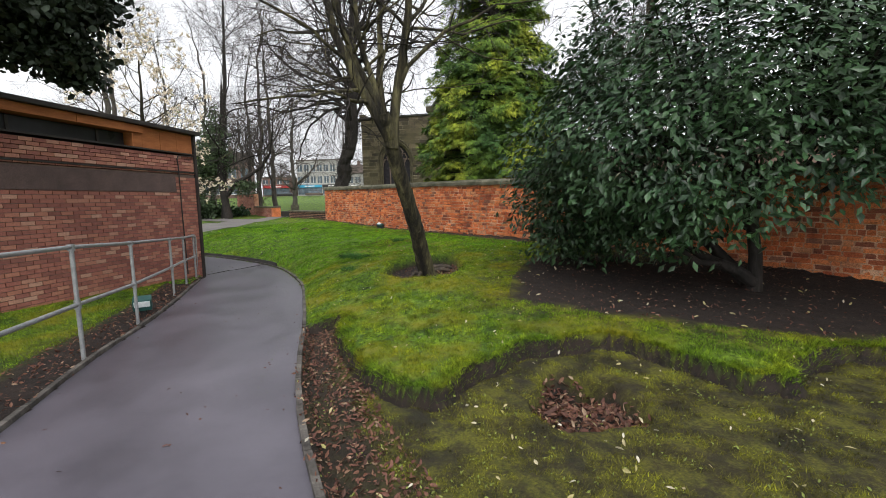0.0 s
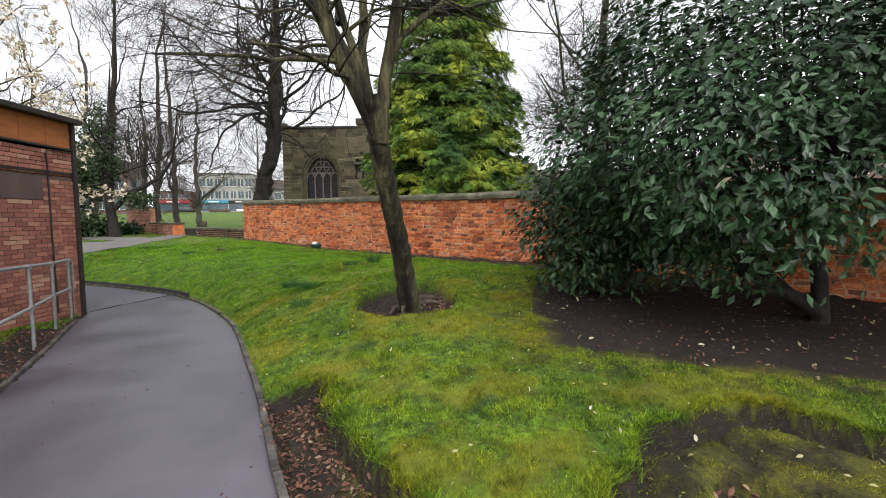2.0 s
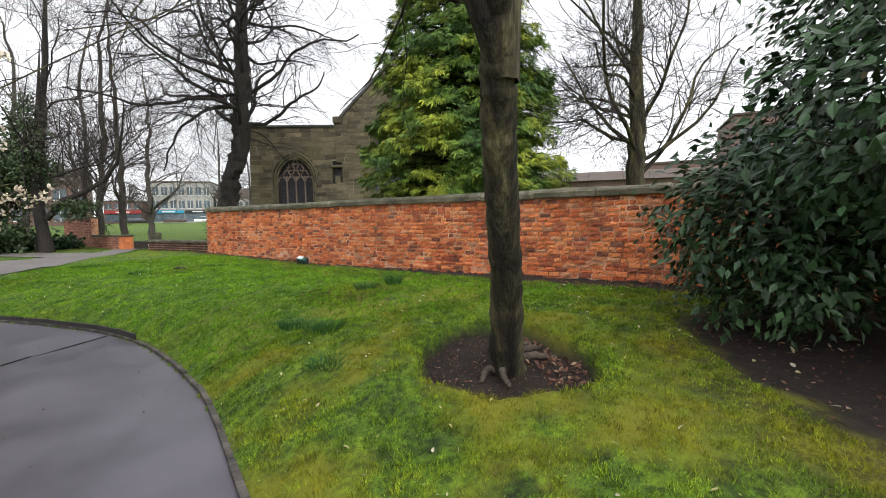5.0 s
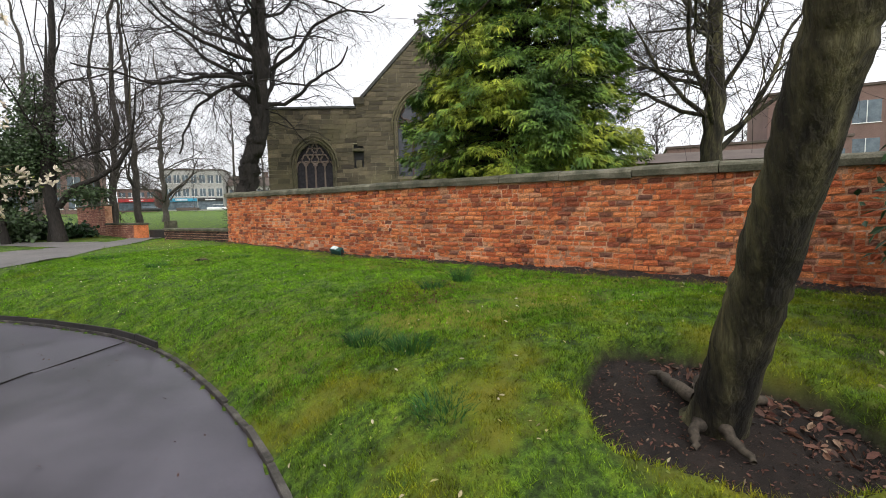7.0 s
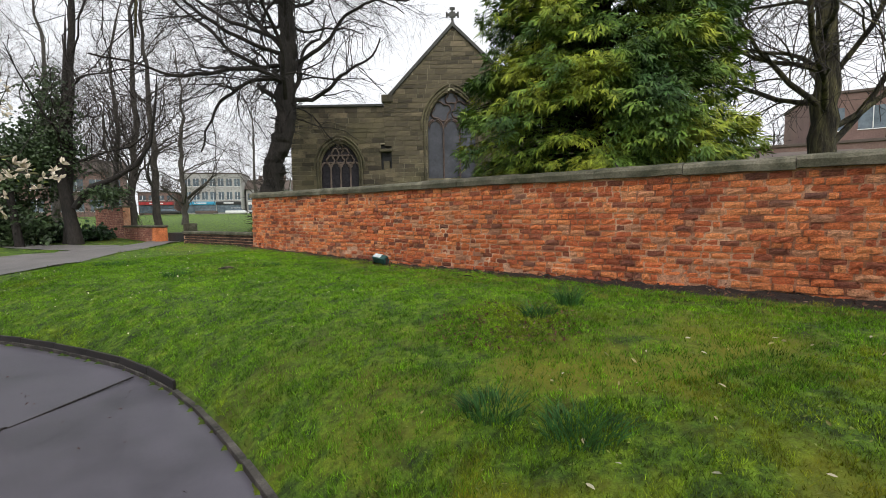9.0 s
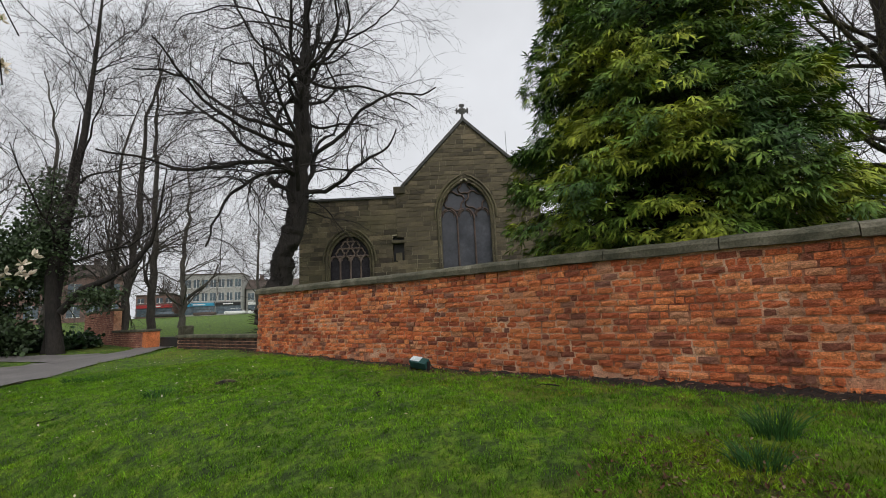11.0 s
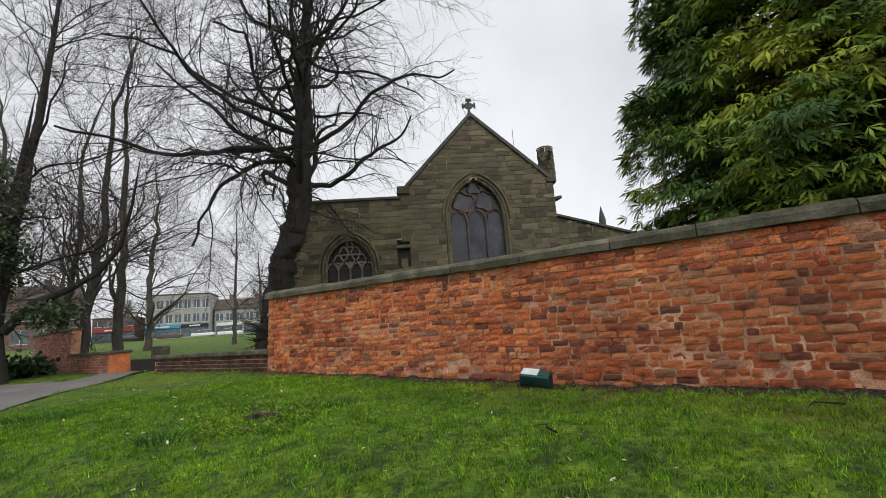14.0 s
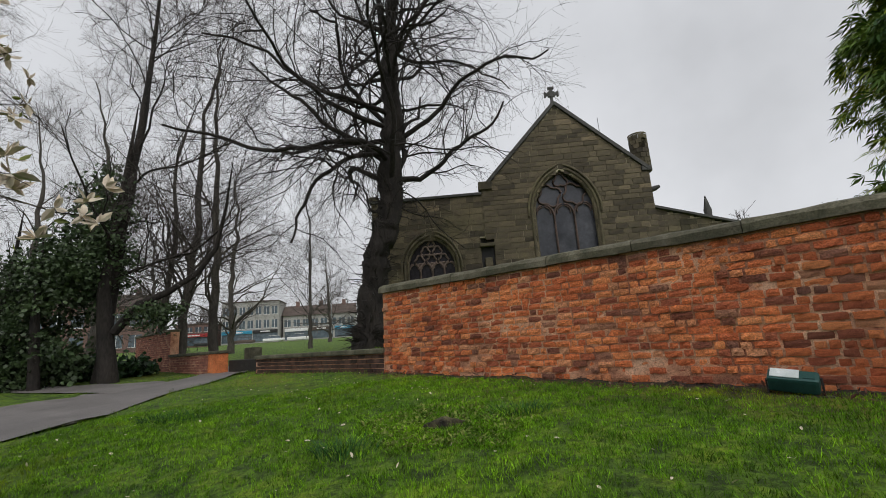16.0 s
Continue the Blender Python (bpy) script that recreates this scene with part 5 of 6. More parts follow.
# lime with a burred trunk behind the wall
lime_levels = (lv(46, (62, 13), (6.0, 9.8), 20, 0.30, 0.20, 0.006, 0.022, 6, lo=0.46, hi=0.98, tl=0.40),
               lv(420, (50, 16), (2.2, 5.0), 10, 0.40, 0.18, -0.03, 0.008, 4, lo=0.12, hi=0.97),
               lv(3000, (44, 16), (0.9, 2.5), 6, 0.5, 0.18, -0.06, 0.0046, 3, lo=0.1, hi=1.0),
               lv(9000, (40, 16), (0.4, 1.3), 3, 0.6, 0.16, -0.07, 0.0032, 2, lo=0.15, hi=1.0))
lime_h, *_ = bare_tree("lime_tree", "tall bare dark lime tree with a burred trunk behind the wall", 36,
          [(-6.45, 27.6, 0.9), (-6.4, 27.6, 2.2), (-6.1, 27.6, 4.0), (-5.65, 27.6, 5.6), (-5.45, 27.6, 8.0), (-5.45, 27.7, 10.5), (-5.3, 27.8, 13.0), (-5.2, 27.9, 17.0)],
          [0.50, 0.43, 0.38, 0.39, 0.31, 0.28, 0.18, 0.03], M_BARK_D, levels=lime_levels, lump=0.03, twig=M_TWIG_D, rings=80, sides=22, burr=0.30, wander=0.05)
rs = np.random.default_rng(78)
P = np.zeros((420, 5, 3))
P[:, 0, 2] = np.where(np.arange(420) < 150, rs.uniform(0.1, 0.7, 420), rs.uniform(0.5, 5.5, 420))
P[:, 0, 0] = np.interp(P[:, 0, 2], [0, 1.3, 3.1, 4.7, 6.0], [0, 0.05, 0.35, 0.8, 0.95])
dirs = rs.normal(size=(420, 3)) * (1, 1, 0.4) + (0, -0.3, 0.25)
dirs /= np.linalg.norm(dirs, axis=1, keepdims=True)
P[:, 0] += dirs * 0.3
reach = rs.uniform(0.05, 0.2, (420, 1)) * np.where(np.arange(420) < 150, 1.3, 0.8)[:, None]
for k in range(1, 5):
    P[:, k] = P[:, k - 1] + dirs * reach + rs.normal(0, 0.03, (420, 3))
v, f = tubes(P, np.tile([0.022, 0.016, 0.012, 0.008, 0.004], (420, 1)), 4)
tagged(mesh_np("basal_growth", v, [f], M_BARK_D, lime_h, "dark twiggy shoots on the trunk and round the base"), kind="stuff")

# bare tree beyond the wall on the far side of the cypress
tall_levels = (lv(22, (58, 14), (4.0, 7.0), 12, 0.28, 0.15, 0.03, 0.022, 6, lo=0.2, hi=0.98),
               lv(190, (48, 16), (1.5, 3.4), 9, 0.42, 0.16, 0.02, 0.010, 4, lo=0.12, hi=0.95),
               lv(1500, (45, 16), (0.7, 1.9), 5, 0.5, 0.14, 0.01, 0.006, 3, lo=0.1, hi=1.0),
               lv(5000, (42, 16), (0.4, 1.2), 3, 0.6, 0.15, 0.0, 0.0045, 2, lo=0.15, hi=1.0))
bare_tree("churchyard_tree", "bare forked grey tree behind the brick wall", 41,
          [(7.1, 15.7, 0.9), (7.1, 15.7, 2.6), (7.2, 15.7, 4.2), (7.2, 15.8, 6.5), (7.4, 15.9, 9.0), (7.4, 16.0, 12.0)], [0.31, 0.27, 0.24, 0.17, 0.11, 0.03], M_BARK, levels=tall_levels, twig=M_TWIG_D)
PARK = [(-12.6, 32.7, 0.24, 15, 51), (-14.4, 34.2, 0.26, 16, 52), (-18.0, 53.0, 0.34, 17, 53), (-16.2, 36.5, 0.22, 14, 54), (-21.0, 40.0, 0.3, 17, 55), (-24.5, 33.0, 0.32, 17, 56), (-28.0, 46.0, 0.35, 18, 57), (-20.5, 27.5, 0.28, 15, 58),
        (-12.0, 75.0, 0.3, 13, 59), (-30.0, 66.0, 0.35, 15, 60), (-11.2, 50.0, 0.20, 11, 61)]
for k, (x, y, r, top, seed) in enumerate(PARK):
    z = gz(x, y)
    lean = (random.Random(seed).uniform(-0.6, 0.6), random.Random(seed + 1).uniform(-0.4, 0.4))
    wide = k in (2, 8)
    bend = random.Random(seed + 2).uniform(-0.7, 0.7)
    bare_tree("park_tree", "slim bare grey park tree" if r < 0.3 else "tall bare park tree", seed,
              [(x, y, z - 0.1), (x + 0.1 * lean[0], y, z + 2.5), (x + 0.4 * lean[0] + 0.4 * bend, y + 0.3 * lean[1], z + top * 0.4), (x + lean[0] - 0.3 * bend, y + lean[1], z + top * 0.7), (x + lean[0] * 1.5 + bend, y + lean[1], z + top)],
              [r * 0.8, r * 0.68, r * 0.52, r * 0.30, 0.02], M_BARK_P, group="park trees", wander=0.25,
              levels=(lv(34 if wide else 20, (62 if wide else 48, 14), (5.0, 9.0) if wide else (3.8, 7.0), 12, 0.32, 0.17, 0.01 if wide else 0.03, 0.016, 5, lo=0.12 if wide else 0.18, hi=0.97),
                      lv(170, (46, 15), (1.4, 3.4), 7, 0.42, 0.18, 0.01, 0.008, 4, lo=0.12, hi=0.95),
                      lv(1000, (42, 16), (0.7, 1.9), 4, 0.5, 0.17, -0.02, 0.0045, 3, lo=0.1, hi=1.0),
                      lv(2600, (40, 16), (0.5, 1.4), 3, 0.6, 0.16, -0.03, 0.0032, 2, lo=0.15, hi=1.0)))


def scatter_leaves(name, holder, mat, seed, pos, size, droop=0.2, normal=None, tilt=None, tmpl=(LEAF, LEAF_F), label=""):
    rng = np.random.default_rng(seed)
    v, f = leaf_cloud(rng, pos, size, tmpl[0], tmpl[1], tilt, normal, droop)
    return tagged(mesh_np(name, v, [f], mat, holder, label), kind="stuff")


# evergreen shrub beside the wall
def evergreen_bush():
    c = np.array([4.5, 6.4, 2.5])
    h = thing("evergreen_bush", "large glossy dark green evergreen shrub on bare soil", "shrub", at=(4.4, 6.05, gz(4.4, 6.05)))
    base = np.array([4.4, 6.05, gz(4.4, 6.05)])
    rng = np.random.default_rng(61)
    stems = [[(0, 0, -0.05), (0.02, 0.05, 0.5), (-0.05, 0.1, 1.1), (0.05, 0.3, 1.8), (0.1, 0.5, 2.4)],
             [(0, 0, 0.10), (-0.25, 0.05, 0.28), (-0.55, 0.15, 0.42), (-0.85, 0.35, 0.62), (-1.2, 0.5, 1.1)],
             [(-0.45, 0.1, 0.38), (-0.6, 0.0, 0.40), (-0.85, -0.05, 0.42), (-1.1, -0.05, 0.6), (-1.3, 0.0, 0.9)],
             [(-0.05, 0.1, 0.1), (-0.3, 0.6, 0.6), (-0.7, 1.2, 1.3), (-1.2, 1.8, 2.2), (-1.6, 2.2, 2.8)],
             [(0.0, 0.15, 1.2), (0.2, 0.15, 1.6), (0.7, 0.1, 2.1), (1.4, 0.1, 2.6), (2.2, 0.2, 3.1)],
             [(-0.05, 0.1, 0.9), (-0.3, -0.3, 1.4), (-0.9, -0.7, 2.0), (-1.0, -0.5, 2.4), (-1.0, -0.3, 2.7)]]
    for pts in stems:
        tube_thing("stem", pts, [0.10, 0.085, 0.07, 0.05, 0.02] if len(pts) == 5 and pts[0][0] > -0.4 else [0.05, 0.045, 0.04, 0.03, 0.01], M_BARK_D, h, 8)
    # clumps over a lumpy dome
    n = 3300
    u = rng.normal(size=(n, 3))
    u /= np.linalg.norm(u, axis=1, keepdims=True)
    lump = 1 + 0.10 * np.sin(u[:, 0] * 5 + 1) * np.sin(u[:, 1] * 6) + 0.09 * np.sin(u[:, 2] * 7 + u[:, 0] * 4)
    rad = np.where(rng.random(n) < 0.75, rng.uniform(0.86, 1.04, n), rng.uniform(0.45, 0.9, n)) * lump
    p = c + u * (3.05, 2.05, 2.15) * rad[:, None]
    hem = np.interp(p[:, 0], [1.2, 2.2, 3.2, 3.8, 4.4, 5.2, 7.5], [0.42, 0.6, 0.85, 1.25, 1.7, 2.1, 2.5])
    keep = (p[:, 2] > hem + 0.12 * np.sin(p[:, 0] * 5.0 + p[:, 1] * 3.0)) & (p[:, 2] < 6.0)
    s, w = wall_coords(p[:, 0], p[:, 1])
    keep &= (w > 0.15) | (p[:, 2] > 2.5)
    p, u = p[keep], u[keep]
    ul = rng.normal(size=(420, 3))
    ul /= np.linalg.norm(ul, axis=1, keepdims=True)
    pl = np.array([2.45, 7.9, 1.45]) + ul * (1.15, 0.95, 1.0) * rng.uniform(0.55, 1.05, (420, 1))
    p, u = np.concatenate([p, pl]), np.concatenate([u, ul])
    # the further half that spreads along the wall; unseen part added for shade
    u2 = rng.normal(size=(4600, 3))
    u2 /= np.linalg.norm(u2, axis=1, keepdims=True)
    p2 = np.array([9.3, 4.0, 4.2]) + u2 * (4.8, 4.6, 2.4) * rng.uniform(0.5, 1.03, (4600, 1))
    # hem drops lower on the unseen side to block sky light
    hem2 = np.where(p2[:, 0] > p2[:, 1] * 1.08 + 0.8, 0.9, 2.15)
    far = (p2[:, 2] > hem2 + 0.25 * np.sin(p2[:, 0] * 2.0)) & (wall_coords(p2[:, 0], p2[:, 1])[1] > np.where(p2[:, 2] > 2.5, -9, 0.2)) & (p2[:, 0] > 4.6)
    p, u = np.concatenate([p, p2[far]]), np.concatenate([u, u2[far]])
    each = 15
    pos = np.repeat(p, each, 0) + rng.normal(0, 0.15, (len(p) * each, 3))
    out = np.repeat(u, each, 0)
    up = out * 0.7 + (0, 0, 0.75)
    tilt = out + rng.normal(0, 0.7, out.shape)
    scatter_leaves("foliage", h, M_LAUREL, 62, pos - base, 0.125, 0.35, up, tilt, (LEAF4, LEAF4_F), label="glossy dark oval leaves")
    # twigs to the clumps
    q = p[rng.choice(len(p), 260, replace=False)] - base
    start = q * (0.45, 0.45, 0.45) + (0, 0.2, 0.4)
    P = np.stack([start, start * 0.45 + q * 0.55 + rng.normal(0, 0.1, q.shape), q], 1)
    v, f = tubes(P, np.tile([0.022, 0.014, 0.006], (len(q), 1)), 4)
    tagged(mesh_np("twig_growth", v, [f], M_BARK_D, h), kind="stuff")
    y = p[rng.choice(len(p), 14, replace=False)]
    scatter_leaves("yellow_leaves", h, M_PALELEAF, 63, y - base + (0, -0.15, 0.02), 0.16, 0.3, label="a few yellowed leaves")
    return h


evergreen_bush()


# cypress behind the wall
def cypress():
    x0, y0, z0, H = 1.95, 16.4, 0.9, 13.0
    h = thing("cypress", "broad green cypress with drooping golden-tipped sprays behind the wall", "tree", at=(x0, y0, z0))
    tube_thing("trunk", [(0, 0, -0.3), (0.05, 0, 3), (0, 0, 8), (0, 0, H - 0.5)], [0.4, 0.32, 0.18, 0.03], M_BARK_D, h, 10)
    rng = np.random.default_rng(71)
    n = 430
    z = H * (1 - np.sqrt(rng.uniform(0.0, 1.0, n)))
    z = np.where(z < 0.9, rng.uniform(0.9, 4.5, n), z)
    a = rng.uniform(0, 2 * np.pi, n)
    R = 2.75 * np.clip(1.05 - (z / H) ** 1.5, 0.05, 1) * rng.uniform(0.82, 1.06, n)
    out = np.stack([np.cos(a), np.sin(a), np.zeros(n)], 1)
    k = 7
    t = np.linspace(0, 1, k)
    drop = -0.55 * rng.uniform(0.6, 1.3, n)
    P = np.zeros((n, k, 3))
    P[:, :, :2] = out[:, None, :2] * (R[:, None] * t)[:, :, None]
    P[:, :, 2] = z[:, None] + 0.9 * (t * 0.9)[None] + drop[:, None] * (t ** 2.2)[None] * 1.6
    v, f = tubes(P, 0.045 * np.linspace(1, 0.12, k)[None].repeat(n, 0), 4)
    tagged(mesh_np("branchwork", v, [f], M_BARK_D, h), kind="stuff")
    # flat sprays: fans of narrow strips that hang from the outer half of each branch
    each = 135
    tt = 1.06 - 0.62 * rng.random(n * each) ** 1.5
    idx = np.repeat(np.arange(n), each)
    fk = np.clip(tt, 0, 1) * (k - 1)
    i = np.minimum(fk.astype(int), k - 2)
    w = (fk - i)[:, None]
    p = P[idx, i] * (1 - w) + P[idx, i + 1] * w
    side = np.stack([-out[idx, 1], out[idx, 0], np.zeros(len(idx))], 1)
    spread = rng.normal(0, 0.27, len(idx))[:, None]
    p = p + side * spread + rng.normal(0, 0.05, p.shape)
    p[:, 2] -= np.abs(spread[:, 0]) * 0.35
    s, w = wall_coords(p[:, 0] + x0, p[:, 1] + y0)
    keep = (w < -0.25) | (p[:, 2] + z0 > 2.55)
    p, idx, side, spread = p[keep], idx[keep], side[keep], spread[keep]
    FAN, FF = [], []
    for ang, L in ((-46, 0.65), (-14, 1.0), (18, 0.9), (46, 0.6)):
        c, s = math.cos(radians(ang)), math.sin(radians(ang))
        o = len(FAN)
        FAN += [(0, 0, 0), (s * L * 0.6 + 0.10 * c, c * L * 0.55, -0.03), (s * L * 1.05, c * L, -0.18), (s * L * 0.6 - 0.10 * c, c * L * 0.55, -0.03)]
        FF += [(o, o + 1, o + 3), (o + 3, o + 1, o + 2)]
    tilt = out[idx] * 0.9 + side * np.sign(spread) * 0.6 + (0, 0, -0.45)
    normal = np.tile([0, 0, 1.0], (len(idx), 1)) + out[idx] * 0.6
    scatter_leaves("foliage", h, M_CYPRESS, 72, p, 0.19, 0.25, normal, tilt, (FAN, FF), "drooping green sprays with golden tips")
    return h


cypress()


# overhanging dark conifer by the shed roof
def foliage_mass(name, label, category, at, lumps, mat, seed, count, size, trunk=None, droop=0.3, tmpl=(CARD, CARD_F), bark=M_BARK_D, clump=0.2):
    h = thing(name, label, category, at=at)
    rng = np.random.default_rng(seed)
    pos = []
    for cx, cy, cz, rx, ry, rz, wgt in lumps:
        n = int(count * wgt)
        u = rng.normal(size=(n, 3))
        u /= np.linalg.norm(u, axis=1, keepdims=True)
        q = np.array([cx, cy, cz]) + u * (rx, ry, rz) * (rng.random((n, 1)) ** 0.45)
        core = q[:max(n // 26, 1)]
        pos.append(core[rng.integers(0, len(core), n)] + rng.normal(0, clump, (n, 3)) * (1, 1, 0.7))
    pos = np.concatenate(pos)
    scatter_leaves("foliage", h, mat, seed + 1, pos, size, droop, tmpl=tmpl)
    for pts, rad in trunk or ():
        tube_thing("trunk", pts, rad, bark, h, 10)
    return h


foliage_mass("yew_tree", "dark overhanging yew beside the shed roof", "tree", (-8.6, 4.6, -0.2),
             [(0.8, 0.8, 6.0, 2.4, 2.2, 1.5, 0.4), (2.7, 1.5, 4.4, 1.1, 0.9, 0.65, 0.3), (1.9, 0.9, 4.7, 1.2, 1.0, 0.8, 0.2), (3.35, 1.85, 3.85, 0.4, 0.4, 0.35, 0.06), (3.3, 1.6, 4.9, 1.0, 0.9, 0.7, 0.2)], M_YEW, 81, 24000, 0.10,
             [([(0, 0, 3.6), (0.1, 0.2, 4.6), (0.6, 0.8, 6.0)], [0.22, 0.16, 0.05])], clump=0.13)


# magnolia in flower behind the shed
def magnolia():
    o = (-11.6, 16.8, gz(-11.6, 16.8))
    h, st, oo, rng = bare_tree("magnolia", "magnolia with large cream blossoms and young leaves", 91,
        [o, (-11.6, 16.8, o[2] + 1.0), (-11.4, 16.7, o[2] + 2.4), (-11.2, 16.6, o[2] + 4.6), (-11.0, 16.5, o[2] + 7.4)], [0.16, 0.14, 0.11, 0.07, 0.02], M_BARK,
        levels=(lv(26, (55, 14), (2.2, 3.6), 9, 0.45, 0.12, 0.06, 0.018, 5, lo=0.2, hi=0.98, tl=0.3),
                lv(220, (45, 16), (0.7, 1.7), 7, 0.5, 0.14, 0.05, 0.008, 4, lo=0.2, hi=1.0),
                lv(1100, (45, 18), (0.25, 0.6), 5, 0.6, 0.14, 0.05, 0.004, 3, lo=0.2, hi=1.0)))
    tips = np.concatenate([st[3][0][:, -1], st[2][0][:, -1]])
    fl = tips[rng.choice(len(tips), 1250, replace=False)]
    pos = np.repeat(fl, 7, 0)
    tilt = rng.normal(size=pos.shape) + (0, 0, 0.35)
    scatter_leaves("blossoms", h, M_PETAL, 92, pos, 0.125, 0.0, None, tilt, label="large cream petals")
    lf = tips[rng.choice(len(tips), 700, replace=False)] + rng.normal(0, 0.05, (700, 3))
    scatter_leaves("young_leaves", h, M_BUD, 93, lf, 0.085, 0.0)
    return h


magnolia()
# ivy-covered tree with a low sweeping limb
ivz = gz(-15.0, 30.0)
foliage_mass("ivy_tree", "ivy-clad old tree with dark evergreen growth", "tree", (-15.0, 30.0, ivz),
             [(-0.9, 0, 3.9, 1.5, 1.5, 1.5, 0.3), (-2.6, 0.5, 3.0, 2.0, 2.0, 1.6, 0.3), (-0.4, 0, 6.0, 0.8, 0.8, 1.8, 0.12), (1.4, 0.2, 2.1, 0.8, 0.7, 0.5, 0.05), (-4.8, 0.5, 2.6, 1.6, 1.6, 1.8, 0.15), (-3.2, 0.0, 1.2, 2.6, 1.4, 1.3, 0.2), (-6.5, -0.5, 1.6, 2.2, 1.6, 1.8, 0.2)], M_IVY, 101, 19000, 0.12,
             [([(0.2, 0, -0.2), (0.0, 0, 1.2), (-0.2, 0, 3.0), (0.1, 0, 6.0), (0.4, 0, 10)], [0.30, 0.25, 0.2, 0.13, 0.01]),
              ([(0.2, 0, 1.6), (0.9, 0, 2.5), (1.7, 0.2, 2.9), (2.6, 0.2, 3.5), (3.2, 0.2, 4.4), (3.5, 0.2, 6.0), (3.7, 0.2, 8.0)], [0.15, 0.13, 0.11, 0.10, 0.08, 0.05, 0.008]),
              ([(-1.6, -0.5, -0.2), (-1.8, -0.5, 2.0), (-1.9, -0.4, 5.0)], [0.17, 0.13, 0.01]), ([(-3.0, 0.2, -0.2), (-3.2, 0.2, 2.0), (-3.0, 0.2, 6.0)], [0.2, 0.15, 0.01])])
bare_tree("old_tree", "old bare tree rising from the ivy", 103, [(-15.3, 30.5, ivz - 0.1), (-15.2, 30.4, 2.5), (-15.0, 30.2, 4.5), (-14.7, 30.2, 8.0), (-14.4, 30.2, 11.5), (-14.2, 30.2, 17.0)], [0.24, 0.2, 0.17, 0.15, 0.1, 0.03], M_BARK_D,
          levels=(lv(18, (46, 12), (3.5, 6.5), 12, 0.34, 0.17, 0.04, 0.02, 5, lo=0.35, hi=0.97), lv(130, (45, 14), (1.4, 3.0), 9, 0.5, 0.14, 0.04, 0.014, 4, lo=0.12, hi=0.95),
                  lv(900, (42, 16), (0.6, 1.6), 6, 0.55, 0.15, 0.02, 0.007, 3, lo=0.1, hi=1.0), lv(3000, (40, 16), (0.3, 1.0), 3, 0.6, 0.16, 0.0, 0.0035, 2, lo=0.2, hi=1.0)))
foliage_mass("dark_hedge", "tall dark evergreen hedge below the trees", "hedge", (-20.0, 30.0, gz(-20.0, 30.0)),
             [(0, 0, 1.3, 2.6, 1.6, 1.7, 0.3), (-4, -1, 1.5, 2.8, 1.8, 2.0, 0.3), (-8, -2, 1.8, 3.0, 2.0, 2.3, 0.3), (3.0, 0.2, 0.8, 1.6, 1.0, 1.0, 0.1)], M_IVY, 107, 14000, 0.17)
foliage_mass("shrub_border", "low green shrubs and ground cover below the trees", "shrub", (-16.6, 31.6, gz(-16.6, 31.6)),
             [(0, 0.5, 0.35, 2.0, 0.9, 0.4, 0.3), (1.2, 1.0, 0.35, 0.7, 0.5, 0.35, 0.12), (-3, 0.8, 0.5, 2.2, 1.2, 0.6, 0.3), (-7, 1.0, 1.0, 2.5, 1.5, 1.2, 0.4)], M_LAUREL, 105, 6000, 0.16)

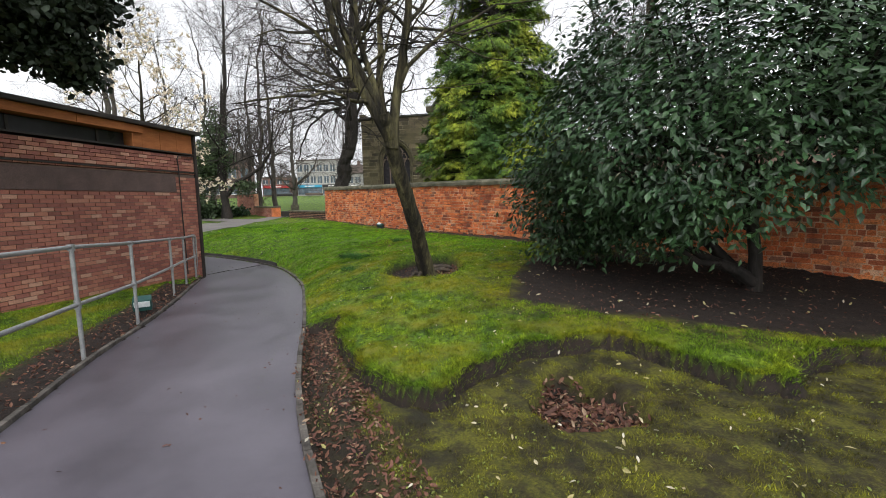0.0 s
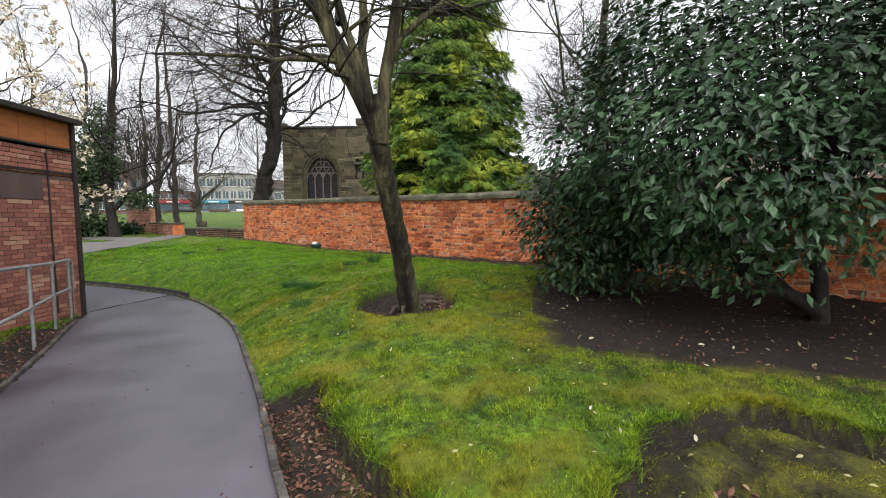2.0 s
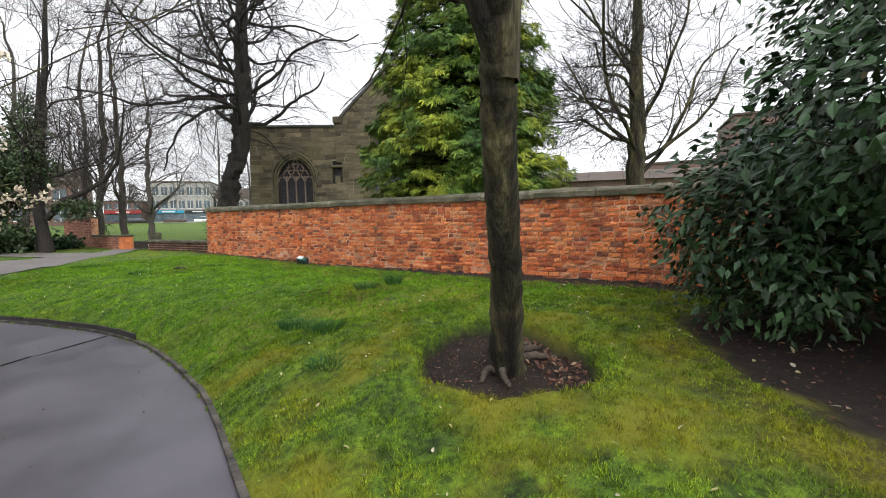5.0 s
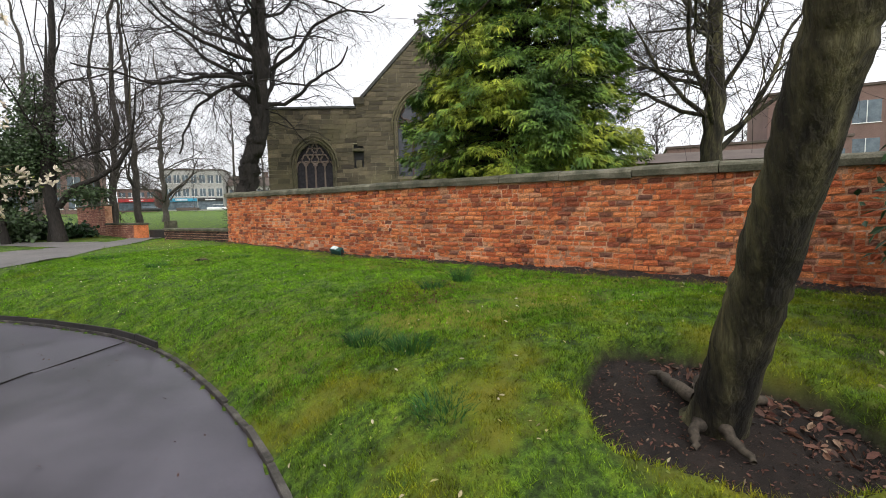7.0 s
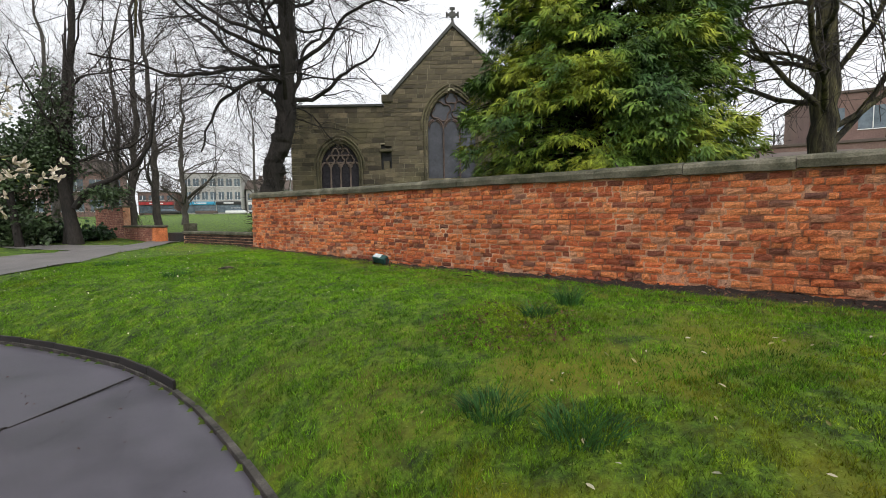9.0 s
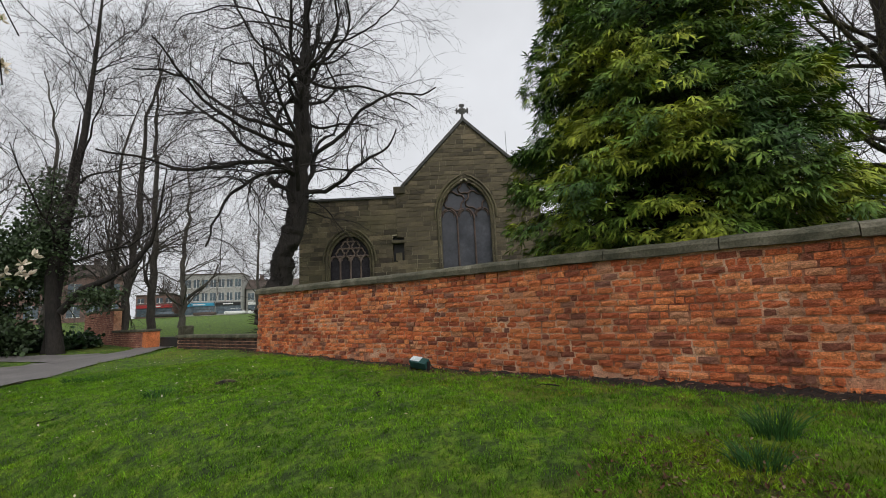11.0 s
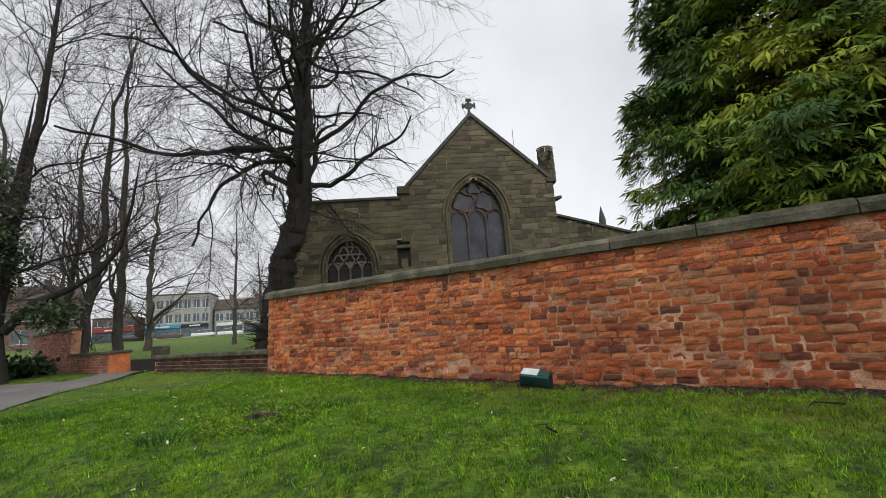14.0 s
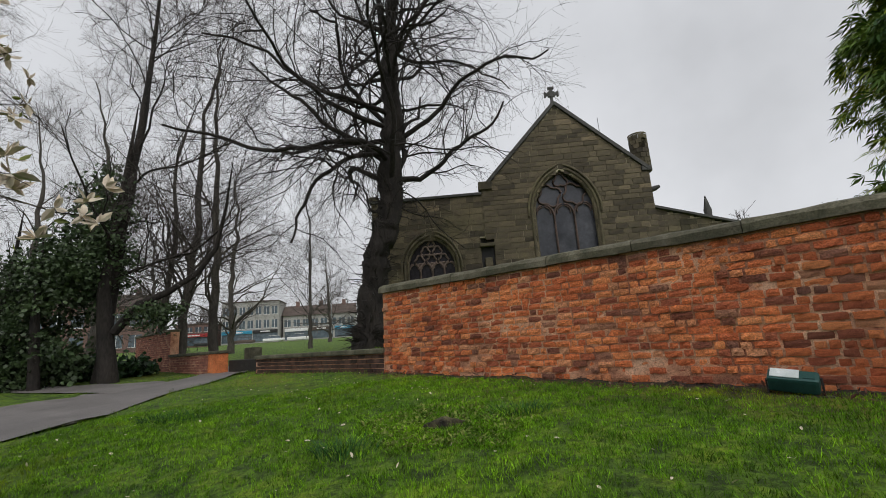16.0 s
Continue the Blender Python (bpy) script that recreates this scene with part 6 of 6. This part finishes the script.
# ---- beyond the park ----
def far_block(name, label, at, turn, w, d, tall, storeys, bays, wall, roof_mat=None, shop=(), pitched=0.0, stacks=3):
    h = thing(name, label, "building", at=at, turn=turn)
    part("wall", bevelled((-w / 2, 0, -1), (w / 2, d, tall), 0.05), wall, h)
    if pitched:
        bm = bmesh.new()
        vs = [bm.verts.new(p) for p in ((-w / 2 - 0.3, -0.4, tall), (w / 2 + 0.3, -0.4, tall), (w / 2 + 0.3, d / 2, tall + pitched), (-w / 2 - 0.3, d / 2, tall + pitched), (-w / 2 - 0.3, d + 0.4, tall), (w / 2 + 0.3, d + 0.4, tall))]
        for idx in ((0, 1, 2, 3), (3, 2, 5, 4), (0, 3, 4), (1, 5, 2), (0, 4, 5, 1)):
            bm.faces.new([vs[i] for i in idx])
        part("roof", bm, roof_mat or M_FARROOF, h)
        for k in range(stacks):
            part("chimney", bevelled((-w / 3 + k * w / 3 - 0.5, d / 2 - 0.4, tall + pitched - 0.6), (-w / 3 + k * w / 3 + 0.5, d / 2 + 0.4, tall + pitched + 1.2), 0.03), M_FARBRICK, h)
    else:
        part("roof", bevelled((-w / 2 - 0.15, -0.15, tall), (w / 2 + 0.15, d, tall + 0.3), 0.05), roof_mat or M_FARROOF, h)
    first = 3.2 if shop else 0.6
    sh = (tall - first - 0.3) / max(storeys, 1)
    for s in range(storeys):
        for b in range(bays):
            x = -w / 2 + (b + 0.5) * w / bays
            z = first + s * sh + 0.5
            ww = w / bays * 0.34
            win = part("window", bevelled((x - ww, -0.03, z), (x + ww, 0.1, z + sh * 0.58), 0.02), M_FARGLASS, h)
            part("frame", bevelled((x - ww - 0.08, -0.07, z - 0.1), (x + ww + 0.08, 0.0, z - 0.01), 0.01), M_WHITE, win)
            part("glazing_bar", bevelled((x - 0.04, -0.06, z), (x + 0.04, -0.03, z + sh * 0.58), 0.005), M_WHITE, win)
    for x0, x1, mat in shop:
        part("shopfront", bevelled((x0, -0.1, 0.3), (x1, 0.05, 2.4), 0.02), M_FARGLASS, h)
        part("fascia", bevelled((x0, -0.35, 2.4), (x1, 0.05, 3.2), 0.03), mat, h)
        part("writing", bevelled((x0 + 0.3 * (x1 - x0), -0.38, 2.65), (x0 + 0.7 * (x1 - x0), -0.34, 2.95), 0.01), M_WHITE, h)
    return h


far_block("shop_block", "pale three-storey shop block with blue fascias", (-37.5, 134, gz(-37.5, 134)), 0, 14, 10, 10.5, 2, 7, M_FARWALL, shop=((-6.8, 0.5, M_BLUE), (0.7, 6.8, M_BLACK)))
far_block("red_shop", "low shop with a red fascia", (-51.0, 134, gz(-51.0, 134)), 0, 8.5, 10, 5.5, 1, 4, M_FARBRICK, shop=((-4, 4, M_RED),))
far_block("terrace", "cream terrace of two-storey houses with chimneys", (-20.5, 137, gz(-20.5, 137)), 0, 19, 9, 6.6, 1, 8, M_FARWALL, pitched=3.0, shop=((-9, -3, M_WHITE), (-2.5, 3.5, M_FARROOF), (4, 9, M_BLUE)))
far_block("brick_hall", "long brown brick building behind the trees", (-62.0, 105, gz(-62.0, 105)), 20, 30, 12, 9.0, 2, 10, M_FARBRICK, pitched=3.0)
far_block("brick_house", "brown brick building beyond the churchyard", (43.0, 45.0, 1.0), -38, 17, 10, 7.4, 2, 5, M_FARBRICK)
far_block("brick_tower_block", "tall brown brick building beyond the churchyard", (52.0, 42.0, 1.0), -38, 14, 10, 13.0, 3, 4, M_FARBRICK)
far_block("roofed_hall", "low hall with a brown tiled roof beyond the wall", (21.0, 34.0, 0.5), -30, 22, 9, 4.3, 1, 6, M_FARBRICK, pitched=1.2, stacks=0)


def car(at, turn, mat, label):
    h = thing("parked_car", label, "car", "parked cars", at=at, turn=turn)
    body = bevelled((-2.1, -0.85, 0.3), (2.1, 0.85, 0.9), 0.18)
    part("body", body, mat, h)
    bm = bmesh.new()
    vs = box(bm, (-1.3, -0.75, 0.88), (1.4, 0.75, 1.45))
    for v in vs:
        if v.co.z > 1:
            v.co.x *= 0.72
            v.co.y *= 0.85
    bmesh.ops.bevel(bm, geom=bm.edges[:], offset=0.08, segments=2, affect="EDGES")
    part("cabin", bm, M_FARGLASS, h, "dark glazed cabin")
    part("roof_panel", bevelled((-0.9, -0.62, 1.43), (0.95, 0.62, 1.48), 0.02), mat, h)
    for x in (-1.3, 1.3):
        for y in (-0.86, 0.7):
            w = tube_thing("wheel", [(x, y, 0.32), (x, y + 0.16, 0.32)], 0.32, M_BLACK, h, 14)
    return h


car((-20.5, 103, gz(-20.5, 103)), 4, M_WHITE, "white car parked at the field edge")
car((-33.0, 112, gz(-33.0, 112)), 0, M_FARROOF, "grey car parked by the shops")
car((-40.0, 111, gz(-40.0, 111)), 0, M_BLACK, "dark car parked by the shops")
car((-27.0, 112, gz(-27.0, 112)), 0, M_WHITE, "white car parked by the shops")
far_rows = thing("street_pole", "tall grey street lamp beyond the field", "street lamp", at=(-14.0, 100, gz(-14.0, 100)))
tube_thing("pole", [(0, 0, -1), (0, 0, 8), (0.8, 0, 8.6)], 0.08, M_GALV, far_rows, 8)

# dark leafless woods on the skyline
wood = np.random.default_rng(120)
for k in range(9):
    x, y = (-95 + k * 17 + wood.uniform(-5, 5), 150 + wood.uniform(-10, 30)) if k < 6 else (60 + (k - 6) * 16, 80 + wood.uniform(-10, 20))
    bare_tree("skyline_tree", "distant bare tree on the skyline", 200 + k, [(x, y, 1.0), (x, y, 5.0), (x + 0.5, y, 10.0), (x + 0.5, y, 17.0)], [0.5, 0.42, 0.3, 0.05], M_BARK_D, group="skyline trees",
              levels=(lv(16, (42, 12), (4, 8), 6, 0.45, 0.1, 0.05, 0.06, 4, lo=0.2, hi=0.97), lv(120, (45, 14), (2, 4.5), 5, 0.5, 0.13, 0.03, 0.035, 3, lo=0.12, hi=0.95), lv(700, (42, 16), (1.0, 2.5), 3, 0.6, 0.13, 0.0, 0.03, 2, lo=0.1, hi=1.0)))

# ---- lawn growth and litter ----
def on_ground(rng, n, x0, x1, y0, y1, ok):
    x, y = rng.uniform(x0, x1, n), rng.uniform(y0, y1, n)
    m = ok(x, y)
    x, y = x[m], y[m]
    return np.stack([x, y, height(x, y)], 1)


def lawn_ok(x, y):
    s, w = wall_coords(x, y)
    bed = inside(x, y, BED)
    return ~inside(x, y, PATH_RING) & (cut_field(x, y) < 0.3) & (pit_field(x, y) < 0.3) & ~bed & ~inside(x, y, FAR_PATH) & ((w > 0.22 + 0.30 * step(s, 8.0, 13.0) + 0.08 * rough2(x, y, 3.0)) | (s < -0.3)) & (poly_dist(x, y, PATH_RING, True) > 0.06)


def grass(name, seed, n, area, size, label, mat):
    rng = np.random.default_rng(seed)
    p = on_ground(rng, n, *area, lawn_ok)
    clump = 0.6 + 0.5 * (rough2(p[:, 0], p[:, 1], 2.0) + 0.6 * rough2(p[:, 1], p[:, 0], 0.7))
    fine = vnoise(p[:, 0] * 11.0, p[:, 1] * 11.0, seed) + 0.6 * vnoise(p[:, 0] * 27.0, p[:, 1] * 27.0, seed + 1)
    p = p[rng.random(len(p)) < np.clip(clump + 0.35, 0.15, 1) * np.clip(0.75 + 0.75 * fine, 0.12, 1)]
    tall = 1.0 + 0.45 * vnoise(p[:, 0] * 11.0, p[:, 1] * 11.0, seed)[:, None]
    m = len(p)
    a = rng.uniform(0, 2 * np.pi, m)
    side = np.stack([np.cos(a), np.sin(a), np.zeros(m)], 1)
    lean = np.stack([rng.normal(0, 0.55, m), rng.normal(0, 0.55, m), np.ones(m)], 1)
    L = size * rng.uniform(0.5, 1.3, (m, 1)) * tall
    wdt = 0.0030
    V = np.stack([p - side * wdt - (0, 0, 0.005), p + side * wdt - (0, 0, 0.005), p + lean * L], 1)
    ob = mesh_np(name, V.reshape(-1, 3), [np.arange(m * 3).reshape(-1, 3)], mat)
    tagged(ob, label, "grass", kind="stuff")


grass("grass_near", 131, 480000, (-3.4, 5.0, 3.0, 10.4), 0.030, "short damp green lawn grass", M_BLADES)
grass("grass_mid", 132, 760000, (-10.5, 3.0, 10.0, 21.5), 0.036, "short green lawn grass by the wall", M_BLADES_F)
grass("grass_far", 133, 30000, (-14.0, -4.0, 18.0, 30.0), 0.07, "lawn grass near the gateway", M_BLADES_F)


def strands(name, seed, n, area, ok, size, mat, label, wide=0.003, lean=0.6):
    """Short blades wherever ok says, as one piece of growth."""
    rng = np.random.default_rng(seed)
    p = on_ground(rng, n, *area, ok)
    m = len(p)
    a = rng.uniform(0, 2 * np.pi, m)
    side = np.stack([np.cos(a), np.sin(a), np.zeros(m)], 1)
    tip = np.stack([rng.normal(0, lean, m), rng.normal(0, lean, m) - 0.25, np.ones(m)], 1) * size * rng.uniform(0.4, 1.4, (m, 1))
    V = np.stack([p - side * wide - (0, 0, 0.004), p + side * wide - (0, 0, 0.004), p + tip], 1)
    tagged(mesh_np(name, V.reshape(-1, 3), [np.arange(m * 3).reshape(-1, 3)], mat), label, "grass", kind="stuff")


def clumpy(x, y):
    return rough2(x, y, 3.1) + rough2(y, x, 7.3) * 0.7


strands("moss_carpet", 134, 150000, (-1.9, 5.5, 0.8, 4.6), lambda x, y: (cut_field(x, y) > 0.6) & (hole_field(x, y) < 0.3) & (poly_dist(x, y, KERB_R) > 0.45) & (clumpy(x, y) > -0.25), 0.022, M_MOSSBLADE, "patchy yellow-green moss on bare soil")
strands("turf_edge", 135, 180000, (-2.2, 4.4, 3.0, 6.4), lambda x, y: (cut_dist(x, y) > -0.10) & (cut_dist(x, y) < 0.035) & (poly_dist(x, y, PATH_RING, True) > 0.25), 0.055, M_BLADES, "ragged grass over the cut turf edge", 0.003, 0.8)
strands("pit_edge", 136, 40000, (-1.5, 0.8, 7.1, 9.7), lambda x, y: (pit_field(x, y) > 0.05) & (pit_field(x, y) < 0.6), 0.05, M_BLADES, "grass round the rim of the tree pit", 0.003, 0.8)

strands("shed_verge", 137, 90000, (-7.3, -3.6, 1.5, 11.2), lambda x, y: ~inside(x, y, PATH_RING) & (poly_dist(x, y, KERB_L) > 0.6) & (x < kerb_x(y)), 0.04, M_BLADES, "grass verge below the shed wall", 0.003, 0.6)
strands("moss_strip", 140, 85000, (-3.5, 5.0, 8.0, 16.5), lambda x, y: (wall_coords(x, y)[1] > 0.3) & (wall_coords(x, y)[1] < 1.3 + 0.5 * rough2(x, y, 1.3)) & (clumpy(x, y) > -0.1), 0.034, M_MOSSBLADE, "yellow moss along the wall foot", 0.004, 0.8)
strands("weed_patch", 138, 14000, (-2.6, -0.6, 11.2, 13.1), lambda x, y: np.hypot(x + 1.65, y - 12.15) + 0.2 * rough2(x, y, 3) < 0.75, 0.035, M_BLADES_F, "low weeds in a thin lawn patch", 0.004, 1.0)
strands("clover_patch", 139, 14000, (-6.8, -4.7, 17.0, 19.0), lambda x, y: np.hypot(x + 5.75, y - 18.0) + 0.15 * rough2(x, y, 3) < 0.8, 0.03, M_BLADES_F, "pale clover round the stump", 0.007, 1.2)


def tufts(spots):
    rng = np.random.default_rng(141)
    for x, y, r, tall, n in spots:
        h = thing("grass_tuft", "coarse darker grass tuft in the lawn", "grass tuft", "grass tufts", at=(x, y, gz(x, y)))
        k = 5
        a = rng.uniform(0, 2 * np.pi, n)
        q = np.stack([np.cos(a), np.sin(a)], 1) * (r * np.sqrt(rng.random((n, 1))))
        out = q / (r + 1e-6) * 0.8 + rng.normal(0, 0.3, (n, 2))
        t = np.linspace(0, 1, k)
        L = tall * rng.uniform(0.5, 1.2, n)
        P = np.zeros((n, k, 3))
        P[:, :, :2] = q[:, None] + out[:, None] * (L[:, None] * t ** 1.6)[:, :, None] * 0.8
        P[:, :, 2] = L[:, None] * (t - 0.25 * t ** 2)[None]
        v, f = tubes(P, np.tile(np.linspace(0.004, 0.001, k), (n, 1)), 3)
        tagged(mesh_np("grass_growth", v, [f], M_TUFT, h), kind="stuff")


tufts([(-2.37, 10.6, 0.2, 0.14, 220), (-2.0, 10.15, 0.22, 0.14, 240), (-0.75, 12.55, 0.14, 0.28, 140), (-1.3, 12.2, 0.16, 0.16, 140), (-1.95, 9.0, 0.22, 0.10, 160), (-5.0, 18.1, 0.3, 0.10, 160), (-6.6, 17.6, 0.25, 0.12, 150), (-8.9, 20.4, 0.5, 0.10, 260)])
root_patch = thing("tree_stump", "flat rotten tree stump in the lawn", "stump", at=(-5.75, 18.0, gz(-5.75, 18.0)))
tube_thing("wood", [(0, 0, -0.05), (0, 0, 0.0), (0.0, 0.02, 0.03)], [0.22, 0.2, 0.06], M_BARK, root_patch, 12)


def litter(name, seed, n, area, ok, size, mat, label, category="leaves", flat=0.35):
    rng = np.random.default_rng(seed)
    p = on_ground(rng, n, *area, ok)
    p[:, 2] += 0.012 + (0.02 if mat is M_PALELEAF else 0.0)
    up = np.tile([0, 0, 1.0], (len(p), 1)) + rng.normal(0, flat, (len(p), 3))
    v, f = leaf_cloud(rng, p, size, LEAF, LEAF_F, None, up)
    ob = mesh_np(name, v, [f], mat)
    tagged(ob, label, category, kind="stuff")


in_hole = lambda x, y: hole_field(x, y) > 0.4
in_strip = lambda x, y: (cut_field(x, y) > 0.6) & (poly_dist(x, y, KERB_R) < 0.65) & ~inside(x, y, PATH_RING)
in_cut = lambda x, y: (cut_field(x, y) > 0.5) & ~inside(x, y, PATH_RING)
in_pit = lambda x, y: (pit_field(x, y) > 0.7) & (x > -0.1)
in_bed = lambda x, y: inside(x, y, BED) & (wall_coords(x, y)[1] > 0.1)
foot = lambda x, y: (wall_coords(x, y)[1] < 0.42) & (wall_coords(x, y)[1] > 0.03) & (wall_coords(x, y)[0] > 0)
rail_side = lambda x, y: ~inside(x, y, PATH_RING) & (poly_dist(x, y, KERB_L) < 0.6) & (x < kerb_x(y))
on_path = lambda x, y: inside(x, y, PATH_RING)
litter("hole_leaves", 151, 4200, (0.5, 1.8, 2.6, 4.2), in_hole, 0.065, M_LITTER, "damp red-brown leaves in the hollow", flat=0.6)
litter("kerb_leaves", 152, 22000, (-2.6, 1.0, -1.0, 6.3), in_strip, 0.05, M_LITTER, "brown leaf litter beside the kerb", flat=0.5)
litter("moss_leaves", 153, 360, (-2.0, 6.0, 0.5, 4.6), in_cut, 0.05, M_PALELEAF, "pale fallen leaves on the moss")
litter("pit_leaves", 154, 700, (-0.1, 0.6, 7.3, 9.6), in_pit, 0.075, M_LITTER, "brown leaves in the tree pit", flat=0.5)
litter("pit_scraps", 163, 2200, (-1.5, 0.8, 7.1, 9.7), lambda x, y: pit_field(x, y) > 0.75, 0.03, M_LITTER, "small dark leaf scraps in the tree pit", flat=0.6)
litter("weed_litter", 164, 1300, (-2.6, -0.6, 11.2, 13.1), lambda x, y: np.hypot(x + 1.65, y - 12.15) < 0.8, 0.04, M_LITTER, "brown leaf scraps in the thin lawn patch", flat=0.5)
litter("bed_leaves", 155, 2600, (0.8, 9.0, 3.5, 9.2), in_bed, 0.045, M_LITTER, "leaf litter under the shrub")
litter("bed_pale_leaves", 156, 130, (0.8, 9.0, 3.5, 9.2), in_bed, 0.06, M_PALELEAF, "pale leaves under the shrub")
litter("lawn_specks", 162, 5200, (-3.4, 4.0, 3.0, 12.0), lawn_ok, 0.022, M_BUD, "yellow-green moss specks in the lawn", "moss")
litter("moss_specks", 165, 7000, (-2.0, 6.0, 0.5, 4.6), lambda x, y: in_cut(x, y) & (clumpy(x, y) > 0.0), 0.026, M_BUD, "bright moss cushions on bare soil", "moss", flat=0.6)
litter("lawn_leaves", 157, 380, (-3.0, 4.0, 3.5, 11.0), lawn_ok, 0.045, M_PALELEAF, "pale fallen leaves on the lawn")
litter("clover_leaves", 166, 3800, (-6.8, -4.7, 17.0, 19.0), lambda x, y: np.hypot(x + 5.75, y - 18.0) + 0.15 * rough2(x, y, 3) < 0.75, 0.045, M_CLOVER, "pale clover leaves round the stump", "clover", flat=0.5)
litter("lawn_petals", 158, 380, (-11.0, -3.0, 13.0, 24.0), lawn_ok, 0.042, M_PETAL, "pale petals on the lawn")
litter("wall_foot_litter", 159, 40000, (-7.0, 6.0, 7.0, 24.0), foot, 0.055, M_LITTER, "dark leaf litter at the wall foot", flat=0.6)
litter("rail_litter", 160, 9000, (-7.0, -3.0, 1.5, 11.5), rail_side, 0.05, M_LITTER, "brown leaf litter below the handrail", flat=0.5)


def path_bits():
    rng = np.random.default_rng(161)
    x, y = rng.uniform(-9, 0.5, 420), rng.uniform(0, 16, 420)
    m = inside(x, y, PATH_RING)
    x, y = x[m], y[m]
    p = np.stack([x, y, path_z(x, y) + 0.008], 1)
    up = np.tile([0, 0, 1.0], (len(p), 1)) + rng.normal(0, 0.15, (len(p), 3))
    v, f = leaf_cloud(rng, p, 0.035, LEAF, LEAF_F, None, up)
    tagged(mesh_np("path_debris", v, [f], M_LITTER), "small dark leaf scraps on the tarmac", "debris", kind="stuff")


path_bits()
twig_spots = [(-8.0, 17.2, 30, 0.9), (-3.4, 15.6, 80, 0.3), (-1.2, 15.0, 150, 0.3)]
for x, y, a, L in twig_spots:
    h = thing("fallen_twig", "thin dark fallen twig on the grass", "twig", "fallen twigs", at=(x, y, gz(x, y) + 0.03), turn=a)
    tube_thing("stick", [(0, 0, 0), (L * 0.4, 0.04, 0.02), (L * 0.7, 0.0, 0.02), (L, 0.1, 0.0)], [0.009, 0.008, 0.006, 0.003], M_BARK_D, h, 5)

# ---- single bricks of the old wall, nearest the walk ----
shape_meshes = []
for k, v in enumerate(BRICK_SHAPES):
    me = bpy.data.meshes.new("brick")
    me.from_pydata([tuple(p) for p in v], [], BRICK_FACES + BRICK_TRIS)
    me.materials.append(M_BRICK)
    shape_meshes.append(me)
for s, sunk, z, L, hh, tilt, form in SINGLE:
    ob = new("brick", shape_meshes[form])
    ob.parent = OLD_WALL
    ob.matrix_local = pose(s, sunk, z, 0, tilt, 0) @ Matrix.Diagonal((L, 1, hh, 1))
